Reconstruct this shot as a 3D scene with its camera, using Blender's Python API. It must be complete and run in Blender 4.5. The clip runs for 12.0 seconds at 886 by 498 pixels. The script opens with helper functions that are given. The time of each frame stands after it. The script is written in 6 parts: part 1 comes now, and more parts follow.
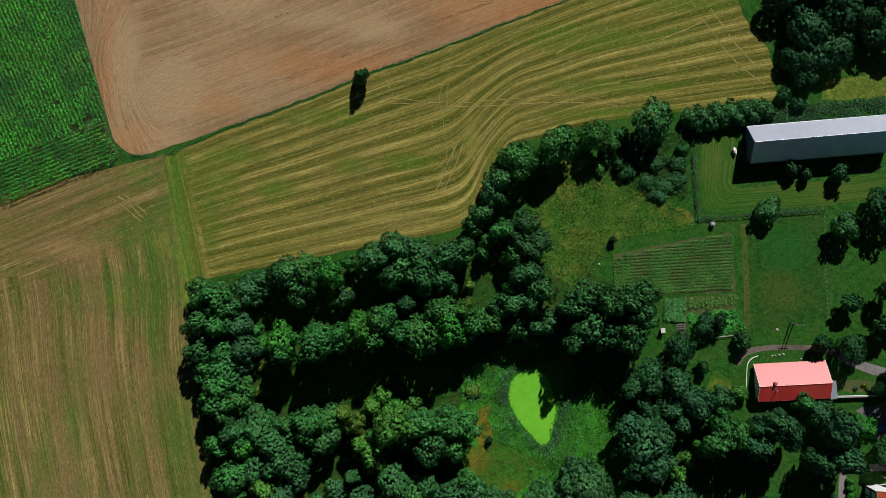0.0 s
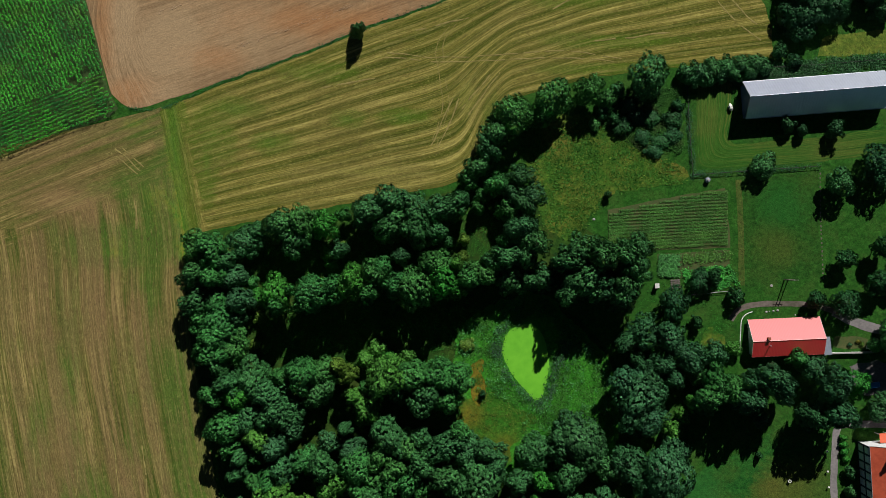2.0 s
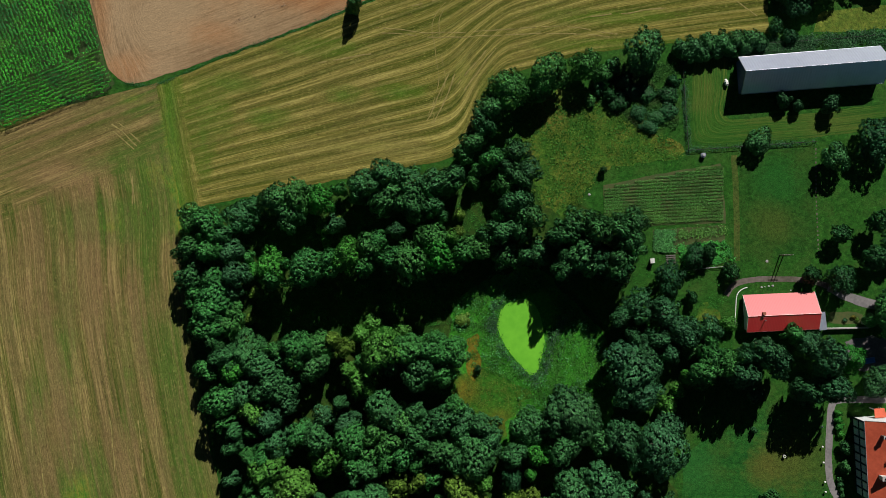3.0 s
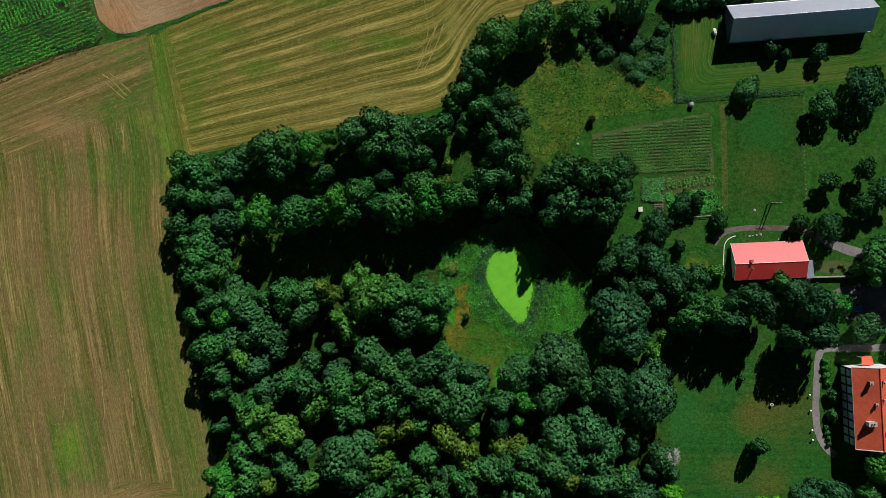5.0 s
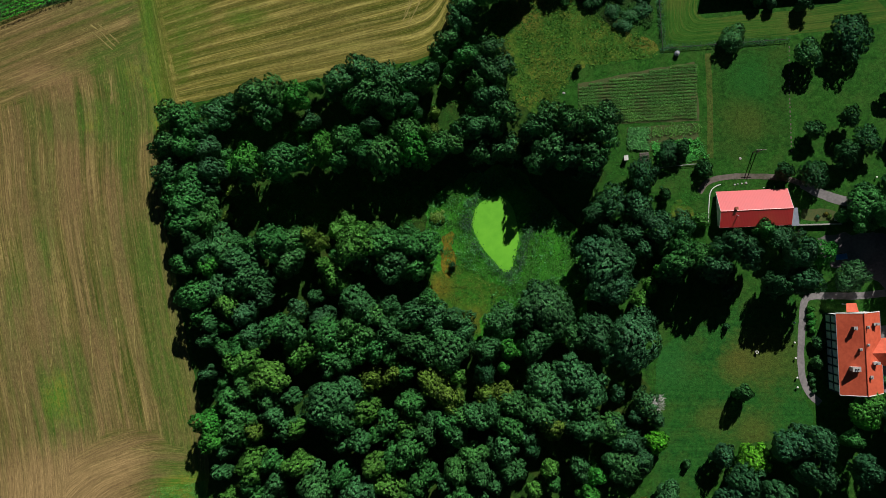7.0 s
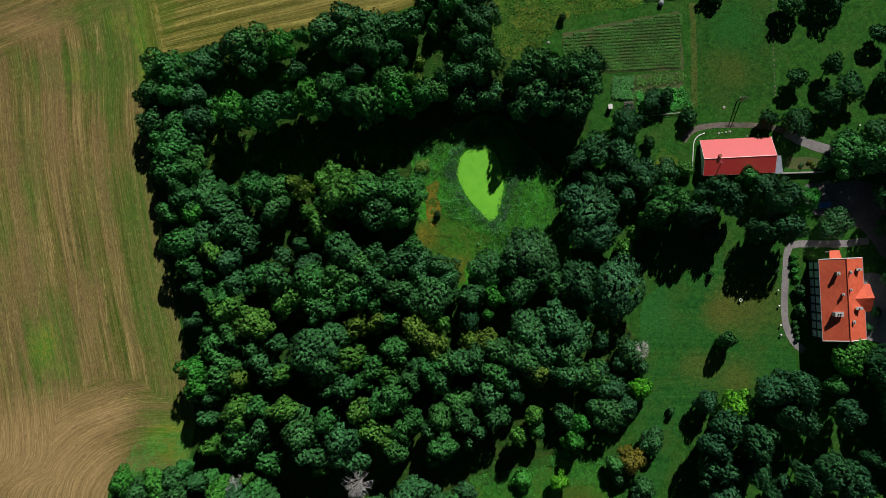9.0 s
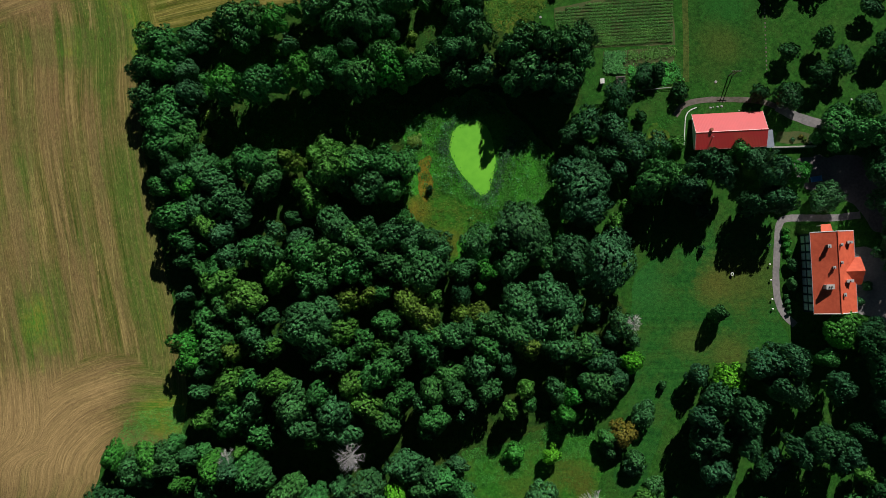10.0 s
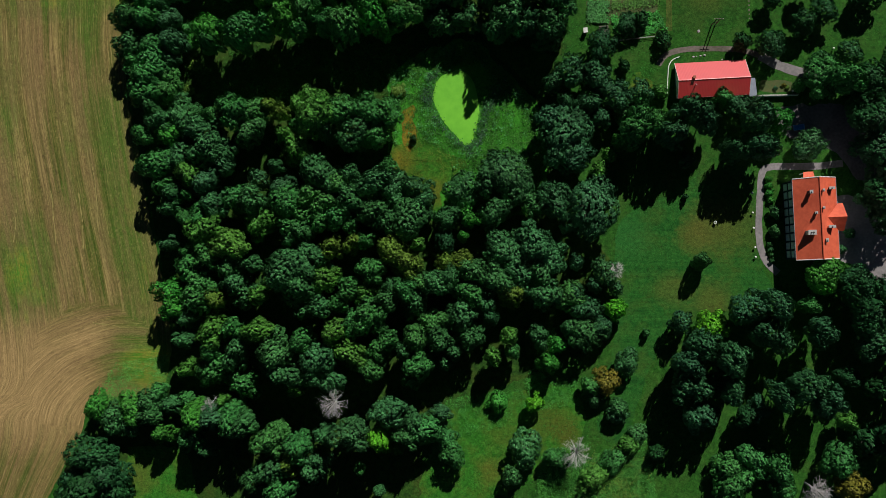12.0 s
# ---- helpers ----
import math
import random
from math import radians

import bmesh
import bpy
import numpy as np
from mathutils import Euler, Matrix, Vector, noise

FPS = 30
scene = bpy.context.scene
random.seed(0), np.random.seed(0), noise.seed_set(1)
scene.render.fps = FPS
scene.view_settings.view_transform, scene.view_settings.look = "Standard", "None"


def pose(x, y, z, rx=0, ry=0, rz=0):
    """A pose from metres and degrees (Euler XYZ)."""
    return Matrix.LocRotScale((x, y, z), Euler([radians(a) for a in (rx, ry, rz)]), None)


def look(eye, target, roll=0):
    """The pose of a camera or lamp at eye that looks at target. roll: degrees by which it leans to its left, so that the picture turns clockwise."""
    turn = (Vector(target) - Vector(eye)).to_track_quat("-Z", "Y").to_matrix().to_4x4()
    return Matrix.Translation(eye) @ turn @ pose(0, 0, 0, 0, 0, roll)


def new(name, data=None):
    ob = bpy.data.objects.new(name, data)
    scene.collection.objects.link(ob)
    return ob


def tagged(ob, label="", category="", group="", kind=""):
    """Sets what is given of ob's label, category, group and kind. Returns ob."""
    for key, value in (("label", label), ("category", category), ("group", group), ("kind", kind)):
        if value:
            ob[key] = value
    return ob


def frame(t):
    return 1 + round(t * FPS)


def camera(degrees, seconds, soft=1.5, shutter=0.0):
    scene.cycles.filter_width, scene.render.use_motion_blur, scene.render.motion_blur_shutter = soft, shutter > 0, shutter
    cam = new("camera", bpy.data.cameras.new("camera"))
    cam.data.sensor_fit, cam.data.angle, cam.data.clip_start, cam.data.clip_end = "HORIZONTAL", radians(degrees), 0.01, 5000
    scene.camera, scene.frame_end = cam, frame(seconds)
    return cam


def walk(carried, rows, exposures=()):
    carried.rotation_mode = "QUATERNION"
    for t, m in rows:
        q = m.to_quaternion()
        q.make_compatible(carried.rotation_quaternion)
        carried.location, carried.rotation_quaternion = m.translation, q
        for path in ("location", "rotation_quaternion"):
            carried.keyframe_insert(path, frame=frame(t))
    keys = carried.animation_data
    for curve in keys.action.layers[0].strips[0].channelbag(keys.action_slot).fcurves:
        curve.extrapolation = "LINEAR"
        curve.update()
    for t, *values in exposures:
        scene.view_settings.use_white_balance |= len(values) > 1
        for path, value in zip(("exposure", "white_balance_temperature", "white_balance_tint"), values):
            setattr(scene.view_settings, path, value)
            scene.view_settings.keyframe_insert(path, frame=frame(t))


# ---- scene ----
cam = camera(50.0, 12.0, soft=0.8)
ROWS = [
    (0.0, -0.565, -1.690, 180.170, 1.173, 2.185, 0.123),
    (0.5, -0.009, -3.606, 180.170, 1.144, 2.311, 0.262),
    (1.0, 0.557, -5.651, 180.185, 1.120, 2.417, 0.381),
    (1.5, 1.144, -7.793, 180.212, 1.099, 2.508, 0.480),
    (2.0, 1.760, -10.008, 180.249, 1.079, 2.588, 0.562),
    (2.5, 2.409, -12.275, 180.297, 1.059, 2.661, 0.629),
    (3.0, 3.092, -14.579, 180.352, 1.040, 2.729, 0.683),
    (3.5, 3.806, -16.907, 180.414, 1.020, 2.792, 0.725),
    (4.0, 4.549, -19.253, 180.480, 1.000, 2.852, 0.757),
    (4.5, 5.313, -21.611, 180.551, 0.982, 2.906, 0.781),
    (5.0, 6.094, -23.979, 180.623, 0.965, 2.955, 0.799),
    (5.5, 6.882, -26.356, 180.696, 0.950, 2.998, 0.812),
    (6.0, 7.670, -28.743, 180.767, 0.939, 3.032, 0.822),
    (6.5, 8.451, -31.144, 180.836, 0.932, 3.058, 0.829),
    (7.0, 9.218, -33.559, 180.902, 0.931, 3.073, 0.835),
    (7.5, 9.966, -35.993, 180.961, 0.935, 3.076, 0.840),
    (8.0, 10.692, -38.446, 181.014, 0.946, 3.069, 0.845),
    (8.5, 11.394, -40.921, 181.059, 0.963, 3.050, 0.851),
    (9.0, 12.074, -43.417, 181.093, 0.987, 3.021, 0.856),
    (9.5, 12.738, -45.932, 181.116, 1.017, 2.983, 0.861),
    (10.0, 13.393, -48.461, 181.126, 1.051, 2.941, 0.864),
    (10.5, 14.054, -50.996, 181.121, 1.087, 2.897, 0.866),
    (11.0, 14.738, -53.525, 181.101, 1.124, 2.858, 0.863),
    (11.5, 15.469, -56.034, 181.063, 1.158, 2.832, 0.854),
    (12.0, 16.276, -58.502, 181.006, 1.185, 2.826, 0.837),
]
walk(cam, [(t, pose(x, y, z, rx, ry, rz)) for t, x, y, z, rx, ry, rz in ROWS])

# ---- world, sun, exposure ----
SUN_WAY = Vector((0.36, 1.06, 1.0)).normalized()
scene.world = bpy.data.worlds.new("sky")
scene.world.use_nodes = True
wn = scene.world.node_tree
sky = wn.nodes.new("ShaderNodeTexSky")
sky.sky_type = "NISHITA"
sky.sun_disc = False
sky.sun_elevation = math.asin(SUN_WAY.z)
sky.sun_rotation = math.atan2(SUN_WAY.x, SUN_WAY.y)
sky.altitude = 2500
sky.air_density = 0.3
sky.dust_density = 0.0
wn.links.new(sky.outputs[0], wn.nodes["Background"].inputs[0])
wn.nodes["Background"].inputs[1].default_value = 0.05
sun_data = bpy.data.lights.new("sun", "SUN")
sun_data.energy = 5.0
sun_data.angle = radians(0.55)
sun_data.color = (1.0, 0.97, 0.91)
sun = new("sun", sun_data)
sun.matrix_world = look(SUN_WAY * 300, (0, 0, 0))
scene.view_settings.exposure = -0.02


# ---- materials ----
class Mat:
    """A small builder for node materials."""

    def __init__(self, name, rough=0.8, metal=0.0, spec=0.3):
        self.m = bpy.data.materials.new(name)
        self.m.use_nodes = True
        self.t = self.m.node_tree
        self.b = self.t.nodes["Principled BSDF"]
        self.b.inputs["Roughness"].default_value = rough
        self.b.inputs["Metallic"].default_value = metal
        self.b.inputs["Specular IOR Level"].default_value = spec

    def node(self, kind, **values):
        n = self.t.nodes.new(kind)
        for k, v in values.items():
            n.inputs[k.replace("_", " ")].default_value = v
        return n

    def put(self, out, node, key):
        self.t.links.new(out, node.inputs[key])

    def coords(self, kind="Object"):
        if kind in ("Generated", "Object"):
            return self.node("ShaderNodeTexCoord").outputs[kind]
        if kind == "World":
            return self.node("ShaderNodeNewGeometry").outputs["Position"]
        n = self.t.nodes.new("ShaderNodeUVMap")
        n.uv_map = kind
        return n.outputs[0]

    def scaled(self, vec, s, turn=0.0):
        n = self.t.nodes.new("ShaderNodeMapping")
        n.inputs["Scale"].default_value = s
        n.inputs["Rotation"].default_value = (0, 0, turn)
        self.put(vec, n, "Vector")
        return n.outputs[0]

    def noise(self, vec, scale, detail=3.0, rough=0.55, warp=0.0):
        n = self.node("ShaderNodeTexNoise", Scale=scale, Detail=detail, Roughness=rough, Distortion=warp)
        self.put(vec, n, "Vector")
        return n.outputs["Fac"]

    def ramp(self, fac, stops):
        n = self.t.nodes.new("ShaderNodeValToRGB")
        els = n.color_ramp.elements
        while len(els) < len(stops):
            els.new(0.5)
        for e, (p, c) in zip(els, stops):
            e.position = p
            e.color = (*c, 1) if isinstance(c, tuple) else (c, c, c, 1)
        self.put(fac, n, "Fac")
        return n.outputs["Color"]

    def mix(self, fac, a, b, mode="MIX"):
        n = self.t.nodes.new("ShaderNodeMix")
        n.data_type = "RGBA"
        n.blend_type = mode
        for val, i in ((fac, 0), (a, 6), (b, 7)):
            if isinstance(val, (int, float)):
                n.inputs[i].default_value = val if i == 0 else (val, val, val, 1)
            elif isinstance(val, tuple):
                n.inputs[i].default_value = (*val, 1)
            else:
                self.t.links.new(val, n.inputs[i])
        return n.outputs[2]

    def attr(self, name):
        n = self.t.nodes.new("ShaderNodeAttribute")
        n.attribute_name = name
        return n.outputs["Fac"]

    def colour(self, out):
        if isinstance(out, tuple):
            self.b.inputs["Base Color"].default_value = (*out, 1)
        else:
            self.put(out, self.b, "Base Color")
        return self

    def bump(self, height, strength=0.5, distance=0.1):
        n = self.node("ShaderNodeBump", Strength=strength, Distance=distance)
        self.put(height, n, "Height")
        self.put(n.outputs[0], self.b, "Normal")
        return self


def grass_material(name, dark, mid, light, patch=0.12, dry=None, stripe=None, spots=()):
    """Grass: blades as fine grain, tufts, larger patches, and mowing lines where there are any."""
    m = Mat(name, 0.9, spec=0.1)
    w = m.coords("World")
    fine = m.noise(w, 4.5, 3, 0.7)
    tuft = m.noise(w, 0.9, 4, 0.6)
    big = m.noise(w, patch, 3, 0.55)
    c = m.ramp(tuft, [(0.33, dark), (0.52, mid), (0.72, light)])
    c = m.mix(m.ramp(big, [(0.38, 0.0), (0.62, 0.75)]), c, m.mix(0.5, c, mid))
    if dry:
        c = m.mix(m.ramp(m.noise(w, patch * 1.7, 5, 0.65), [(0.47, 0.0), (0.68, 0.85)]), c, dry)
    if stripe:
        turn, per = stripe
        s = m.noise(m.scaled(w, (0.03, per, 1.0), turn), 1.0, 2, 0.5)
        c = m.mix(m.ramp(s, [(0.44, 0.0), (0.56, 0.6)]), c, m.mix(0.5, c, light))
        c = m.mix(m.ramp(m.noise(m.scaled(w, (0.08, per * 2.6, 1.0), turn), 1.0, 2, 0.6), [(0.4, 0.22), (0.5, 0.0)]), c, dark)
    for x, y, size, worn_colour, share in spots:
        far = m.node("ShaderNodeVectorMath")
        far.operation = "DISTANCE"
        m.put(w, far, 0)
        far.inputs[1].default_value = (x, y, 0)
        near = m.node("ShaderNodeMapRange")
        m.put(far.outputs["Value"], near, "Value")
        near.inputs["From Min"].default_value, near.inputs["From Max"].default_value = size, 0.0
        c = m.mix(m.ramp(m.mix(0.45, near.outputs["Result"], tuft), [(0.3, 0.0), (0.62, share)]), c, worn_colour)
    blades = m.mix(0.5, fine, m.noise(w, 1.9, 3, 0.65))
    c = m.mix(0.85, c, m.ramp(blades, [(0.32, 0.3), (0.68, 1.65)]), "MULTIPLY")
    m.colour(c)
    return m.bump(fine, 0.6, 0.15).m


def field_material(name, stops, green, bare, band=2.7, band_share=0.3, per=1.0, green_at=(0.5, 0.62), bare_at=(0.6, 0.75), grain_share=0.5, fleck=None, fleck_share=0.75, lines=None, pale=None, lush=None, soil=None, strips=None):
    """A worked field: passes of the machine, streaks and fibres along the swaths, green regrowth and bare patches.
    The two swath systems lie in the maps 'swath' and 'turn', the attribute 'headland' passes from one to the other, and 'regrowth' says where it is green."""
    m = Mat(name, 0.95, spec=0.08)
    w = m.coords("World")
    heads = m.mix(0.5, m.attr("headland"), m.noise(w, 0.35, 4, 0.65))
    heads = m.ramp(heads, [(0.44, 0.0), (0.56, 1.0)])
    drift = m.noise(w, 0.08, 2, 0.5)

    def streak(across, lengthways, det=3):
        a = m.noise(m.scaled(m.coords("swath"), (lengthways, across, 1)), 1.0, det, 0.65)
        b = m.noise(m.scaled(m.coords("turn"), (lengthways, across, 1)), 1.0, det, 0.65)
        return m.mix(heads, a, b)

    def passes(band=band):
        both = []
        for key in ("swath", "turn"):
            sep = m.node("ShaderNodeSeparateXYZ")
            m.put(m.coords(key), sep, 0)
            ang = m.node("ShaderNodeMath")
            ang.operation = "MULTIPLY_ADD"
            m.put(sep.outputs["Y"], ang, 0)
            ang.inputs[1].default_value = 2 * math.pi / band
            shift = m.node("ShaderNodeMath")
            shift.operation = "MULTIPLY"
            m.put(drift, shift, 0)
            shift.inputs[1].default_value = 1.6
            m.put(shift.outputs[0], ang, 2)
            sn = m.node("ShaderNodeMath")
            sn.operation = "SINE"
            m.put(ang.outputs[0], sn, 0)
            half = m.node("ShaderNodeMath")
            half.operation = "MULTIPLY_ADD"
            m.put(sn.outputs[0], half, 0)
            half.inputs[1].default_value, half.inputs[2].default_value = 0.17, 0.5
            both.append(half.outputs[0])
        return m.mix(heads, both[0], both[1])

    broad, mid, thin = streak(0.5 * per, 0.012), streak(1.7 * per, 0.03), streak(4.2 * per, 0.08)
    tone = m.mix(0.5, broad, mid)
    tone = m.mix(0.35, tone, thin)
    tone = m.mix(band_share, tone, passes())
    c = m.ramp(tone, stops)
    patchy = m.mix(0.45, m.noise(w, 0.09, 6, 0.7), mid)
    patchy = m.mix(0.4, patchy, m.attr("regrowth"))
    c = m.mix(m.ramp(patchy, [(green_at[0] * 0.6 + 0.06, 0.0), (green_at[1] * 0.6 + 0.08, 0.9)]), c, m.mix(thin, m.mix(0.5, green, c), green))
    d = m.mix(0.35, m.noise(w, 0.05, 5, 0.65), mid)
    d = m.mix(0.3, d, m.attr("worn"))
    c = m.mix(m.ramp(d, [(bare_at[0] * 0.7, 0.0), (bare_at[1] * 0.7 + 0.03, 0.85)]), c, m.mix(thin, bare, m.mix(0.5, bare, c)))
    if strips:
        wide = m.mix(0.3, streak(0.2, 0.004, 2), broad)
        c = m.mix(m.ramp(wide, [(0.42, 0.6), (0.49, 0.0)]), c, m.mix(0.45, strips[0], c))
        c = m.mix(m.ramp(wide, [(0.51, 0.0), (0.58, 0.65)]), c, m.mix(0.45, strips[1], c))
    if soil:
        earth, size, share = soil
        spread = m.mix(0.4, m.noise(w, size, 4, 0.6), broad)
        c = m.mix(m.ramp(spread, [(0.47, 0.0), (0.58, share)]), c, m.mix(thin, earth, m.mix(0.55, c, earth)))
        c = m.mix(m.ramp(m.mix(0.45, m.noise(w, size * 1.7, 5, 0.65), broad), [(0.54, 0.0), (0.64, 0.5 * share)]), c, m.mix(0.35, green, c))
    if fleck:
        straws = m.mix(0.45, streak(6.5, 0.16, 4), m.noise(w, 1.6, 4, 0.7))
        c = m.mix(m.ramp(straws, [(0.53, 0.0), (0.64, fleck_share)]), c, fleck)
        c = m.mix(m.ramp(m.mix(0.5, streak(3.1, 0.07, 4), m.noise(w, 0.7, 4, 0.7)), [(0.36, 0.55), (0.47, 0.0)]), c, tuple(0.35 * v for v in bare))
    if pale:
        c = m.mix(m.ramp(m.mix(0.3, m.attr("worn"), thin), [(0.4, 0.0), (0.72, 0.75)]), c, m.mix(m.ramp(m.mix(0.5, mid, thin), [(0.43, 0.0), (0.57, 1.0)]), tuple(0.68 * v for v in pale), tuple(1.1 * v for v in pale)))
    if lines:
        period, line_colour, share = lines
        broken = m.ramp(m.mix(0.5, streak(0.7, 0.05), m.noise(w, 0.25, 4, 0.6)), [(0.45, 0.15), (0.56, share)])
        c = m.mix(m.mix(1.0, m.ramp(m.mix(0.16, passes(period), thin), [(0.59, 0.0), (0.635, 1.0)]), broken, "MULTIPLY"), c, line_colour)
    if lush:
        grown = m.mix(0.6, m.attr("regrowth"), m.mix(0.6, m.noise(w, 0.45, 6, 0.75), m.mix(0.5, mid, thin)))
        c = m.mix(m.ramp(grown, [(0.53, 0.0), (0.74, 0.85)]), c, m.mix(m.ramp(m.mix(0.5, mid, m.noise(w, 0.9, 5, 0.7)), [(0.44, 0.0), (0.57, 1.0)]), *lush))
    fibre = m.mix(0.5, streak(9.0, 0.7, 2), m.noise(w, 6.0, 3, 0.75))
    c = m.mix(grain_share, c, m.ramp(fibre, [(0.38, 0.25), (0.62, 1.75)]), "MULTIPLY")
    m.colour(c)
    return m.bump(m.mix(0.6, tone, fibre), 0.7, 0.2).m


def leaf_material(name, colour_a, colour_b, sheen=0.25, patches=None):
    m = Mat(name, 0.6, spec=sheen)
    geo = m.node("ShaderNodeNewGeometry")
    info = m.node("ShaderNodeObjectInfo")
    c = m.mix(geo.outputs["Random Per Island"], tuple(0.55 * v for v in colour_a), tuple(1.22 * v for v in colour_b))
    if patches:
        c = m.mix(m.ramp(m.noise(m.coords("World"), 0.11, 4, 0.6), [(0.46, 0.0), (0.6, 0.75)]), c, patches[0])
        c = m.mix(m.ramp(m.noise(m.coords("World"), 0.17, 4, 0.65), [(0.54, 0.0), (0.66, 0.6)]), c, patches[1])
    shift = m.node("ShaderNodeHueSaturation", Saturation=1.0)
    hue = m.ramp(info.outputs["Random"], [(0.0, 0.492), (1.0, 0.512)])
    val = m.ramp(m.noise(m.scaled(m.coords("World"), (1, 1, 1)), 0.25, 2), [(0.3, 0.72), (0.7, 1.25)])
    m.put(hue, shift, "Hue")
    m.put(val, shift, "Value")
    m.put(c, shift, "Color")
    m.colour(shift.outputs[0])
    return m.m


def plain(name, a, b=None, scale=3.0, rough=0.8, metal=0.0, spec=0.3, bump=0.2, size=0.02, coat=0.0, coat_ior=1.5):
    """A plain surface with stains in two sizes."""
    m = Mat(name, rough, metal, spec)
    w = m.coords("World")
    b = b or tuple(x * 0.7 for x in a)
    n = m.mix(0.5, m.noise(w, scale, 4, 0.6), m.noise(w, scale * 0.15, 3, 0.6))
    m.colour(m.ramp(n, [(0.4, b), (0.6, a)]))
    m.b.inputs["Coat Weight"].default_value = coat
    m.b.inputs["Coat Roughness"].default_value = 0.5
    m.b.inputs["Coat IOR"].default_value = coat_ior
    return m.bump(m.noise(w, scale * 6, 3), bump, size).m if bump else m.m


LAWN = grass_material("lawn_grass", (0.008, 0.05, 0.008), (0.014, 0.085, 0.012), (0.028, 0.115, 0.017), dry=(0.036, 0.08, 0.012), stripe=(radians(4), 1.1), spots=((58, -50, 8, (0.1, 0.088, 0.018), 0.5), (54.5, -52, 5, (0.1, 0.09, 0.018), 0.4), (63, -50, 8, (0.06, 0.08, 0.013), 0.5), (58, -64, 6, (0.11, 0.09, 0.018), 0.4), (51, -62, 5, (0.1, 0.1, 0.02), 0.35), (42, -52, 7, (0.02, 0.11, 0.02), 0.6)))
ROUGH_GRASS = grass_material("rough_grass", (0.01, 0.05, 0.006), (0.018, 0.08, 0.009), (0.034, 0.124, 0.016), dry=(0.036, 0.088, 0.014))
PLOT_GRASS = grass_material("plot_grass", (0.009, 0.042, 0.005), (0.017, 0.07, 0.009), (0.03, 0.104, 0.013), dry=(0.03, 0.074, 0.011), spots=((57, 2, 7, (0.012, 0.088, 0.012), 0.7), (56, -6, 6, (0.06, 0.08, 0.014), 0.5)))
MEADOW = grass_material("meadow_grass", (0.018, 0.072, 0.008), (0.042, 0.11, 0.012), (0.09, 0.16, 0.02), dry=(0.15, 0.15, 0.024), spots=((15, 14.5, 5, (0.17, 0.13, 0.028), 0.65), (37, 10, 4.5, (0.18, 0.14, 0.028), 0.7), (20, 4, 5, (0.12, 0.13, 0.022), 0.4), (24, 11, 6, (0.03, 0.09, 0.01), 0.5)))
WOOD_FLOOR = grass_material("wood_floor", (0.01, 0.034, 0.006), (0.02, 0.062, 0.008), (0.04, 0.1, 0.014), dry=(0.04, 0.062, 0.01))
CLEARING = grass_material("clearing_grass", (0.013, 0.085, 0.007), (0.026, 0.13, 0.012), (0.05, 0.19, 0.02), dry=(0.065, 0.11, 0.014), spots=((27.5, -87, 5, (0.07, 0.08, 0.012), 0.6), (31, -89.5, 4, (0.075, 0.075, 0.012), 0.7), (19, -90.5, 5, (0.06, 0.09, 0.012), 0.35), (17, -96.5, 4, (0.1, 0.1, 0.015), 0.6), (9, -86, 2.5, (0.09, 0.13, 0.014), 0.6), (-51, -99, 5, (0.075, 0.1, 0.015), 0.7)))
BANK = grass_material("bank_grass", (0.02, 0.13, 0.01), (0.035, 0.19, 0.015), (0.065, 0.26, 0.025))
STUBBLE = field_material("stubble", [(0.41, (0.044, 0.059, 0.008)), (0.47, (0.080, 0.090, 0.014)), (0.53, (0.152, 0.135, 0.029)), (0.59, (0.343, 0.297, 0.085))],
                         (0.060, 0.113, 0.010), (0.216, 0.180, 0.055), band=2.7, band_share=0.28, per=1.1, fleck=(0.335, 0.297, 0.085), fleck_share=0.5, lines=(1.9, (0.319, 0.279, 0.085), 0.3), lush=((0.040, 0.122, 0.012), (0.085, 0.150, 0.018)),
                         pale=(0.192, 0.216, 0.034), soil=((0.127, 0.095, 0.031), 0.035, 0.4))
STUBBLE_WEST = field_material("stubble_west", [(0.42, (0.046, 0.068, 0.011)), (0.475, (0.087, 0.097, 0.020)), (0.53, (0.155, 0.129, 0.038)), (0.58, (0.340, 0.273, 0.098))],
                              (0.056, 0.118, 0.016), (0.190, 0.123, 0.053), band=2.2, band_share=0.04, per=0.95, pale=(0.336, 0.230, 0.099), lush=((0.050, 0.168, 0.013), (0.168, 0.185, 0.025)), green_at=(0.4, 0.54), bare_at=(0.54, 0.66), fleck=(0.347, 0.280, 0.101), fleck_share=0.4,
                              soil=((0.168, 0.101, 0.048), 0.03, 0.5), strips=((0.050, 0.095, 0.015), (0.179, 0.118, 0.056)))
TILLED = field_material("tilled_soil", [(0.36, (0.125, 0.078, 0.04)), (0.5, (0.22, 0.142, 0.074)), (0.64, (0.33, 0.22, 0.118))],
                        (0.31, 0.14, 0.055), (0.34, 0.245, 0.14), band=3.4, band_share=0.08, per=1.6, green_at=(0.4, 0.62), bare_at=(0.45, 0.62), grain_share=0.38)
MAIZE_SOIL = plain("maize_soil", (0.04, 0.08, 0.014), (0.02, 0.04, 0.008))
GARDEN_SOIL = plain("garden_soil", (0.07, 0.075, 0.022), (0.035, 0.065, 0.013))
GRAVEL = plain("gravel", (0.22, 0.2, 0.2), (0.14, 0.13, 0.13), 2.0)
# the yard gravel in a darker copy: part of the tree shade is in its colour
SHADE_TINTED_GRAVEL = plain("shade_tinted_gravel", (0.14, 0.125, 0.13), (0.08, 0.072, 0.075), 2.0)
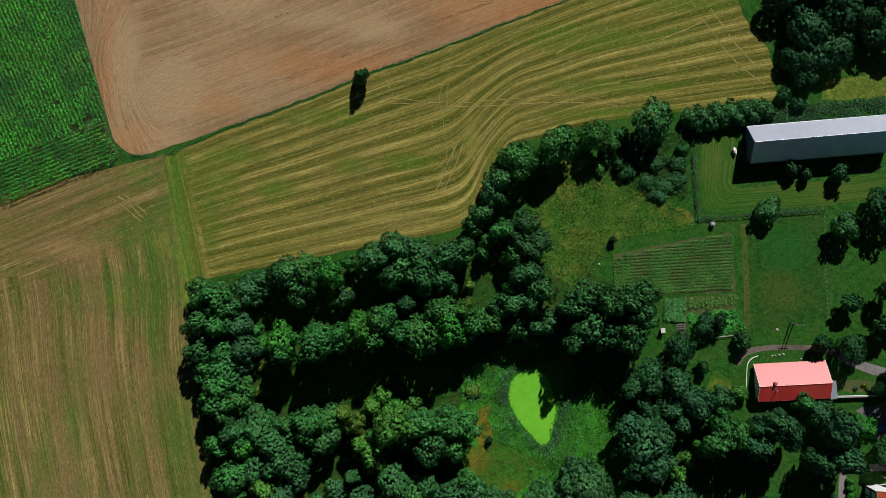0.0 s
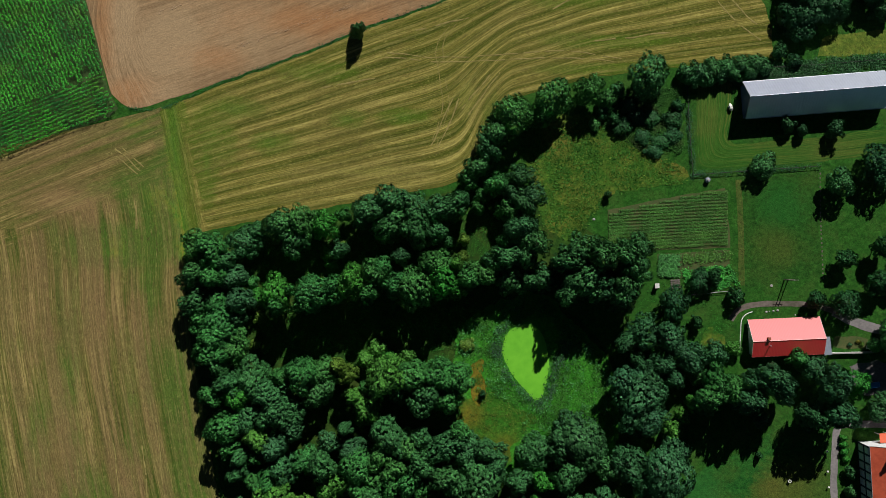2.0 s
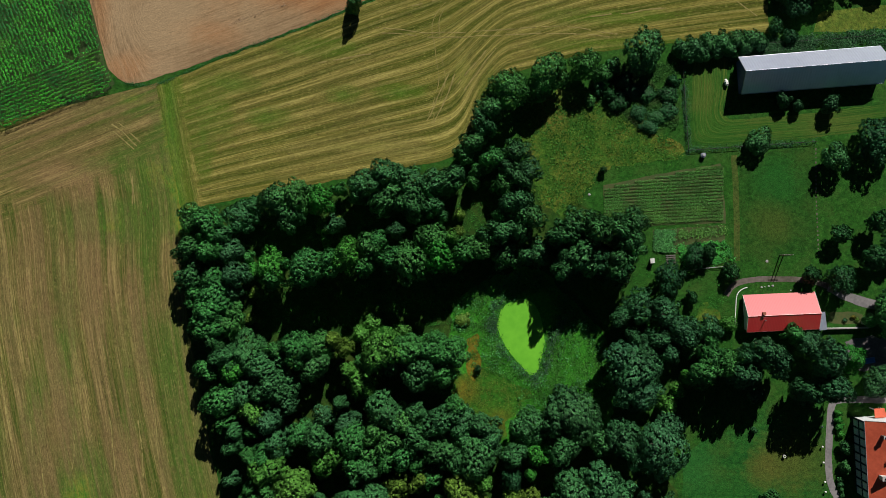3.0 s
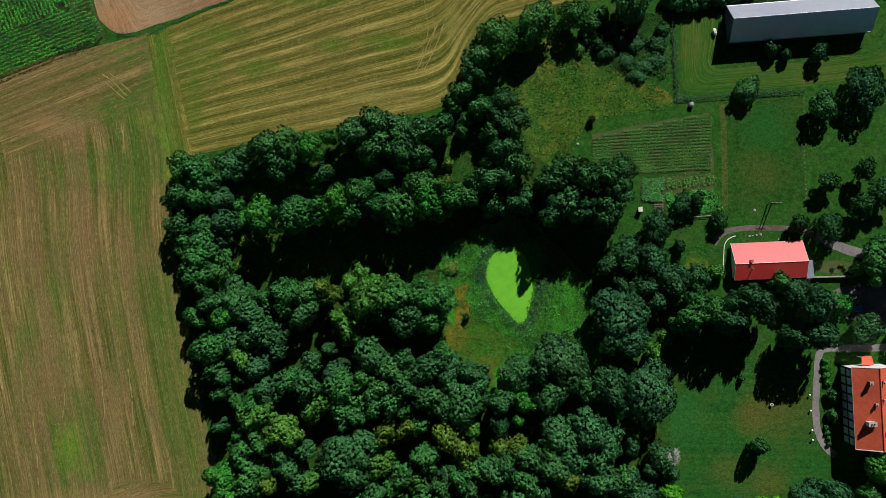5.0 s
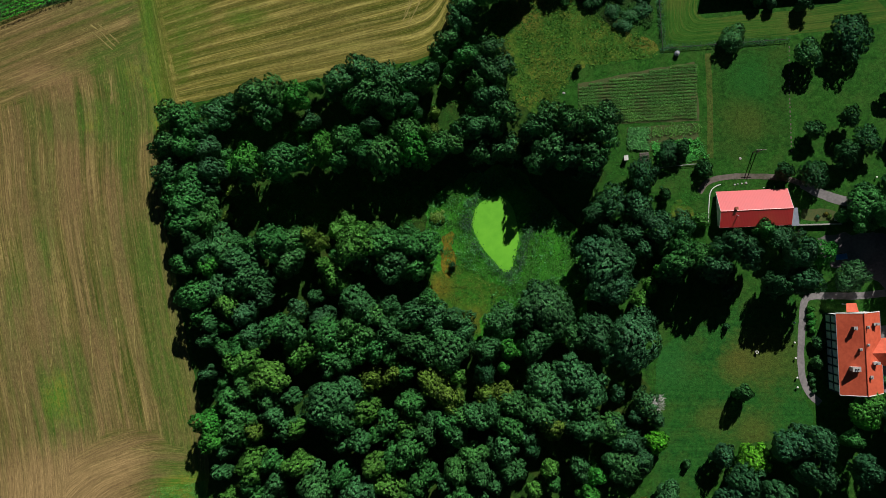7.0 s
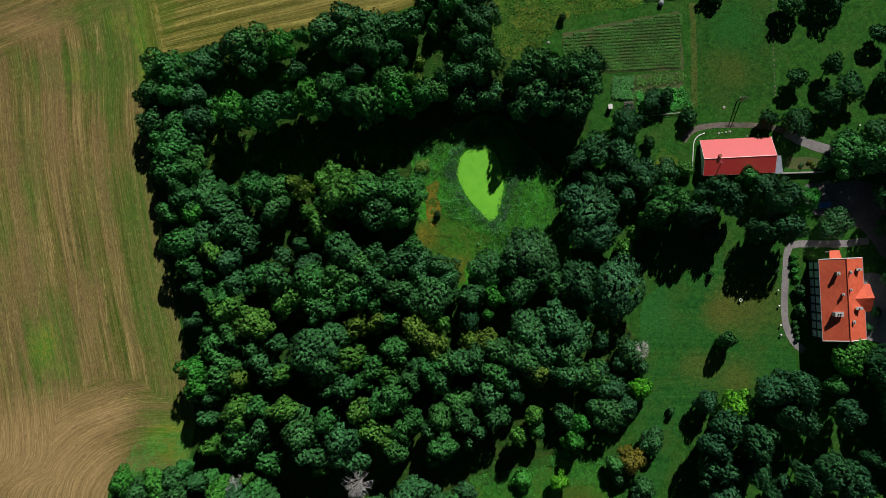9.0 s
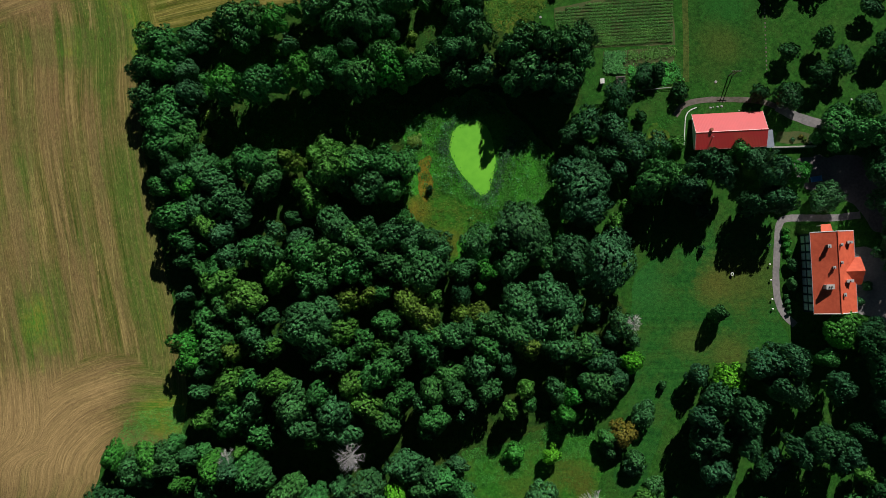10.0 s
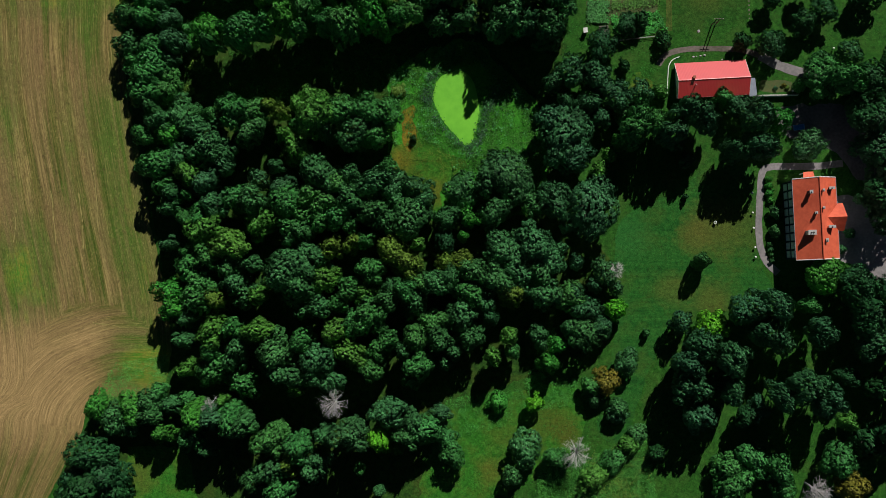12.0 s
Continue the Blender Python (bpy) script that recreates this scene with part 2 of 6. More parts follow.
DIRT = plain("trodden_dirt", (0.14, 0.115, 0.1), (0.065, 0.06, 0.04), 1.2)
DUCKWEED = plain("duckweed", (0.13, 0.42, 0.02), (0.10, 0.36, 0.015), 0.6, rough=0.6, bump=0.1)
BARK = plain("bark", (0.045, 0.045, 0.032), (0.025, 0.025, 0.018), 6.0)
DEAD_WOOD = plain("dead_wood", (0.46, 0.45, 0.43), (0.32, 0.31, 0.3), 6.0)
TIMBER = plain("weathered_timber", (0.16, 0.14, 0.12), (0.09, 0.08, 0.07), 5.0)
BLUE_TIMBER = plain("blue_black_timber", (0.02, 0.03, 0.06), (0.012, 0.02, 0.045), 5.0)
DARK_TIMBER = plain("dark_timber", (0.03, 0.025, 0.025), (0.02, 0.018, 0.018), 5.0)
PLASTER = plain("white_plaster", (0.8, 0.81, 0.82), (0.68, 0.69, 0.7), 1.5)
WHITE = plain("white_paint", (0.8, 0.79, 0.76), (0.65, 0.64, 0.6), 4.0, rough=0.5)
LAWN_SWATH = field_material("mown_swaths", [(0.4, (0.013, 0.058, 0.008)), (0.48, (0.025, 0.088, 0.011)), (0.56, (0.05, 0.108, 0.015)), (0.64, (0.14, 0.145, 0.028))],
                            (0.02, 0.08, 0.009), (0.12, 0.11, 0.027), band=1.3, band_share=0.04, per=1.7, bare_at=(0.46, 0.62))
STONE = plain("grey_stone", (0.35, 0.33, 0.31), (0.22, 0.21, 0.2), 3.0)
SOOTY_BRICK = plain("sooty_brick", (0.2, 0.13, 0.11), (0.1, 0.075, 0.07), 5.0)
CONCRETE = plain("concrete", (0.4, 0.39, 0.37), (0.28, 0.27, 0.26), 2.0)
LEAD = plain("lead_sheet", (0.2, 0.22, 0.27), (0.15, 0.17, 0.21), 1.0, rough=0.5)
ZINC = plain("zinc_sheet", (0.45, 0.48, 0.52), (0.3, 0.33, 0.37), 1.0, rough=0.45, metal=0.4)
BARN_METAL = plain("galvanised_roof_sheet", (0.62, 0.66, 0.78), (0.56, 0.6, 0.72), 0.6, rough=0.54, metal=0.8, spec=0.3, bump=0)
BARN_WALL = plain("blue_grey_cladding", (0.07, 0.1, 0.19), (0.05, 0.075, 0.15), 1.0, rough=0.6)
RED_ROOF = plain("red_roof_sheet", (0.58, 0.01, 0.016), (0.52, 0.008, 0.013), 0.7, rough=0.55, spec=0.3, bump=0, coat=1.0, coat_ior=2.2)
ORANGE_TILE = plain("orange_roof_tile", (0.62, 0.115, 0.055), (0.48, 0.08, 0.038), 1.2, rough=0.7)
BRICK_RED = plain("red_brick", (0.3, 0.1, 0.06), (0.2, 0.07, 0.045), 5.0)
BLUE_PAINT = plain("blue_paint", (0.03, 0.2, 0.5), (0.02, 0.15, 0.4), 5.0, rough=0.4)
BLACK = plain("black_rubber", (0.02, 0.02, 0.02), (0.015, 0.015, 0.015), 5.0)
# panes whitened in colour to make up for weak sky light on the front
PALE_PANE = plain("brightened_pane", (0.8, 0.87, 0.93), (0.72, 0.8, 0.88), 2.0, rough=0.3, spec=0.6, bump=0)
OLIVE_GRASS = grass_material("olive_grass", (0.018, 0.085, 0.008), (0.03, 0.125, 0.011), (0.058, 0.17, 0.016), dry=(0.055, 0.118, 0.011), patch=0.25, spots=((-1, -38, 4, (0.15, 0.12, 0.014), 0.75), (5.5, -44, 4, (0.13, 0.12, 0.014), 0.65)))
TRODDEN = grass_material("trodden_grass", (0.025, 0.058, 0.009), (0.05, 0.085, 0.015), (0.08, 0.105, 0.022), dry=(0.085, 0.09, 0.022))
STRAW_GRASS = grass_material("straw_grass", (0.05, 0.09, 0.012), (0.09, 0.13, 0.018), (0.16, 0.18, 0.03))
DRY_EARTH = grass_material("withered_grass", (0.075, 0.072, 0.008), (0.15, 0.115, 0.012), (0.22, 0.18, 0.024), dry=(0.06, 0.13, 0.012), patch=0.4)

LEAVES = {
    "d": leaf_material("leaf_dark", (0.020, 0.105, 0.026), (0.060, 0.22, 0.062)),
    "g": leaf_material("leaf_green", (0.023, 0.125, 0.023), (0.067, 0.260, 0.057)),
    "b": leaf_material("leaf_bright", (0.023, 0.160, 0.018), (0.069, 0.310, 0.039)),
    "y": leaf_material("leaf_yellow_green", (0.041, 0.165, 0.019), (0.109, 0.310, 0.047)),
    "o": leaf_material("leaf_olive", (0.06, 0.14, 0.014), (0.145, 0.26, 0.036)),
    "l": leaf_material("leaf_lime", (0.05, 0.3, 0.012), (0.14, 0.52, 0.03)),
    "n": leaf_material("leaf_brown", (0.12, 0.12, 0.012), (0.2, 0.19, 0.026)),
    "m": leaf_material("leaf_shaded_green", (0.014, 0.078, 0.025), (0.044, 0.165, 0.060)),
    "k": leaf_material("leaf_deep", (0.008, 0.055, 0.014), (0.024, 0.115, 0.032)),
    "s": leaf_material("leaf_grey_green", (0.018, 0.095, 0.03), (0.055, 0.18, 0.06)),
}
MAIZE_LEAF = leaf_material("maize_leaf", (0.012, 0.15, 0.014), (0.06, 0.37, 0.03), 0.12, patches=((0.012, 0.105, 0.03), (0.085, 0.24, 0.02)))
CROP_LEAF = leaf_material("crop_leaf", (0.036, 0.13, 0.017), (0.07, 0.2, 0.03))
REED_LEAF = leaf_material("reed_leaf", (0.022, 0.075, 0.035), (0.06, 0.13, 0.065), 0.03)
WEED_LEAF = leaf_material("weed_leaf", (0.024, 0.115, 0.017), (0.043, 0.17, 0.026), 0.03)
THICKET_LEAF = leaf_material("thicket_leaf", (0.012, 0.06, 0.012), (0.036, 0.12, 0.024), 0.03, patches=((0.06, 0.075, 0.03), (0.02, 0.1, 0.014)))
MEADOW_LEAF = leaf_material("meadow_leaf", (0.034, 0.11, 0.014), (0.056, 0.138, 0.02), 0.03)
DRY_LEAF = leaf_material("dry_grass_leaf", (0.068, 0.13, 0.018), (0.1, 0.16, 0.024), 0.03)


# ---- helpers for meshes ----
def mesh_of(name, verts, faces, material=None):
    me = bpy.data.meshes.new(name)
    me.from_pydata([tuple(v) for v in verts], [], faces)
    if material:
        me.materials.append(material)
    me.update()
    return me


def part(name, bm, material, parent=None, label=""):
    """Links a bmesh as one mesh object under a thing or a part."""
    me = bpy.data.meshes.new(name)
    bm.to_mesh(me)
    bm.free()
    me.materials.append(material)
    ob = new(name, me)
    if parent:
        ob.parent = parent
    return tagged(ob, label) if label else ob


def thing(name, m, label, category, group="", kind=""):
    ob = new(name)
    ob.empty_display_size = 0.3
    ob.matrix_world = m
    return tagged(ob, label, category, group, kind)


def box(bm, x0, y0, z0, x1, y1, z1, bevel=0.0, m=None):
    """A box between two corners, with its edges rounded off, into bm."""
    made = bmesh.ops.create_cube(bm, size=1.0)["verts"]
    for v in made:
        v.co = Vector(((x0 + x1) / 2 + v.co.x * (x1 - x0), (y0 + y1) / 2 + v.co.y * (y1 - y0), (z0 + z1) / 2 + v.co.z * (z1 - z0)))
        if m:
            v.co = m @ v.co
    if bevel:
        edges = list({e for v in made for e in v.link_edges})
        bmesh.ops.bevel(bm, geom=edges, offset=bevel, segments=1, affect="EDGES")
    return bm


def tube(bm, a, b, ra, rb, sides=7):
    """A tapered round bar from a to b, into bm."""
    a, b = Vector(a), Vector(b)
    q = (b - a).to_track_quat("Z", "Y").to_matrix()
    ring = [[bm.verts.new(c + q @ Vector((r * math.cos(2 * math.pi * i / sides), r * math.sin(2 * math.pi * i / sides), 0))) for i in range(sides)] for c, r in ((a, ra), (b, rb))]
    for i in range(sides):
        j = (i + 1) % sides
        bm.faces.new((ring[0][i], ring[0][j], ring[1][j], ring[1][i]))
    bm.faces.new(ring[1])
    bm.faces.new(ring[0][::-1])
    return bm


def smooth_line(points, step=1.0):
    """A smooth line through a few points, in even steps."""
    p = [np.array(q, float) for q in points]
    p = [2 * p[0] - p[1]] + p + [2 * p[-1] - p[-2]]
    out = []
    for i in range(1, len(p) - 2):
        n = max(2, int(np.linalg.norm(p[i + 1] - p[i]) / step))
        for k in range(n):
            s = k / n
            out.append(0.5 * (2 * p[i] + (p[i + 1] - p[i - 1]) * s + (2 * p[i - 1] - 5 * p[i] + 4 * p[i + 1] - p[i + 2]) * s ** 2
                              + (3 * p[i] - p[i - 1] - 3 * p[i + 1] + p[i + 2]) * s ** 3))
    out.append(p[-2])
    return np.array(out)


def evenly(line, n):
    d = np.concatenate([[0], np.cumsum(np.linalg.norm(np.diff(line, axis=0), axis=1))])
    s = np.linspace(0, d[-1], n)
    return np.stack([np.interp(s, d, line[:, 0]), np.interp(s, d, line[:, 1])], 1), d[-1]


def wobble(x, y, scale=0.3, amount=1.0):
    return amount * noise.noise(Vector((x * scale, y * scale, 3.3)))


def patch(name, corners, z, material, label, category="ground", rough=0.5, tension=True):
    """A piece of ground with a soft, uneven outline, slightly above what lies under it."""
    line = smooth_line(list(corners) + [corners[0]], 0.7) if tension else evenly(np.array(list(corners) + [corners[0]], float), 160)[0]
    bm = bmesh.new()
    vs = []
    for x, y in line[:-1]:
        vs.append(bm.verts.new((x + wobble(x, y, 0.6, rough), y + wobble(y, x, 0.6, rough), z)))
    f = bm.faces.new(vs)
    f.normal_update()
    if f.normal.z < 0:
        f.normal_flip()
    bmesh.ops.triangulate(bm, faces=[f])
    return tagged(part(name, bm, material), label, category, kind="structure")


def field(name, edge_a, edge_b, z, material, label, nu=90, nv=50, turn=None, headland=None, regrowth=None, worn=None, relief=0.03):
    """A field between two long edges. Its swaths run from the one to the other's shape; turn and headland give a second swath system."""
    a, la = evenly(smooth_line(edge_a), nu)
    b, lb = evenly(smooth_line(edge_b), nu)
    width = float(np.mean(np.linalg.norm(b - a, axis=1)))
    verts, uv1, uv2, hw, gw, ww = [], [], [], [], [], []
    for i in range(nu):
        for j in range(nv):
            s = j / (nv - 1)
            x, y = a[i] * (1 - s) + b[i] * s
            if j in (0, nv - 1):
                x, y = x + wobble(x, y, 0.5, 0.35), y + wobble(y, x, 0.5, 0.35)
            verts.append((x, y, z + (relief * (1 + noise.noise(Vector((x * 0.4, y * 0.4, 0)))) if 0 < j < nv - 1 else 0)))
            uv1.append((i / (nu - 1) * (la + lb) / 2, s * width))
            uv2.append(turn(x, y) if turn else uv1[-1])
            hw.append(headland(x, y) if headland else 0.0)
            gw.append(regrowth(x, y) if regrowth else 0.0)
            ww.append(worn(x, y) if worn else 0.0)
    faces = [(i * nv + j, (i + 1) * nv + j, (i + 1) * nv + j + 1, i * nv + j + 1) for i in range(nu - 1) for j in range(nv - 1)]
    me = mesh_of(name, verts, faces, material)
    if me.polygons[len(me.polygons) // 2].normal.z < 0:
        me.flip_normals()
    for key, data in (("swath", uv1), ("turn", uv2)):
        layer = me.uv_layers.new(name=key)
        for loop in me.loops:
            layer.data[loop.index].uv = data[loop.vertex_index]
    me.attributes.new("headland", "FLOAT", "POINT").data.foreach_set("value", hw)
    me.attributes.new("regrowth", "FLOAT", "POINT").data.foreach_set("value", gw)
    me.attributes.new("worn", "FLOAT", "POINT").data.foreach_set("value", ww)
    return tagged(new(name, me), label, "field", kind="structure")


def fade(v, lo, hi):
    return min(1.0, max(0.0, (v - lo) / (hi - lo)))


def leaf_mesh(name, centres, normals, sizes, aspect=0.65, seed=1, corners=4):
    """One mesh of many small leaves, bent diamonds or plain triangles, with given centres, normals and sizes."""
    rng = np.random.default_rng(seed)
    n = len(centres)
    normals = normals / np.maximum(np.linalg.norm(normals, axis=1, keepdims=True), 1e-6)
    ref = rng.normal(size=(n, 3))
    t = np.cross(normals, ref)
    t /= np.maximum(np.linalg.norm(t, axis=1, keepdims=True), 1e-6)
    b = np.cross(normals, t)
    s = sizes[:, None]
    if corners == 4:
        v = np.stack([centres - t * s, centres + b * s * aspect + normals * s * 0.12, centres + t * s, centres - b * s * aspect + normals * s * 0.12], 1)
    else:
        v = np.stack([centres - t * s, centres + t * s * 0.7 + b * s * aspect, centres + t * s * 0.5 - b * s * aspect], 1)
    me = bpy.data.meshes.new(name)
    me.vertices.add(n * corners)
    me.vertices.foreach_set("co", v.reshape(-1))
    me.loops.add(n * corners)
    me.loops.foreach_set("vertex_index", np.arange(n * corners, dtype=np.int32))
    me.polygons.add(n)
    me.polygons.foreach_set("loop_start", np.arange(0, n * corners, corners, dtype=np.int32))
    me.update(calc_edges=True)
    me.validate()
    return me


# ---- trees ----
def crown_mesh(seed, leaves=8000, boughs=9, clump=(0.07, 0.12), leaf=(0.035, 0.06), ragged=0.0):
    """A crown of radius 1 and height 1 (from 0 up): a few domed boughs grown into one another, each covered with small clumps of leaves."""
    rng = np.random.default_rng(seed)
    lean = rng.normal(0, 0.06, 2)
    b, rho = [(lean[0], lean[1], 0.12)], [0.6]
    for i in range(boughs):
        a = 2 * math.pi * (i + rng.uniform(-0.3, 0.3)) / boughs + seed
        q = rng.uniform(0.2, 0.46)
        reach = (1 - q) * rng.uniform(0.7, 1.16 + ragged)
        b.append((math.cos(a) * reach, math.sin(a) * reach, rng.uniform(-0.35, 0.38)))
        rho.append(q)
    for i in range(boughs // 3):
        a, reach = rng.uniform(0, 2 * math.pi), rng.uniform(0.15, 0.4)
        b.append((math.cos(a) * reach, math.sin(a) * reach, rng.uniform(0.3, 0.55)))
        rho.append(rng.uniform(0.26, 0.4))
    b, rho = np.array(b), np.array(rho)
    pick = rng.choice(len(b), 2600, p=rho ** 2 / (rho ** 2).sum())
    d = rng.normal(size=(2600, 3))
    d[:, 2] += 0.25
    d /= np.linalg.norm(d, axis=1, keepdims=True)
    c = b[pick] + d * rho[pick][:, None] * rng.uniform(0.9, 1.03, (2600, 1))
    gap = np.linalg.norm(c[:, None] - b[None], axis=2) / rho[None]
    gap[np.arange(len(c)), pick] = 9
    keep = (gap.min(1) > 0.93) & (c[:, 2] > -0.75)
    c, d = c[keep], d[keep]
    r = rng.uniform(*clump, len(c))
    # thin the clumps out, so that each stands free of the next
    free = np.ones(len(c), bool)
    chosen = []
    for k in rng.permutation(len(c)):
        if free[k]:
            chosen.append(k)
            free &= ((c - c[k]) ** 2).sum(1) > (1.4 * r[k]) ** 2
    c, d, r = c[chosen], d[chosen], r[chosen]
    pick = rng.choice(len(c), leaves, p=r ** 2 / (r ** 2).sum())
    e = rng.normal(size=(leaves, 3)) + d[pick] * 0.9
    e /= np.linalg.norm(e, axis=1, keepdims=True)
    pos = c[pick] + e * (r[pick] * rng.uniform(0.3, 1.22, leaves))[:, None]
    pos[:, 2] = np.clip(0.44 + 0.54 * pos[:, 2], 0.02, 1.08)
    whole = c / np.linalg.norm(c, axis=1, keepdims=True)
    nrm = 0.55 * e + 0.45 * d[pick] + 0.45 * whole[pick] + rng.normal(0, 0.24, (leaves, 3))
    return leaf_mesh("crown", pos, nrm, rng.uniform(*leaf, leaves), 0.8, seed, 3)


def trunk_mesh(seed, limbs=6):
    """A tapered trunk with limbs, for a tree of radius 1 and height 1."""
    rng = np.random.default_rng(seed)
    bm = bmesh.new()
    tube(bm, (0, 0, 0), (0.03, 0.02, 0.3), 0.055, 0.04)
    tube(bm, (0.03, 0.02, 0.29), (0.0, 0.05, 0.68), 0.04, 0.012)
    for k in range(limbs):
        a = 2 * math.pi * (k + rng.uniform(-0.3, 0.3)) / limbs
        z0 = rng.uniform(0.25, 0.5)
        mid = Vector((0.24 * math.cos(a), 0.24 * math.sin(a), z0 + 0.1))
        tube(bm, (0.02, 0.02, z0), mid, 0.028, 0.018, 6)
        tube(bm, mid, mid + Vector((0.3 * math.cos(a + 0.3), 0.3 * math.sin(a + 0.3), 0.1)), 0.018, 0.006, 5)
    me = bpy.data.meshes.new("trunk")
    bm.to_mesh(me)
    bm.free()
    me.materials.append(BARK)
    return me


CROWNS_LARGE = [crown_mesh(11 + k, 8600, 9 + k % 3, (0.065, 0.115), (0.03, 0.052)) for k in range(8)]
CROWNS_MID = [crown_mesh(31 + k, 6200, 7 + k % 3, (0.085, 0.14), (0.036, 0.062), 0.05) for k in range(7)]
CROWNS_SMALL = [crown_mesh(51 + k, 3000, 6 + k % 2, (0.1, 0.17), (0.055, 0.09), 0.1) for k in range(5)]
TRUNKS = [trunk_mesh(70 + k) for k in range(4)]
for me in CROWNS_LARGE + CROWNS_MID + CROWNS_SMALL:
    me.materials.append(LEAVES["d"])
LOOKS = {"d": "dark green", "g": "mid green", "b": "bright green", "y": "yellowish green", "o": "olive green", "l": "lime green", "n": "golden brown", "m": "dull dark green", "k": "deep green", "s": "grey green"}
tree_rng = random.Random(5)


def plant(x, y, r, h, kind, where, group, low=0.2):
    """A broad-leaved tree or, below four metres, a bush: a trunk with limbs and a crown of leaf clumps."""
    bush = h <= 5
    name, category = ("bush", "bush") if bush else ("tree", "tree")
    size = "small" if r < 2.2 else "broad" if r > 4.2 else "rounded"
    t = thing(name, pose(x, y, 0, 0, 0, tree_rng.uniform(0, 360)), f"{size} {LOOKS[kind]} leafy {category} {where}", category, group)
    pool = CROWNS_LARGE if r > 3.4 else CROWNS_MID if r > 2.2 or h > 3.6 * r else CROWNS_SMALL
    crown = new("crown", tree_rng.choice(pool))
    crown.parent = t
    wide = tree_rng.uniform(0.86, 1.16)
    low = min(low, 0.02) if bush and low < 0.25 else low
    crown.matrix_local = Matrix.Translation((0, 0, h * low)) @ Matrix.Diagonal((r * 0.99 * wide, r * 0.99 / wide, h * (1 - low), 1))
    crown.material_slots[0].link = "OBJECT"
    crown.material_slots[0].material = LEAVES[kind]
    trunk = new("trunk", tree_rng.choice(TRUNKS))
    trunk.parent = t
    trunk.matrix_local = Matrix.Diagonal((r * 0.9, r * 0.9, h * 0.95, 1))
    return t


def dead_tree(x, y, r, h, where, group="dead trees"):
    """A bare, bleached tree: trunk and forked branches only."""
    rng = random.Random(int(x * 7 + y))
    t = thing("dead_tree", pose(x, y, 0), f"leafless bleached grey dead tree {where}", "tree", group)
    bm = bmesh.new()
    tube(bm, (0, 0, 0), (0, 0, h * 0.6), 0.2, 0.12)
    part("trunk", bm, DEAD_WOOD, t)
    bm = bmesh.new()
    for k in range(46):
        a, up = rng.uniform(0, 2 * math.pi), rng.uniform(0.1, 1.0)
        z0 = h * rng.uniform(0.4, 0.6)
        m = Vector((math.cos(a) * r * 0.45 * (1.2 - up), math.sin(a) * r * 0.45 * (1.2 - up), z0 + (h - z0) * 0.45))
        e = Vector((math.cos(a) * r * (1.15 - 0.6 * up), math.sin(a) * r * (1.15 - 0.6 * up), z0 + (h - z0) * up))
        tube(bm, (0, 0, z0), m, 0.045, 0.035, 4)
        tube(bm, m, e, 0.035, 0.012, 4)
        for _ in range(7):
            s = rng.uniform(0.2, 0.9)
            f = m.lerp(e, s)
            tube(bm, f, f + Vector((rng.uniform(-1, 1), rng.uniform(-1, 1), rng.uniform(0.0, 0.8))) * r * 0.32, 0.022, 0.008, 3)
    part("bare_crown", bm, DEAD_WOOD, t)
    return t

# ---- the ground and the fields ----
bm = bmesh.new()
bmesh.ops.create_grid(bm, x_segments=40, y_segments=40, size=2400)
tagged(part("ground", bm, ROUGH_GRASS), "rough green grassland running to the horizon", "ground", kind="structure")

def along(x, y, ox, oy, deg):
    c, s = math.cos(radians(deg)), math.sin(radians(deg))
    return ((x - ox) * c + (y - oy) * s, -(x - ox) * s + (y - oy) * c)


def regrowth(x, y):
    """Where the fields are greenest: the farm track, the lower corner, and some patches."""
    u, v = along(x, y, -59.9, 20, -81.3)
    g = (1.2 + wobble(x, y, 0.3, 0.5)) * (1 - fade(abs(v + wobble(y, x, 0.2, 0.8)), 0.2, 3.8)) if -3 < u < 30 else 0.0
    for cx, cy, rx, ry, k in ((-66, 16.8, 7, 2.5, 0.8), (-49, -78.2, 7, 5.5, 1.4), (-75, -60.5, 4.6, 8, 1.15), (-71.5, -65, 3, 4, 0.95), (-53.5, -48, 3, 14, 0.65), (-50.5, -62, 3, 10, 0.75), (-57, -30, 2, 10, 0.5), (-74, -70, 1.2, 6, 0.9), (-48.5, -72, 1.5, 10, 0.8), (-62, 3, 6, 4, 0.8), (-70, -8, 6, 2.5, 0.8), (-47, 20, 6, 2, 0.9), (-25, 18, 3, 1.5, 0.9), (-52, 10, 2, 8, 0.8), (-77, -54, 1.4, 12, 0.7), (-14, 18.5, 5, 1.6, 0.9), (-40, 13.5, 4, 2, 0.9),
                              (-51, 14, 5, 6, 0.7), (-70, -6, 8, 3, 0.7), (-75, 4, 3, 1.5, 0.7), (-62, 0, 2, 9, 0.8), (-63, -24, 1.4, 18, 0.35), (-78, -30, 1.6, 18, 0.35), (-51, -56, 1.6, 16, 0.35),
                              (20, 42, 20, 3, 0.55), (30, 27.6, 18, 1.2, 0.8), (3, 17, 2, 6, 0.7), (-30, 27, 10, 2, 0.6), (-57, 2, 2.5, 12, 0.8), (40, 50, 12, 3, 0.6), (25, 33, 14, 1.5, 0.6), (-66, -45, 1.4, 18, 0.35), (-84, -48, 2, 14, 0.35), (-56, -40, 1.2, 14, 0.35)):
        d = ((x - cx) / rx) ** 2 + ((y - cy) / ry) ** 2
        g = max(g, k * math.exp(-d))
    return g


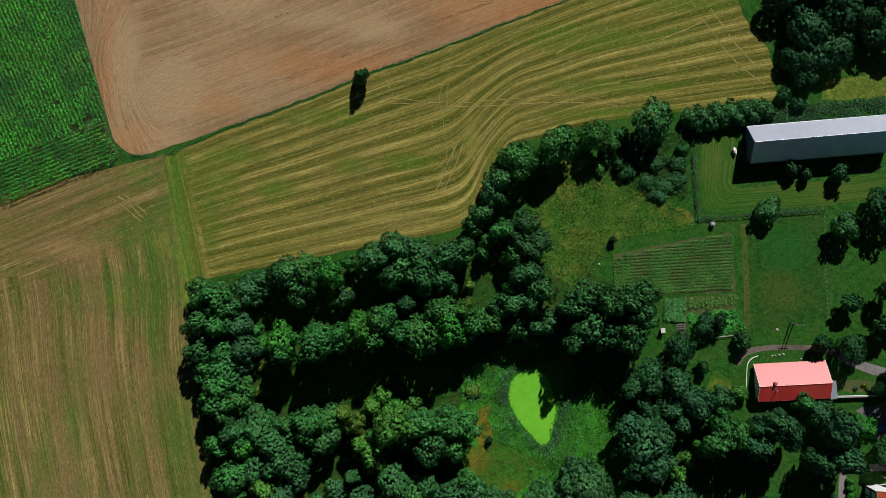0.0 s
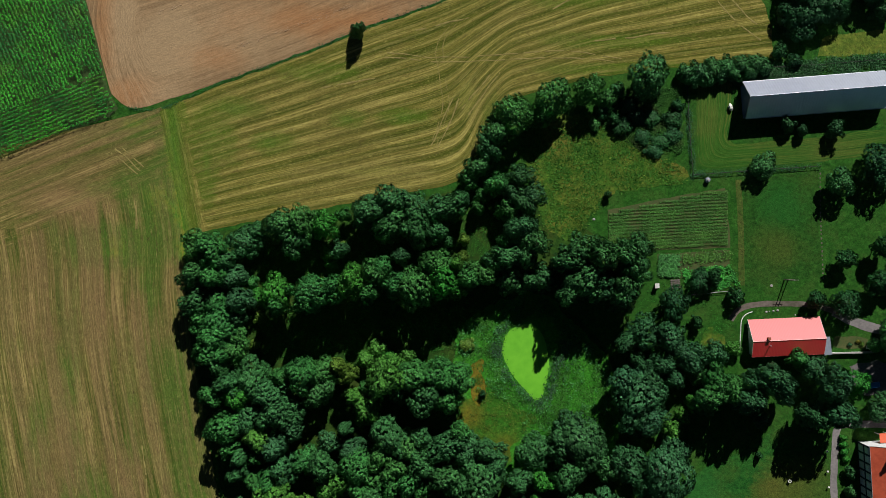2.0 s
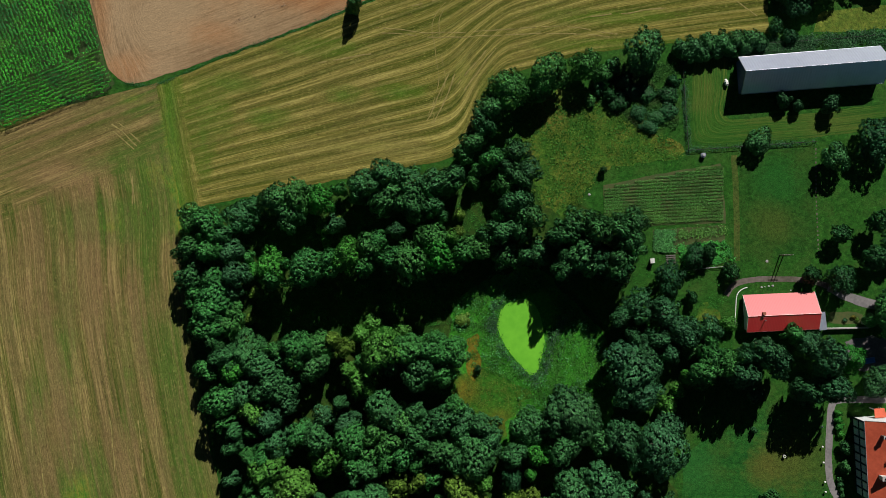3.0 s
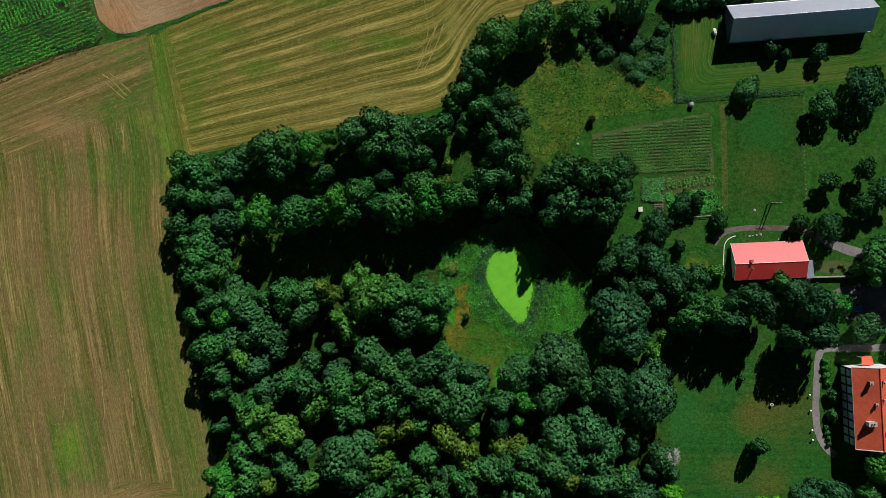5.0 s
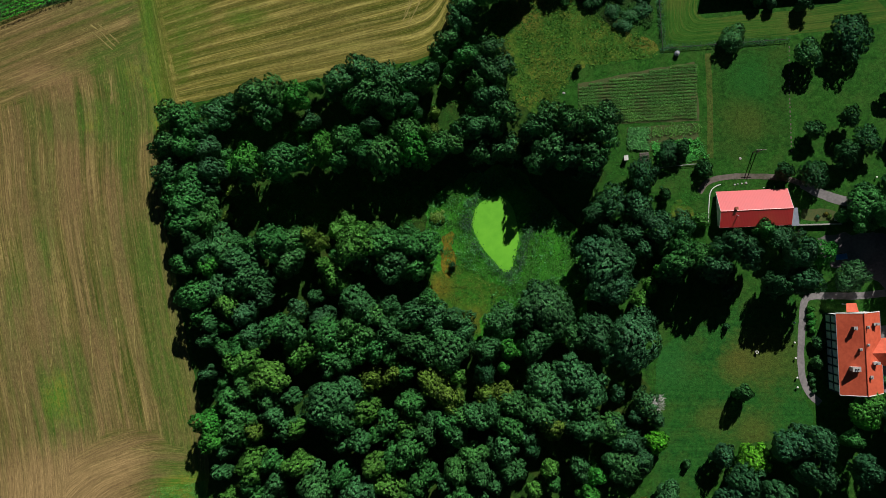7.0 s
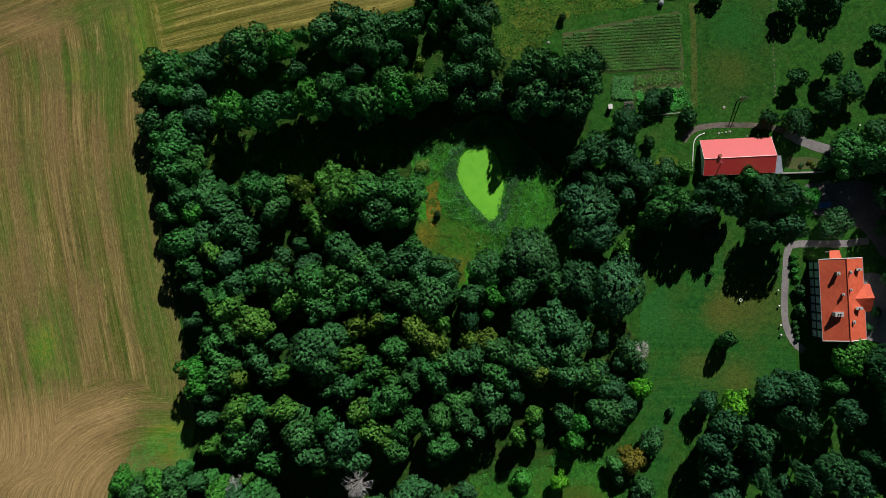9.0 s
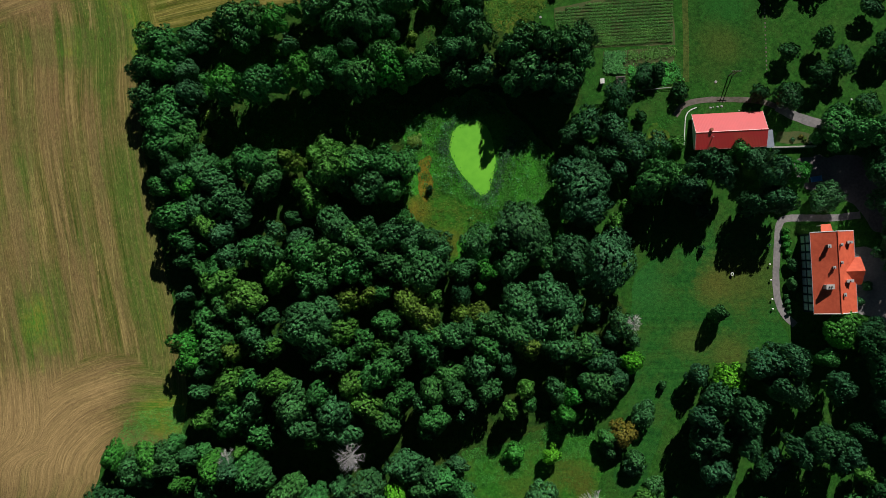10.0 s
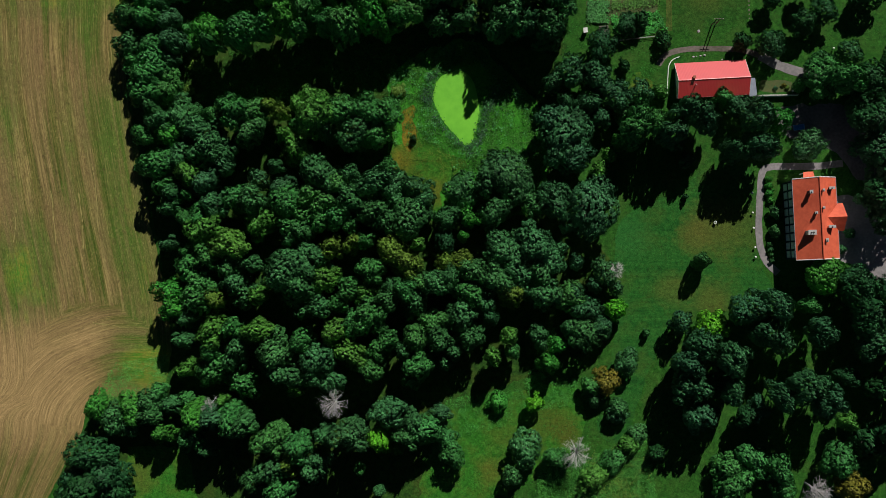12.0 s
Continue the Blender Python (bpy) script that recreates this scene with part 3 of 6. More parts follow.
def reddened(x, y):
    """Where the tilled soil shows its orange subsoil."""
    g = 0.0
    for cx, cy, rx, ry, k in ((-67, 23, 5, 2.5, 0.6), (4, 50, 14, 5, 0.8), (-30, 37, 14, 3, 0.5), (-72, 36, 2, 12, 0.3), (-40, 58, 14, 5, 0.5), (-12, 62, 10, 6, 0.6), (-52, 30, 6, 2, 0.5)):
        g = max(g, k * math.exp(-((x - cx) / rx) ** 2 - ((y - cy) / ry) ** 2))
    return g


def worn(x, y):
    """Where the fields are barest: the southern headland, the upper headland and the tilled corner."""
    g = 0.0
    for cx, cy, rx, ry, k in ((-72, -82, 20, 15, 1.0), (-62, -74, 9, 7, 0.9), (-80, 2, 12, 4, 0.55), (-72, -18, 3, 9, 0.4), (-58, -16, 2.5, 10, 0.35), (-2, 22, 3, 6, 0.6), (-60, 33, 5, 5, 0.85), (-48, 50, 7, 3, 0.6), (-34, 46, 9, 2, 0.5), (-20, 44, 6, 2, 0.5), (-69, 38, 2.5, 9, 0.7), (-60, 22.5, 8, 3, 0.3), (-20, 8, 16, 2, 0.5), (-86, -20, 3, 16, 0.4), (-64, -30, 4, 16, 0.3), (-80, -45, 5, 16, 0.35), (-66, -58, 3, 12, 0.5)):
        g = max(g, k * math.exp(-((x - cx) / rx) ** 2 - ((y - cy) / ry) ** 2))
    return g * (1 - 0.95 * math.exp(-((x + 50.5) / 9) ** 2 - ((y + 78) / 6.5) ** 2))


field("stubble_field_north",
      [(-61.5, 19.6), (-49.2, 24.6), (-36.1, 29.3), (-20.9, 35.3), (-5.8, 40.8), (15.6, 49), (45, 60), (95, 78)],
      [(-56, -4.6), (-46, -2.4), (-36, -0.4), (-26, 1.5), (-16.5, 3.4), (-5.7, 5.5), (-1.5, 8.4), (0.9, 15), (5, 21.2), (11.4, 23.3), (21, 25.9), (32, 27.2), (54, 29.6), (95, 33)],
      0.02, STUBBLE, "harvested stubble field with straw-coloured swaths", 120, 46,
      turn=lambda x, y: along(x, y, -58, 8, -77), headland=lambda x, y: 1 - fade(along(x, y, -58, 8, -77)[1], 0.0, 6.5), regrowth=regrowth, worn=worn)
field("stubble_field_west",
      [(-134, 2), (-129, -20), (-123.5, -45), (-118, -70), (-112, -95), (-104, -130)],
      [(-61.2, 20.1), (-58.4, 8), (-56.2, -3.5), (-55.8, -15), (-54.6, -25), (-52.8, -34.6), (-49.9, -49), (-45.9, -66.4), (-45.3, -79), (-49, -83.6), (-60, -85), (-62.5, -92), (-68, -103), (-78, -125)],
      0.024, STUBBLE_WEST, "cut field with long green and straw streaks", 120, 50,
      turn=lambda x, y: along(x, y, -93, 10, 21.5) if y > -40 else (math.atan2(y + 91, x + 52) * 14, math.hypot((x + 52) * 0.8, y + 91) + wobble(x, y, 0.15, 0.5)),
      headland=lambda x, y: max(1 - fade(-along(x, y, -93, 10, 21.5)[1], 8, 22), 1 - fade(math.hypot(x + 60, y + 80), 11, 16)), regrowth=regrowth, worn=worn)
field("tilled_field",
      [(-71.0, 22.6), (-68.4, 20.6), (-64, 20.3), (-49.2, 25.25), (-36.1, 29.9), (-20.9, 35.9), (-5.8, 41.3), (14.6, 49), (60, 65.8)],
      [(-82.3, 62), (-60, 68), (-30, 80), (0, 92), (40, 108)],
      0.028, TILLED, "bare tilled brown field with fine drill lines", 100, 40,
      turn=lambda x, y: (along(x, y, -64, 33, 104)[0], math.hypot(along(x, y, -64, 33, 104)[1], along(x, y, -64, 33, 104)[0] * 0.4) + wobble(x, y, 0.12, 2.0)), headland=lambda x, y: 1 - fade(-along(x, y, -71, 24, 104)[1], 5, 12), regrowth=reddened, worn=worn)
patch("grove_ground", [(45.6, 56), (49, 47), (53.8, 39.2), (55.4, 32), (56.4, 27.6), (70, 28), (95, 30.5), (95, 84), (60, 72)], 0.1, ROUGH_GRASS, "rank grass under the north grove", rough=0.5)
patch("mown_strip", [(63.5, 30), (65, 33.5), (72, 34.6), (92, 36), (92, 32), (74, 30.4)], 0.12, STRAW_GRASS, "strip of pale mown grass by the grove", rough=0.4)
patch("wood_ground", [(-56, -5), (-56.6, -17), (-52.4, -34.6), (-45.7, -66), (-45, -82), (-60, -87), (-66, -104), (-40, -116), (4, -112), (4, -90), (16, -82), (36, -74),
                      (40, -58), (30, -46), (29, -33), (24, -24), (16, -17), (-3, -19), (-3, -19), (16, -15), (30, -18), (30, -8), (12, 2), (0, 5), (-27, 0)],
      0.008, WOOD_FLOOR, "shaded woodland floor with sparse undergrowth", tension=False)
patch("pond_bank", [(-3, -21), (3, -17), (12, -15), (19, -21), (25, -28), (27, -38), (24, -47), (12, -50), (0, -48), (-3, -40), (-4, -28)], 0.032, BANK, "lush green grass bank round the pond", rough=0.8)
patch("withered_strip", [(-0.9, -29), (0.6, -27.2), (1.9, -28), (1.5, -30.1), (2.0, -33.2), (0.9, -36), (-0.4, -35.4), (-0.8, -32)], 0.045, DRY_EARTH, "strip of withered orange-brown grass", rough=0.8)
patch("dry_bank", [(-3.2, -33), (-0.6, -35), (2.6, -33.6), (7, -35.8), (11, -38.2), (9.6, -40.8), (7.2, -43.4), (6.4, -46.6), (5, -47.4), (3, -44), (-3, -43.6)], 0.04, OLIVE_GRASS, "olive dry grass beside the pond", rough=1.1)
tagged(patch("pond", [(4.8, -26), (5.6, -22.6), (8.0, -21), (10, -20.6), (12.2, -22), (13.4, -25.2), (13.8, -28.6), (13.3, -31.8), (12.6, -34.2), (11.2, -35), (9.4, -33.4), (6.4, -29.4)],
             0.06, DUCKWEED, "small pond covered with bright green duckweed", "pond", 0.25))
patch("meadow", [(9, 15), (15, 18.5), (22, 18.6), (27, 15.5), (31.5, 11.5), (38.6, 9), (39, 6.6), (25.2, 4), (20, -1), (17.5, -5), (13, -2), (10, 6)], 0.012, MEADOW, "uncut yellow-green meadow", rough=0.9)
field("barn_yard", [(41.0, 26), (41.0, 18), (41.2, 11), (42.6, 8.9), (50, 9.2), (64, 10.3), (84, 13)],
      [(47.8, 25), (47.4, 19), (46.8, 15.4), (48.2, 13.6), (53, 13.9), (63, 14.8), (80, 17)], 0.012, LAWN_SWATH, "mown grass swaths round the metal barn", 60, 16, relief=0.0)
patch("barn_corner_grass", [(41.4, -24.8), (43.1, -21.2), (45.6, -22.2), (46.2, -25.4), (43.6, -26.2)], 0.02, MEADOW, "patch of yellowed grass by the red barn", rough=0.9)
patch("lawn_plot", [(49.8, 7), (63.6, 8.2), (64.2, -10.8), (50.2, -13.6)], 0.014, PLOT_GRASS, "mown green lawn plot", rough=0.3, tension=False)
patch("south_lawn", [(56, -39.5), (65, -39.2), (66.4, -48), (67.2, -57), (69, -62), (60, -66), (51.8, -67), (47, -76), (42, -90), (37, -88), (40, -70), (40.6, -50), (50, -44)], 0.012, LAWN, "wide mown lawn below the house")
patch("clearing", [(8, -86), (20, -82), (32, -81), (34, -90), (22, -100), (4, -104)], 0.014, CLEARING, "grassy clearing at the edge of the wood", rough=0.9)
patch("wood_glade", [(-53, -94), (-43.5, -94), (-40, -99), (-40.5, -106), (-50, -109), (-53, -103)], 0.014, CLEARING, "small grassy glade", rough=0.6)
patch("garden_soil", [(24.6, 1.0), (35, 3.2), (46.6, 5.2), (47.5, -6), (36, -6.4), (25, -7.2)], 0.018, GARDEN_SOIL, "dug garden plot", rough=0.2, tension=False)
patch("vegetable_soil", [(34, -7.3), (47.4, -6.4), (47.4, -9.2), (38.2, -11.8), (34, -11.4)], 0.022, GARDEN_SOIL, "small vegetable bed", rough=0.2, tension=False)


def way(name, points, width, z, material, label):
    """A path of even width along a smooth line."""
    line = smooth_line(points, 0.6)
    verts, faces = [], []
    for i, p in enumerate(line):
        d = line[min(i + 1, len(line) - 1)] - line[max(i - 1, 0)]
        d = d / np.linalg.norm(d)
        for s in (-1, 1):
            k = s * (width / 2 + wobble(p[0] + s * 9, p[1], 0.8, width * 0.08))
            verts.append((p[0] - d[1] * k, p[1] + d[0] * k, z))
    for i in range(len(line) - 1):
        faces.append((2 * i, 2 * i + 2, 2 * i + 3, 2 * i + 1))
    me = mesh_of(name, verts, faces, material)
    if me.polygons[0].normal.z < 0:
        me.flip_normals()
    return tagged(new(name, me), label, "path", kind="structure")


way("house_path", [(82, -37.8), (77, -38.4), (71, -38.5), (68.3, -38.7), (67.1, -39.8), (66.8, -44), (66.6, -50), (67.0, -54), (68.2, -56.6), (70.2, -58.6)], 1.3, 0.04, GRAVEL, "grey gravel path round the house")
way("yard_lane", [(66.5, -17.6), (70, -19.4), (75, -20.9), (84, -22.3), (100, -24)], 1.8, 0.04, GRAVEL, "narrow grey lane")
way("dirt_path", [(47.6, -19.5), (49, -17.6), (52, -16.6), (57, -16.3), (63, -16.6), (66.5, -17.6)], 1.05, 0.034, DIRT, "worn dirt path behind the red barn")
patch("house_yard", [(80.5, -44), (84, -44), (88, -48), (94, -56), (90, -60), (84, -57), (80.5, -54)], 0.03, GRAVEL, "grey gravel yard beside the house", rough=0.5)
patch("east_yard", [(69.5, -27.6), (76, -26.8), (86, -27.4), (90, -33), (88, -41), (84, -40), (81, -36), (76, -33.4), (71, -32.4)], 0.03, SHADE_TINTED_GRAVEL, "grey yard among the trees, its gravel colour darkened for their shade", rough=0.6)


# ---- buildings ----
def slab(bm, corners, thick):
    """A sheet of even thickness with the given upper corners (counter-clockwise from above)."""
    top = [bm.verts.new(c) for c in corners]
    n = (Vector(corners[1]) - Vector(corners[0])).cross(Vector(corners[2]) - Vector(corners[0])).normalized()
    low = [bm.verts.new(Vector(c) - n * thick) for c in corners]
    bm.faces.new(top)
    bm.faces.new(low[::-1])
    k = len(corners)
    for i in range(k):
        j = (i + 1) % k
        bm.faces.new((top[j], top[i], low[i], low[j]))
    return bm


def gable_body(bm, x0, x1, y_south, z_south, y_north, z_north, z_ridge):
    """Walls with two gables; the ridge runs along x at y = 0."""
    prof = [(y_south, -0.3), (y_north, -0.3), (y_north, z_north), (0, z_ridge), (y_south, z_south)]
    a = [bm.verts.new((x0, y, z)) for y, z in prof]
    b = [bm.verts.new((x1, y, z)) for y, z in prof]
    bm.faces.new(a[::-1])
    bm.faces.new(b)
    for i in range(5):
        j = (i + 1) % 5
        bm.faces.new((a[i], a[j], b[j], b[i]))
    bmesh.ops.recalc_face_normals(bm, faces=bm.faces)
    return bm


def sheet_roof(parent, length, sheets, y_eave, z_eave, z_ridge, material, label, over=0.25, rib=0.035):
    """One slope of ribbed sheets laid side by side, each a part of its own."""
    w = length / sheets
    z0 = z_eave
    flip = y_eave < 0
    bm = bmesh.new()
    steps = 8
    prof = [(w * k / steps, rib if k % 2 else 0.0) for k in range(steps + 1)]
    up = [bm.verts.new((x, 0, z_ridge + d)) for x, d in prof]
    lo = [bm.verts.new((x, y_eave, z0 + d)) for x, d in prof]
    for k in range(steps):
        q = (lo[k], lo[k + 1], up[k + 1], up[k])
        bm.faces.new(q if flip else q[::-1])
    made = bmesh.ops.extrude_face_region(bm, geom=bm.faces[:])["geom"]
    for v in made:
        if isinstance(v, bmesh.types.BMVert):
            v.co.z += 0.03
    bmesh.ops.recalc_face_normals(bm, faces=bm.faces[:])
    first = part("roof_sheet", bm, material, parent, label)
    for i in range(1, sheets):
        ob = new("roof_sheet", first.data)
        ob.parent = parent
        ob.location = (i * w, 0, 0.004 * (i % 2))
    return first


def metal_barn():
    t = thing("metal_barn", pose(49.3, 21.3, 0, 0, 0, 4.7), "long metal barn with pale ribbed roof and blue-grey walls", "barn")
    part("wall", gable_body(bmesh.new(), 0.15, 25.7, -3.0, 2.6, 3.0, 2.6, 6.35), BARN_WALL, t, "blue-grey clad walls and gables")
    sheet_roof(t, 25.9, 13, 3.4, 2.45, 6.65, BARN_METAL, "pale grey ribbed roof sheet")
    sheet_roof(t, 25.9, 13, -3.4, 2.45, 6.65, BARN_METAL, "pale grey ribbed roof sheet")
    part("ridge_cap", tube(bmesh.new(), (-0.05, 0, 6.66), (25.95, 0, 6.65), 0.04, 0.04, 8), BARN_METAL, t)
    for s in (0.0, 25.9):
        bm = bmesh.new()
        for y in (3.4, -3.4):
            tube(bm, (s, 0, 6.62), (s, y, 2.42), 0.07, 0.07, 6)
        part("bargeboard", bm, ZINC, t)
    for y in (-3.45, 3.45):
        part("gutter", tube(bmesh.new(), (0, y, 2.38), (25.9, y, 2.36), 0.08, 0.08, 7), ZINC, t)


def red_barn():
    t = thing("red_barn", pose(50.7, -23.2, 0, 0, 0, 3.4), "low barn with bright red sheet roof and pale gable", "barn")
    part("wall", gable_body(bmesh.new(), 0.2, 13.0, -2.6, 2.25, 3.5, 1.0, 3.65), PLASTER, t, "pale plastered walls and gables")
    sheet_roof(t, 13.2, 12, 3.85, 0.85, 3.95, RED_ROOF, "red painted roof sheet", rib=0.01)
    sheet_roof(t, 13.2, 12, -2.95, 2.3, 3.95, RED_ROOF, "red painted roof sheet", rib=0.01)
    part("ridge_cap", tube(bmesh.new(), (-0.05, 0, 3.95), (13.25, 0, 3.95), 0.1, 0.1, 8), RED_ROOF, t)
    for s in (0.0, 13.2):
        bm = bmesh.new()
        tube(bm, (s, 0, 3.95), (s, 3.85, 0.85), 0.035, 0.035, 6)
        tube(bm, (s, 0, 3.95), (s, -2.95, 2.3), 0.035, 0.035, 6)
        part("bargeboard", bm, WHITE, t)
    bm = box(bmesh.new(), 2.6, 0.2, 3.3, 3.05, 0.65, 4.45, 0.03)
    chimney = part("chimney", bm, BRICK_RED, t, "short red brick chimney")
    part("cap", box(bmesh.new(), 2.55, 0.15, 4.45, 3.1, 0.7, 4.5, 0.02), BRICK_RED, chimney)
    part("roof_vent", tube(bmesh.new(), (3.1, -0.9, 3.1), (3.1, -0.9, 4.3), 0.09, 0.09, 8), ZINC, t)
    part("gutter", tube(bmesh.new(), (0, -3.0, 2.24), (13.2, -3.0, 2.24), 0.05, 0.05, 7), RED_ROOF, t)
    lean = thing("lean_to", pose(63.9, -22.4, 0, 0, 0, 3.4), "small lean-to with pale sheet roof against the barn gable", "shed")
    bm = slab(bmesh.new(), [(0.02, -3.3, 2.2), (1.5, -3.2, 1.9), (1.3, 0.1, 1.9), (0.02, 0.1, 2.2)], 0.06)
    part("roof", bm, LEAD, lean)
    part("wall", box(bmesh.new(), 0.06, -3.1, -0.2, 1.25, 0, 1.8, 0.02), PLASTER, lean)


def chimney_stack(parent, x, y, z0, z1, w, d, material, label, pots=1):
    c = part("chimney", box(bmesh.new(), x - w / 2, y - d / 2, z0, x + w / 2, y + d / 2, z1, 0.03), material, parent, label)
    part("cap", box(bmesh.new(), x - w / 2 - 0.07, y - d / 2 - 0.07, z1, x + w / 2 + 0.07, y + d / 2 + 0.07, z1 + 0.1, 0.02), CONCRETE, c)
    for k in range(pots):
        px = x + (k - (pots - 1) / 2) * 0.4
        part("chimney_pot", tube(bmesh.new(), (px, y, z1 + 0.1), (px, y, z1 + 0.45), 0.13, 0.1, 8), BLACK if pots > 1 else ZINC, c)


def tile_slope(parent, corners, courses, material, label, name="roof"):
    """A roof slope of overlapping tile courses; corners: low left, low right, high right, high left."""
    a, b, c, d = [Vector(v) for v in corners]
    n = (b - a).cross(d - a).normalized()
    bm = slab(bmesh.new(), [tuple(v - n * 0.06) for v in (a, b, c, d)], 0.06)
    roof = part(name, bm, material, parent, label)
    for k in range(courses):
        s, e = k / courses, min(1.0, (k + 1.25) / courses)
        lift = n * 0.008
        q = [a.lerp(d, s) + lift, b.lerp(c, s) + lift, b.lerp(c, e), a.lerp(d, e)]
        part("tile_course", slab(bmesh.new(), [tuple(v) for v in q], 0.03), material, roof)
    return roof


def house():
    t = thing("house", pose(75.15, -48.6, 0, 0, 0, 3.4), "two-storey half-timbered house with orange tiled roof", "house")
    L, Wd, ze, zr = 7.36, 3.86, 6.15, 8.95
    bm = bmesh.new()
    prof = [(-3.82, -0.3), (3.5, -0.3), (3.5, 5.95), (0, 8.65), (-3.82, 5.75)]
    a = [bm.verts.new((x, -L + 0.25, z)) for x, z in prof]
    b = [bm.verts.new((x, L - 0.25, z)) for x, z in prof]
    bm.faces.new(a)
    bm.faces.new(b[::-1])
    for i in range(5):
        bm.faces.new((a[i], b[i], b[(i + 1) % 5], a[(i + 1) % 5]))
    bmesh.ops.recalc_face_normals(bm, faces=bm.faces)
    part("wall", bm, PLASTER, t, "white plastered walls")
    tile_slope(t, [(-Wd, L, ze - 0.25), (-Wd, -L, ze - 0.25), (0, -L, zr), (0, L, zr)], 18, ORANGE_TILE, "orange tiled roof slope")
    tile_slope(t, [(Wd, -L, ze - 0.25), (Wd, L, ze - 0.25), (0, L, zr), (0, -L, zr)], 18, ORANGE_TILE, "orange tiled roof slope")
    part("ridge", tube(bmesh.new(), (0, -L, zr + 0.03), (0, L, zr + 0.03), 0.13, 0.13, 8), ORANGE_TILE, t)
    for y in (-L, L):
        bm = bmesh.new()
        for s in (-1, 1):
            tube(bm, (0, y, zr), (s * Wd, y, ze - 0.28), 0.09, 0.09, 6)
        part("bargeboard", bm, WHITE, t, "white bargeboard")
    for s in (-1, 1):
        part("gutter", tube(bmesh.new(), (s * (Wd + 0.02), -L, ze - 0.3), (s * (Wd + 0.02), L, ze - 0.3), 0.06, 0.06, 7), ZINC, t)
    # timber framing and windows of the long front
    xw = -3.82
    for z, half in ((0.15, 0.12), (2.9, 0.24), (5.6, 0.12)):
        part("beam", box(bmesh.new(), xw - 0.06, -L + 0.25, z - half, xw + 0.02, L - 0.25, z + half, 0.01), BLUE_TIMBER, t)
    for k in range(10):
        y = -L + 0.35 + k * (2 * L - 0.7) / 9
        part("post", box(bmesh.new(), xw - 0.055, y - 0.16, 0.1, xw + 0.02, y + 0.16, 5.7, 0.01), BLUE_TIMBER, t)
    for k in range(9):
        y = -L + 0.35 + (k + 0.5) * (2 * L - 0.7) / 9
        for z in (0.7, 3.5):
            w = part("window", box(bmesh.new(), xw - 0.09, y - 0.5, z, xw + 0.01, y + 0.5, z + 1.5, 0.02), WHITE, t, "white framed window")
            for q in (-1, 1):
                part("pane", box(bmesh.new(), xw - 0.1, y + q * 0.23 - 0.18, z + 0.1, xw - 0.02, y + q * 0.23 + 0.18, z + 1.4), PALE_PANE, w)
    # cross wing towards the yard
    bm = bmesh.new()
    prof = [(-2.15, 4.0), (2.35, 4.0), (2.35, 5.9), (0.1, 7.6), (-2.15, 5.9)]
    a = [bm.verts.new((1.5, y, z)) for y, z in prof]
    b = [bm.verts.new((4.75, y, z)) for y, z in prof]
    for v in a[:2] + b[:2]:
        v.co.z = -0.3
    bm.faces.new(a)
    bm.faces.new(b[::-1])
    for i in range(5):
        bm.faces.new((a[i], b[i], b[(i + 1) % 5], a[(i + 1) % 5]))
    bmesh.ops.recalc_face_normals(bm, faces=bm.faces)
    part("wing_wall", bm, PLASTER, t)
    tile_slope(t, [(4.95, 2.6, 5.75), (2.2, 2.6, 5.75), (1.2, 0.1, 7.8), (4.95, 0.1, 7.8)], 9, ORANGE_TILE, "orange tiled wing roof", "wing_roof")
    tile_slope(t, [(2.2, -2.4, 5.75), (4.95, -2.4, 5.75), (4.95, 0.1, 7.8), (1.2, 0.1, 7.8)], 9, ORANGE_TILE, "orange tiled wing roof", "wing_roof")
    # stacks and roof pipes
    chimney_stack(t, -1.7, -2.5, 6.5, 8.75, 1.35, 0.75, WHITE, "broad white rendered chimney", 2)
    chimney_stack(t, -1.55, 4.75, 6.6, 8.9, 0.5, 0.5, SOOTY_BRICK, "sooty brown chimney stack")
    chimney_stack(t, -0.85, 0.95, 7.4, 8.9, 0.35, 0.35, SOOTY_BRICK, "sooty roof pipe")
    chimney_stack(t, 0.45, 4.9, 8.0, 9.4, 0.3, 0.4, SOOTY_BRICK, "sooty roof pipe")
    chimney_stack(t, 0.35, 1.75, 8.0, 9.3, 0.3, 0.35, SOOTY_BRICK, "sooty roof pipe")
    chimney_stack(t, 2.35, 5.3, 6.0, 8.2, 0.9, 0.35, SOOTY_BRICK, "sooty brown chimney stack")
    chimney_stack(t, 1.9, -1.6, 6.5, 8.6, 1.1, 0.4, WHITE, "white rendered chimney")
    chimney_stack(t, 0.75, -4.0, 7.6, 9.0, 0.35, 0.5, SOOTY_BRICK, "sooty roof pipe")
    # porch on the short side
    part("porch_roof", slab(bmesh.new(), [(-0.9, L - 0.1, 2.9), (1.3, L - 0.1, 2.9), (1.1, L + 1.5, 2.4), (-0.7, L + 1.5, 2.4)][::-1], 0.1), ORANGE_TILE, t, "small orange porch roof")
    for x in (-0.6, 1.0):
        part("porch_post", box(bmesh.new(), x - 0.07, L + 1.25, -0.1, x + 0.07, L + 1.39, 2.4, 0.01), WHITE, t)


metal_barn()
red_barn()
house()


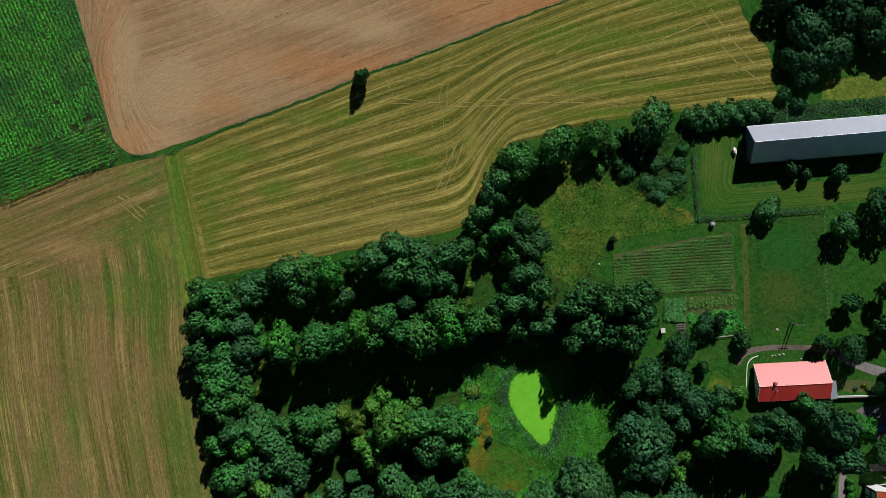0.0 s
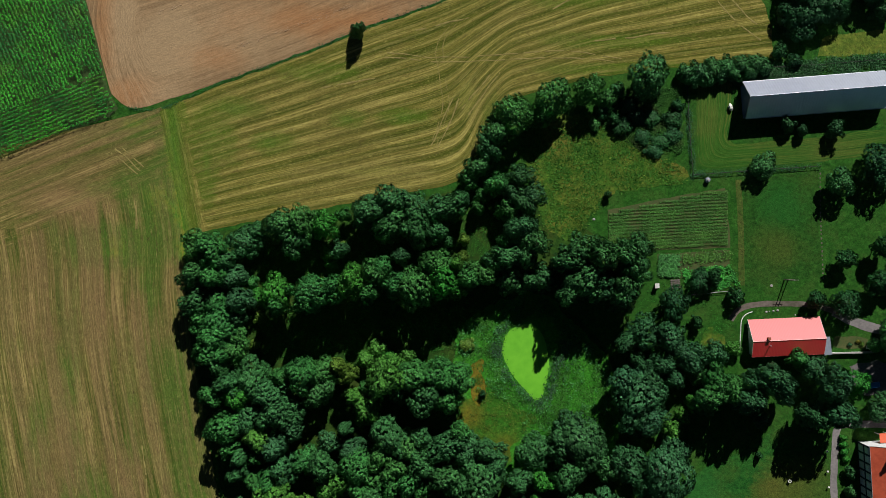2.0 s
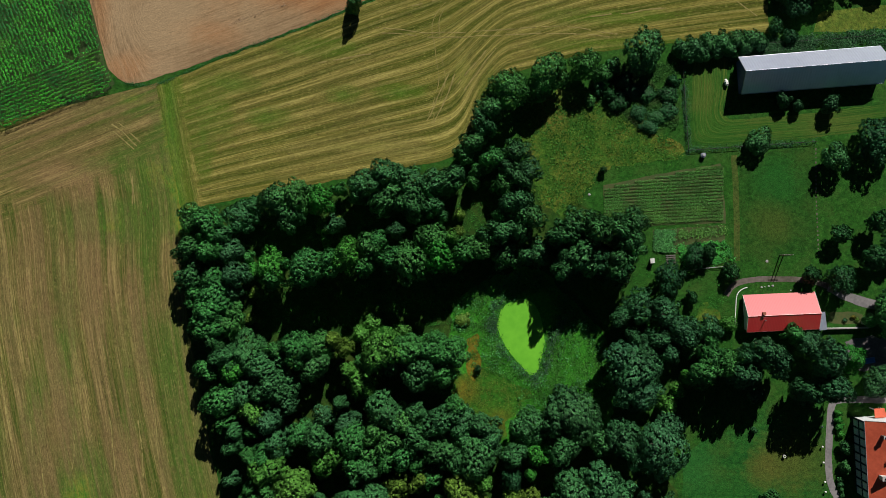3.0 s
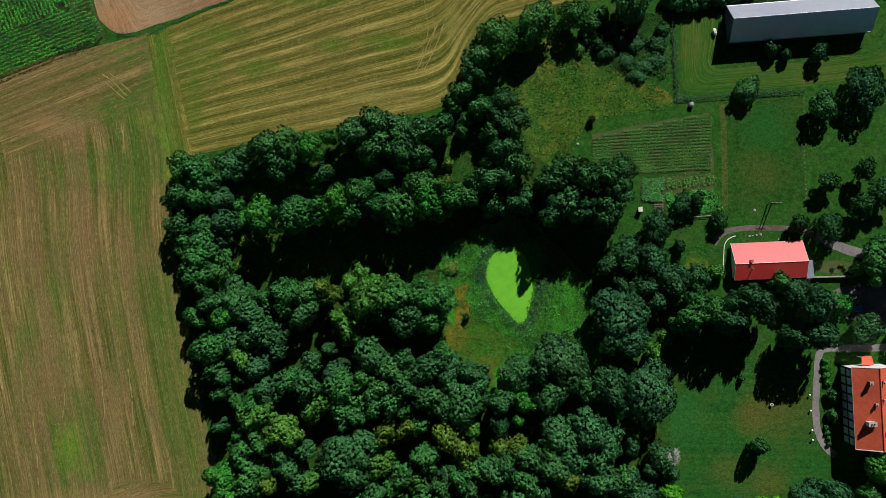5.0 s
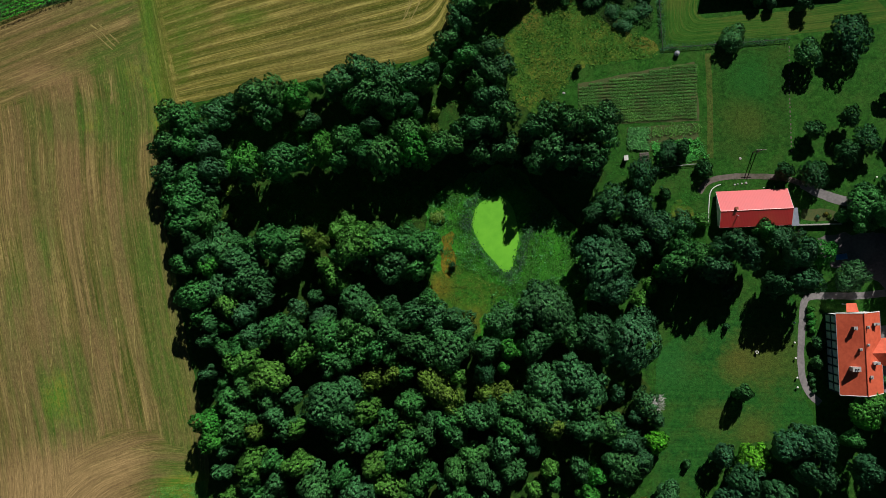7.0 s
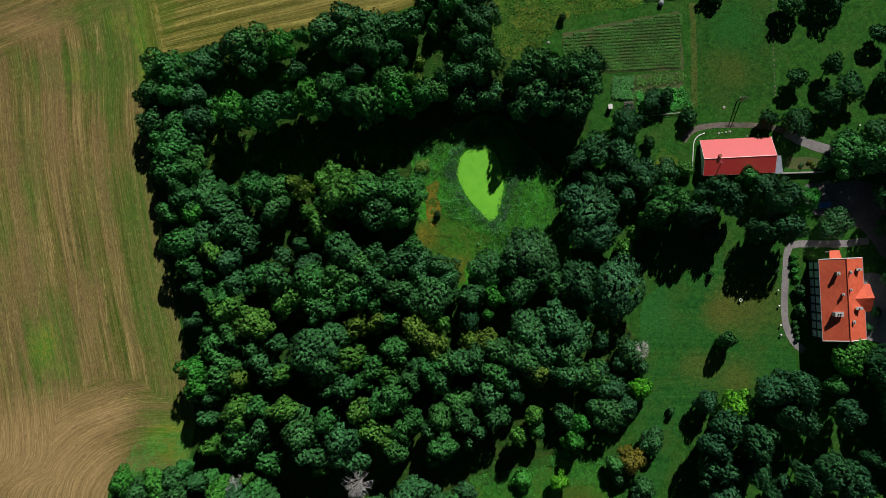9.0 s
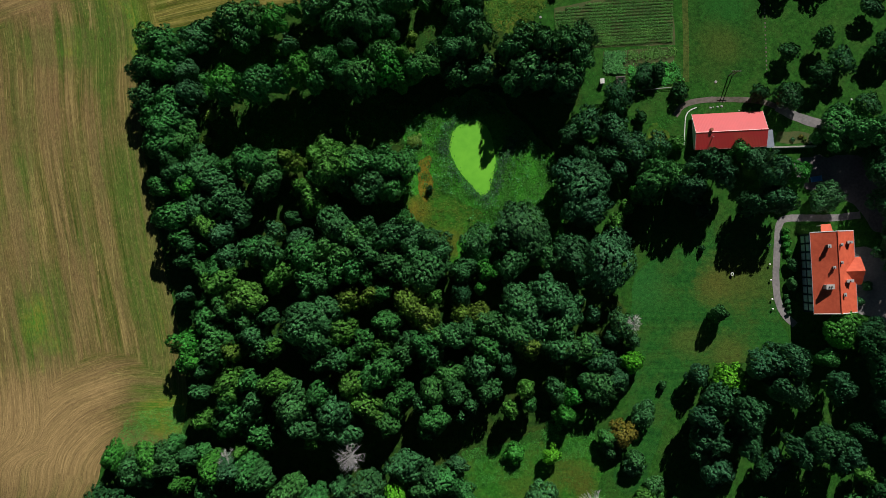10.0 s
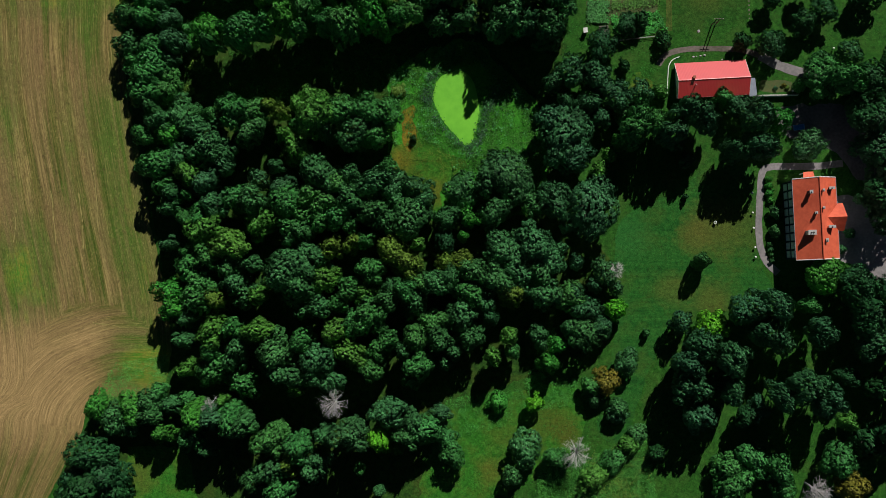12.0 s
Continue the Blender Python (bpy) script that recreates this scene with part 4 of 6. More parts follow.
# ---- trees ----
GROVE_NORTHEAST = [
    (60.0, 42.6, 4.2, 7, 'k'), (65.0, 39.6, 4.0, 6, 'k'), (61.4, 37.7, 3.6, 5.5, 'k'), (72.8, 42.3, 3.8, 6, 'k'),
    (66.4, 46.5, 4.8, 8, 'k'), (56.0, 48.8, 4.2, 6.5, 'k'), (74.4, 38.0, 2.1, 4, 'k'), (61.1, 51.3, 4.8, 9, 'k'),
    (72.2, 50.2, 5.2, 9, 'k'), (70.1, 44.3, 3.5, 7.5, 'k'),
]
HEDGE_BUSHES = [
    (38.6, 26.5, 1.9, 3.6, 'd'), (41.0, 26.9, 2.1, 3.6, 'd'), (43.6, 27.3, 2.2, 3.6, 'd'), (46.2, 27.7, 2.2, 3.6, 'd'),
    (48.8, 28.1, 2.2, 3.6, 'd'), (51.3, 28.3, 2.2, 3.6, 'd'), (53.2, 27.5, 1.6, 3.6, 'd'), (40.2, 25.3, 1.6, 3.2, 'd'),
    (42.5, 25.8, 1.7, 3.2, 'd'), (45.1, 26.2, 1.7, 3.2, 'd'), (47.7, 26.6, 1.7, 3.2, 'd'), (50.2, 26.9, 1.7, 3.2, 'd'),
]
HEDGE_TREES = [
    (31.3, 25.5, 4.1, 9, 'd'), (20.5, 22.8, 2.8, 8, 'g'), (13.8, 20.7, 3.7, 10, 'g'), (11.8, 18.1, 2.5, 8, 'g'),
    (6.3, 18.3, 3.8, 10, 'g'), (3.2, 14.6, 3.1, 9, 'd'), (0.1, 8.5, 2.7, 7, 'd'), (-1.6, 6.4, 1.9, 5, 'd'),
    (1.7, 11.9, 2.5, 8, 'd'), (24.3, 21.5, 2.1, 4, 'g'), (25.9, 23.3, 1.5, 4, 'd'),
]
THICKET = [
    (23.7, 20.1, 1.8, 2.2, 'k'), (27.1, 16.9, 1.9, 1.8, 'k'), (29.8, 18.6, 1.7, 1.6, 'k'), (30.9, 14.6, 1.7, 1.3, 'k'),
    (34.6, 13.8, 1.8, 1.2, 'k'), (36.4, 18.0, 1.7, 1.6, 'k'), (33.0, 12.2, 1.6, 1.1, 'k'), (36.6, 15.1, 1.6, 1.3, 'k'),
    (28.2, 20.6, 1.7, 2, 'k'), (37.4, 20.6, 1.3, 2, 'k'), (32.4, 18.0, 1.9, 1.6, 'k'), (25.5, 18.0, 1.3, 2.4, 'k'),
    (21.9, 17.0, 1.3, 1.5, 'g'),
]
COPSE = [
    (4.0, 5.3, 2.5, 8, 'g'), (7.9, 6.7, 2.6, 8, 's'), (10.0, 3.0, 2.8, 8, 's'), (5.7, 0.4, 2.3, 7, 'g'),
    (8.4, 2.0, 2.5, 8, 's'), (6.4, 3.6, 2.1, 8, 's'), (0.9, 3.1, 1.7, 5, 'g'), (0.1, 1.0, 1.5, 5, 'g'),
]
WOOD_CENTRE_EAST_A = [
    (17.6, -39.5, 3.0, 8.6, 's'), (19.1, -41.5, 4.6, 9.7, 's'), (11.1, -43.9, 3.4, 9.6, 'd'), (16.0, -42.4, 2.8, 9.4, 's'), (21.8, -43.6, 2.5, 7.3, 'd'),
    (23.9, -46.7, 2.3, 8.1, 'd'), (4.6, -48.5, 1.6, 8.0, 'd'), (7.9, -53.9, 2.3, 9.2, 'k'), (8.3, -49.3, 2.3, 7.9, 'd'), (11.2, -52.6, 1.2, 7.7, 'b'),
    (12.2, -49.4, 2.0, 8.2, 'b'), (16.9, -48.1, 3.0, 9.3, 'd'), (7.9, -57.4, 2.0, 9.7, 'o'), (10.7, -57.5, 2.5, 9.6, 'o'), (13.2, -59.5, 2.8, 10.3, 'd'),
    (19.3, -55.4, 4.1, 10.7, 'd'), (21.4, -59.5, 4.1, 11.0, 'd'), (23.9, -54.0, 3.9, 10.5, 'd'), (25.9, -59.6, 2.8, 9.4, 'd'),
]
WOOD_CENTRE_EAST_B = [
    (26.7, -56.2, 3.6, 10.1, 'd'), (6.5, -61.1, 2.8, 11.0, 'd'), (9.2, -60.2, 2.3, 10.6, 'd'), (17.3, -60.4, 3.0, 10.2, 'd'),
]
WOOD_TIP_A = [
    (-45.2, -82.3, 1.8, 8.6, 'g'), (-39.9, -83.8, 1.6, 8.9, 'g'), (-32.9, -83.6, 1.4, 9.5, 'y'), (-57.5, -85.4, 2.5, 7.3, 'b'), (-54.2, -87.5, 2.8, 7.5, 'd'),
    (-51.7, -89.1, 2.3, 6.3, 'd'), (-50.5, -85.8, 3.0, 7.1, 'b'), (-46.4, -84.3, 2.5, 11.5, 'd'), (-46.0, -87.0, 2.3, 10.7, 'd'), (-42.5, -84.8, 2.0, 11.9, 'd'),
    (-37.5, -86.1, 2.5, 13.4, 'b'), (-34.3, -86.5, 2.3, 13.2, 's'), (-31.0, -86.9, 3.0, 14.0, 'g'), (-30.7, -84.9, 1.5, 9.6, 'y'), (-57.7, -94.4, 4.1, 9.9, 'k'),
    (-44.2, -89.9, 2.1, 11.3, 'b'), (-38.6, -90.5, 2.8, 12.6, 'g'), (-36.0, -93.1, 1.6, 9.1, 'd'), (-61.0, -98.8, 3.2, 9.2, 'k'),
]
WOOD_TIP_B = [
    (-58.6, -101.9, 4.1, 9.9, 'k'), (-55.2, -97.6, 4.6, 10.2, 'k'), (-53.4, -101.4, 3.2, 9.2, 'k'), (-63.0, -102.9, 2.5, 8.7, 'k'),
]
WOOD_CENTRE_A = [
    (-15.6, -41.7, 3.6, 12.1, 'd'), (-9.8, -41.5, 1.8, 10.6, 'd'), (-21.4, -47.0, 3.4, 11.6, 'g'), (-17.3, -45.2, 2.5, 11.0, 'g'), (-14.1, -46.8, 2.8, 11.2, 'g'),
    (-12.0, -43.1, 3.0, 11.9, 'g'), (-10.0, -42.7, 1.6, 10.6, 'y'), (-9.9, -46.2, 2.8, 11.5, 'd'), (-5.2, -43.1, 3.4, 11.1, 'd'), (-1.6, -45.7, 3.0, 10.7, 'd'),
    (-1.1, -43.4, 3.0, 10.7, 'd'), (2.5, -43.9, 2.8, 10.1, 'd'), (3.6, -46.2, 2.5, 9.2, 'd'), (-20.9, -51.5, 2.0, 10.4, 'g'), (-20.8, -53.6, 1.8, 10.8, 'd'),
    (-18.8, -49.1, 2.5, 10.5, 'g'), (-18.3, -52.3, 2.3, 10.1, 'd'), (-15.1, -49.4, 2.8, 11.2, 'g'), (-12.0, -49.3, 2.5, 10.8, 'g'),
]
WOOD_CENTRE_B = [
    (-9.7, -50.8, 1.8, 10.1, 'g'), (-9.0, -53.9, 2.1, 10.5, 'o'), (-6.7, -53.5, 1.8, 10.1, 'g'), (-5.7, -48.4, 2.8, 11.0, 'd'), (-2.8, -50.4, 2.5, 10.8, 'd'),
    (0.6, -49.4, 3.9, 10.8, 'd'), (-21.5, -59.2, 4.1, 13.6, 'd'), (-17.7, -58.3, 4.3, 14.3, 'd'), (-16.0, -56.6, 2.0, 11.5, 'd'), (-13.0, -54.8, 2.3, 10.3, 'o'),
    (-5.5, -59.3, 2.5, 11.2, 'g'), (-1.9, -55.1, 2.8, 11.7, 'o'), (0.7, -57.7, 3.0, 11.9, 'o'), (2.9, -54.2, 1.6, 9.7, 'y'), (-14.3, -60.7, 2.8, 12.4, 'y'),
    (-1.8, -61.7, 1.8, 10.8, 'd'), (3.4, -61.2, 2.3, 11.2, 'g'),
]
WOOD_POND_NORTH = [
    (5.1, -5.4, 1.8, 10.8, 'g'), (8.2, -3.2, 2.8, 12.3, 'd'), (10.8, -5.7, 2.8, 12.3, 'd'), (2.0, -9.1, 1.6, 10.0, 'd'), (5.6, -8.2, 2.8, 10.0, 'd'),
    (8.8, -7.7, 2.5, 10.0, 'd'), (12.5, -11.9, 2.8, 8.5, 'd'), (15.1, -9.1, 1.8, 11.6, 'd'), (17.1, -8.8, 2.8, 16.5, 'd'), (18.7, -6.7, 3.0, 13.0, 'd'),
    (22.3, -7.7, 2.8, 15.0, 'd'), (26.0, -7.6, 3.0, 15.0, 'd'), (28.6, -10.2, 2.8, 15.0, 'd'), (29.1, -6.5, 2.8, 11.3, 'd'), (6.7, -12.0, 3.4, 8.5, 'd'),
    (9.9, -12.7, 1.8, 8.5, 'd'), (16.7, -14.7, 2.3, 16.5, 'd'), (19.7, -12.4, 4.1, 16.5, 'd'), (26.5, -13.4, 3.0, 15.0, 'd'),
]
WOOD_SOUTH_A = [
    (-19.5, -62.1, 4.1, 15.1, 'd'), (-11.6, -65.4, 2.0, 12.3, 'g'), (-9.6, -63.0, 2.5, 11.5, 'g'), (-6.5, -63.4, 2.5, 11.7, 'y'), (-2.3, -64.4, 2.3, 11.7, 'd'),
    (0.8, -62.5, 2.3, 11.9, 'g'), (2.4, -65.3, 2.5, 12.2, 'd'), (-17.8, -66.9, 1.8, 12.1, 'd'), (-14.7, -66.0, 2.0, 12.3, 'd'), (-12.0, -70.5, 2.8, 13.8, 'y'),
    (-8.5, -68.9, 2.8, 13.1, 'g'), (-5.9, -67.4, 3.2, 12.9, 'g'), (-3.7, -70.0, 1.6, 11.6, 'g'), (-2.0, -71.9, 1.8, 11.9, 'g'), (3.0, -71.8, 2.8, 12.9, 'g'),
    (-21.2, -77.9, 3.0, 14.1, 'd'), (-18.2, -72.2, 2.3, 13.7, 'g'), (-14.9, -76.2, 3.4, 15.1, 'd'), (-8.6, -74.5, 3.0, 14.1, 'y'),
]
WOOD_SOUTH_B = [
    (-5.2, -77.1, 2.5, 12.8, 'g'), (-3.8, -73.5, 2.3, 12.6, 'g'), (0.9, -73.9, 2.0, 12.1, 'd'), (3.6, -76.6, 2.8, 12.9, 'g'), (-17.0, -79.0, 2.8, 14.3, 'd'),
    (-12.9, -79.5, 2.8, 14.0, 'd'), (2.0, -79.0, 2.0, 11.5, 'g'),
]
WOOD_MIDDLE_ROW_A = [
    (-28.1, -29.7, 2.8, 11.2, 'g'), (-25.6, -28.5, 1.6, 10.1, 'o'), (-7.0, -29.6, 3.2, 11.9, 'g'), (-48.2, -34.7, 2.5, 11.5, 'g'), (-45.0, -32.0, 2.5, 11.5, 'd'),
    (-44.3, -34.1, 3.0, 12.2, 'b'), (-41.0, -31.6, 3.9, 13.1, 'd'), (-37.3, -34.1, 3.4, 12.6, 'd'), (-35.4, -30.8, 2.5, 11.7, 'g'), (-31.7, -30.3, 3.0, 11.7, 'g'),
    (-29.1, -33.4, 3.0, 11.2, 'd'), (-23.2, -30.0, 1.9, 10.5, 'o'), (-22.3, -34.2, 1.8, 9.9, 'y'), (-19.1, -32.7, 2.3, 10.3, 'g'), (-16.3, -30.4, 3.9, 12.3, 'y'),
    (-14.3, -33.2, 2.3, 10.8, 'd'), (-11.1, -30.2, 3.4, 12.1, 'g'), (-9.0, -33.8, 3.4, 12.1, 'd'), (-4.9, -33.8, 2.8, 10.8, 'g'),
]
WOOD_MIDDLE_ROW_B = [
    (-3.3, -30.5, 3.0, 11.2, 'g'), (-45.6, -39.5, 3.4, 13.1, 'g'), (-41.4, -38.4, 3.4, 13.1, 'd'), (-36.3, -37.3, 3.2, 12.1, 'd'), (-33.8, -37.1, 2.3, 11.2, 'd'),
    (-33.3, -39.9, 2.0, 10.6, 's'), (-23.9, -40.0, 1.4, 9.5, 'd'), (-20.1, -36.7, 2.8, 10.8, 'y'), (-2.8, -40.2, 1.8, 9.7, 'g'),
]
WOOD_SOUTH_WEST = [
    (-42.8, -63.5, 2.8, 11.5, 'b'), (-37.9, -65.4, 3.0, 11.7, 'g'), (-36.7, -62.2, 3.0, 12.9, 'g'), (-34.6, -65.0, 2.5, 12.6, 'o'), (-30.4, -62.1, 3.0, 13.1, 'd'),
    (-28.2, -64.1, 2.5, 13.3, 'd'), (-26.1, -64.0, 1.7, 12.0, 'y'), (-42.3, -66.6, 2.3, 11.0, 'b'), (-40.1, -68.3, 2.3, 11.0, 'd'), (-34.7, -71.0, 3.0, 12.6, 'y'),
    (-31.0, -70.3, 2.0, 12.8, 'g'), (-25.8, -70.8, 2.5, 13.8, 'y'), (-40.3, -72.6, 1.8, 11.0, 'd'), (-39.7, -77.9, 2.0, 10.4, 'y'), (-34.7, -74.1, 2.8, 12.4, 'g'),
    (-29.8, -74.2, 3.0, 13.3, 'd'), (-22.2, -74.3, 3.9, 15.1, 'd'), (-35.2, -78.1, 3.2, 12.1, 'g'),
]
WOOD_NORTH_SECOND = [
    (-18.4, -11.7, 3.0, 13.7, 'g'), (-16.9, -10.3, 2.3, 13.0, 'g'), (-13.8, -8.3, 1.8, 12.5, 's'), (-7.3, -10.2, 3.4, 14.5, 'g'), (-3.8, -9.5, 1.6, 12.8, 'y'),
    (1.0, -10.9, 2.8, 12.0, 'g'), (-36.8, -15.1, 3.2, 14.0, 'b'), (-35.9, -17.5, 2.0, 13.6, 'g'), (-30.6, -17.4, 2.0, 13.6, 'g'), (-29.9, -14.9, 3.6, 14.5, 'g'),
    (-25.8, -14.3, 2.5, 13.6, 'g'), (-22.7, -12.9, 2.8, 13.2, 'b'), (-19.5, -14.9, 2.0, 13.3, 'g'), (-14.7, -13.5, 2.3, 13.6, 'g'), (-11.4, -14.0, 3.6, 14.5, 'g'),
    (-5.7, -12.6, 3.2, 14.5, 'b'), (-3.7, -14.6, 1.8, 13.0, 'b'), (-1.6, -12.0, 2.8, 12.9, 'g'),
]
WOOD_CENTRE_WEST_A = [
    (-44.8, -43.7, 2.0, 11.2, 'g'), (-42.7, -45.5, 2.0, 11.2, 'd'), (-40.0, -45.5, 1.6, 11.4, 'g'), (-39.3, -42.1, 3.0, 12.6, 'y'), (-36.7, -43.4, 3.0, 11.9, 's'),
    (-35.0, -47.1, 2.8, 12.4, 'd'), (-31.0, -46.0, 2.5, 10.8, 'g'), (-28.0, -46.7, 3.0, 11.7, 'd'), (-26.9, -42.5, 2.0, 10.6, 's'), (-22.5, -44.0, 2.8, 11.2, 's'),
    (-43.2, -48.2, 1.8, 11.0, 'd'), (-40.4, -49.8, 2.3, 11.7, 'g'), (-37.7, -49.7, 2.5, 11.9, 'g'), (-36.2, -52.4, 3.6, 14.1, 'y'), (-26.5, -50.5, 3.2, 11.9, 'y'),
    (-43.8, -54.8, 1.6, 9.7, 's'), (-39.9, -56.0, 1.8, 10.6, 'g'), (-39.6, -59.4, 2.8, 11.7, 'g'), (-35.8, -57.2, 2.5, 12.8, 'g'),
]
WOOD_CENTRE_WEST_B = [
    (-32.5, -59.2, 2.8, 13.1, 'd'), (-31.5, -55.1, 3.2, 13.4, 'y'), (-27.5, -58.4, 1.6, 11.4, 'd'),
]
WOOD_SOUTH_END_A = [
    (-29.4, -80.8, 3.0, 11.4, 'g'), (-19.0, -81.1, 1.4, 12.2, 'y'), (-28.1, -87.7, 2.5, 14.6, 'd'), (-13.3, -89.1, 2.0, 14.2, 'd'), (-8.5, -88.9, 3.2, 15.2, 's'),
    (-1.9, -85.1, 3.0, 14.7, 'd'), (1.5, -89.4, 2.3, 13.7, 'd'), (2.5, -87.1, 2.3, 13.0, 'd'), (4.7, -88.2, 3.0, 12.4, 'g'), (-22.9, -90.4, 3.2, 15.7, 'g'),
    (-19.4, -94.2, 2.0, 14.4, 'o'), (-17.8, -91.3, 2.5, 14.8, 'g'), (-14.7, -93.9, 2.5, 14.4, 'd'), (-3.2, -90.0, 2.3, 13.9, 'l'), (-0.4, -92.0, 1.2, 8.1, 'y'),
    (-26.2, -97.4, 2.3, 14.8, 'd'), (-22.7, -95.8, 3.6, 15.8, 'd'), (-21.0, -99.4, 2.8, 15.0, 'g'), (-15.8, -96.1, 2.8, 15.0, 'd'),
]
WOOD_SOUTH_END_B = [
    (-7.4, -96.0, 1.2, 8.7, 'g'), (-3.7, -100.2, 1.2, 8.1, 'd'),
]
WOOD_WEST_EDGE = [
    (-46.4, -9.5, 1.8, 9.3, 'd'), (-52.4, -12.3, 2.5, 9.9, 'd'), (-52.0, -17.7, 3.0, 10.2, 'd'), (-48.9, -12.3, 2.8, 10.1, 'g'), (-48.3, -17.1, 3.0, 10.0, 'g'),
    (-45.2, -12.6, 2.5, 9.6, 's'), (-44.0, -16.6, 2.5, 10.1, 's'), (-51.6, -20.4, 2.0, 9.5, 'g'), (-48.7, -23.2, 3.2, 11.2, 'g'), (-46.9, -20.5, 3.2, 11.2, 'g'),
    (-45.4, -23.0, 2.8, 10.5, 'g'), (-44.5, -20.1, 2.0, 9.7, 's'), (-48.6, -26.4, 3.4, 11.1, 'g'), (-47.4, -29.0, 2.3, 10.3, 'd'), (-44.9, -26.1, 2.8, 10.8, 'g'),
]
WOOD_NORTH_ROW_A = [
    (-19.6, 0.2, 3.4, 11.1, 'd'), (-15.9, 1.8, 3.2, 11.4, 'd'), (-11.7, 0.7, 3.4, 11.6, 'd'), (-5.0, 0.6, 2.8, 9.6, 'd'), (-2.9, 2.4, 1.8, 8.9, 'd'),
    (-43.1, -5.8, 3.2, 8.5, 'd'), (-41.2, -3.9, 2.0, 7.5, 'd'), (-36.1, -2.9, 3.4, 10.4, 'd'), (-34.0, -5.6, 3.0, 10.2, 'd'), (-32.5, -2.3, 3.4, 10.1, 'g'),
    (-28.6, -2.6, 2.8, 9.1, 'b'), (-24.7, -0.7, 1.4, 8.1, 'g'), (-21.4, -1.8, 1.8, 8.6, 'd'), (-15.9, -2.9, 3.2, 10.7, 'd'), (-11.1, -3.3, 3.0, 11.2, 'd'),
    (-10.1, -5.1, 1.6, 9.7, 'd'), (-7.5, -0.2, 3.2, 10.9, 'd'), (-7.5, -3.7, 2.3, 10.1, 'd'), (-5.7, -5.3, 1.6, 9.3, 'd'),
]
WOOD_NORTH_ROW_B = [
    (-52.2, -6.8, 3.0, 10.5, 'g'), (-48.8, -7.4, 3.2, 9.5, 'g'), (-25.5, -7.1, 1.8, 8.0, 's'),
]
WOOD_GAPS = [
    (-18.6, -25.6, 1.9, 4.0, 'y'), (-20.6, -27.6, 1.8, 4.0, 'y'), (-16.2, -27.2, 1.7, 4.0, 'b'), (-13.0, -26.8, 1.6, 3.5, 'y'), (-27.8, -7.5, 1.6, 3.5, 'y'),
    (-26.0, -6.2, 1.4, 3.0, 'o'), (-27.5, -9.8, 1.4, 3.0, 'b'), (-2.4, -5.0, 1.2, 3.0, 'o'), (-2.6, -8.2, 1.3, 3.0, 'o'), (-41.5, -16.0, 1.6, 4.0, 'b'),
    (-42.5, -13.5, 1.5, 4.0, 'g'), (-41.0, -20.0, 1.3, 2.5, 'o'), (-42.0, -25.0, 1.2, 2.5, 'o'), (-1.5, -24.8, 1.4, 1.6, 'o'),
]
WOOD_CLEARING = [
    (24.9, -83.4, 1.8, 5.6, 'l'), (35.3, -80.1, 2.0, 5.3, 'g'), (7.6, -85.5, 2.0, 6.8, 's'), (40.5, -84.1, 2.0, 5.0, 'd'), (23.4, -91.6, 3.4, 6.9, 'd'),
    (29.2, -93.6, 2.3, 5.8, 'g'), (20.9, -96.8, 1.8, 6.3, 'd'),
]
WOOD_SOUTH_EAST_A = [
    (12.6, -63.0, 2.8, 10.3, 'g'), (15.2, -64.5, 2.3, 9.9, 'd'), (20.4, -63.1, 2.5, 9.4, 'o'), (26.1, -63.3, 3.0, 9.1, 'd'), (31.0, -63.4, 2.8, 8.4, 'g'),
    (39.1, -65.6, 1.9, 7.6, 'l'), (6.0, -68.7, 2.5, 11.9, 'g'), (7.1, -71.8, 2.5, 12.2, 'd'), (11.1, -67.6, 3.0, 11.7, 'd'), (12.7, -70.9, 2.5, 10.3, 'd'),
    (16.3, -67.5, 2.0, 9.5, 'k'), (20.0, -70.7, 1.8, 9.1, 'y'), (25.2, -70.5, 1.8, 7.3, 'd'), (31.2, -69.4, 1.8, 7.1, 'd'), (33.9, -70.2, 3.2, 8.7, 'd'),
    (37.1, -69.0, 1.6, 7.4, 'd'), (8.3, -75.9, 1.7, 10.9, 'd'), (9.8, -74.0, 1.7, 10.7, 'd'), (16.9, -74.7, 1.8, 9.5, 'y'),
]
WOOD_SOUTH_EAST_B = [
    (20.6, -73.7, 1.6, 7.8, 'g'), (26.0, -72.4, 1.5, 6.5, 'd'), (27.4, -75.9, 1.9, 6.8, 'b'), (41.9, -75.3, 2.3, 5.8, 'd'), (37.8, -79.0, 2.5, 6.2, 'n'),
]
WOOD_POND_EAST = [
    (30.0, -33.7, 5.2, 10.0, 'm'), (31.5, -37.8, 3.3, 10.0, 'm'), (27.4, -30.7, 3.1, 10.0, 'm'), (34.4, -46.9, 5.4, 10.0, 'm'), (28.1, -46.0, 3.5, 10.0, 'm'),
    (37.4, -43.9, 2.3, 8.0, 'm'), (36.6, -39.9, 1.9, 6.0, 'y'), (38.2, -36.8, 1.5, 5.0, 'y'),
]
WOOD_LAWN_EDGE = [
    (32.4, -57.0, 1.5, 6.0, 'm'), (37.2, -58.8, 2.6, 8.0, 's'), (39.8, -61.8, 1.5, 6.0, 's'), (40.0, -65.7, 1.9, 7.0, 'l'), (35.6, -61.4, 1.5, 6.0, 'm'),
    (34.5, -65.9, 2.6, 8.0, 'm'), (37.1, -69.0, 2.2, 8.0, 'm'), (31.9, -62.9, 2.0, 8.0, 'm'),
]
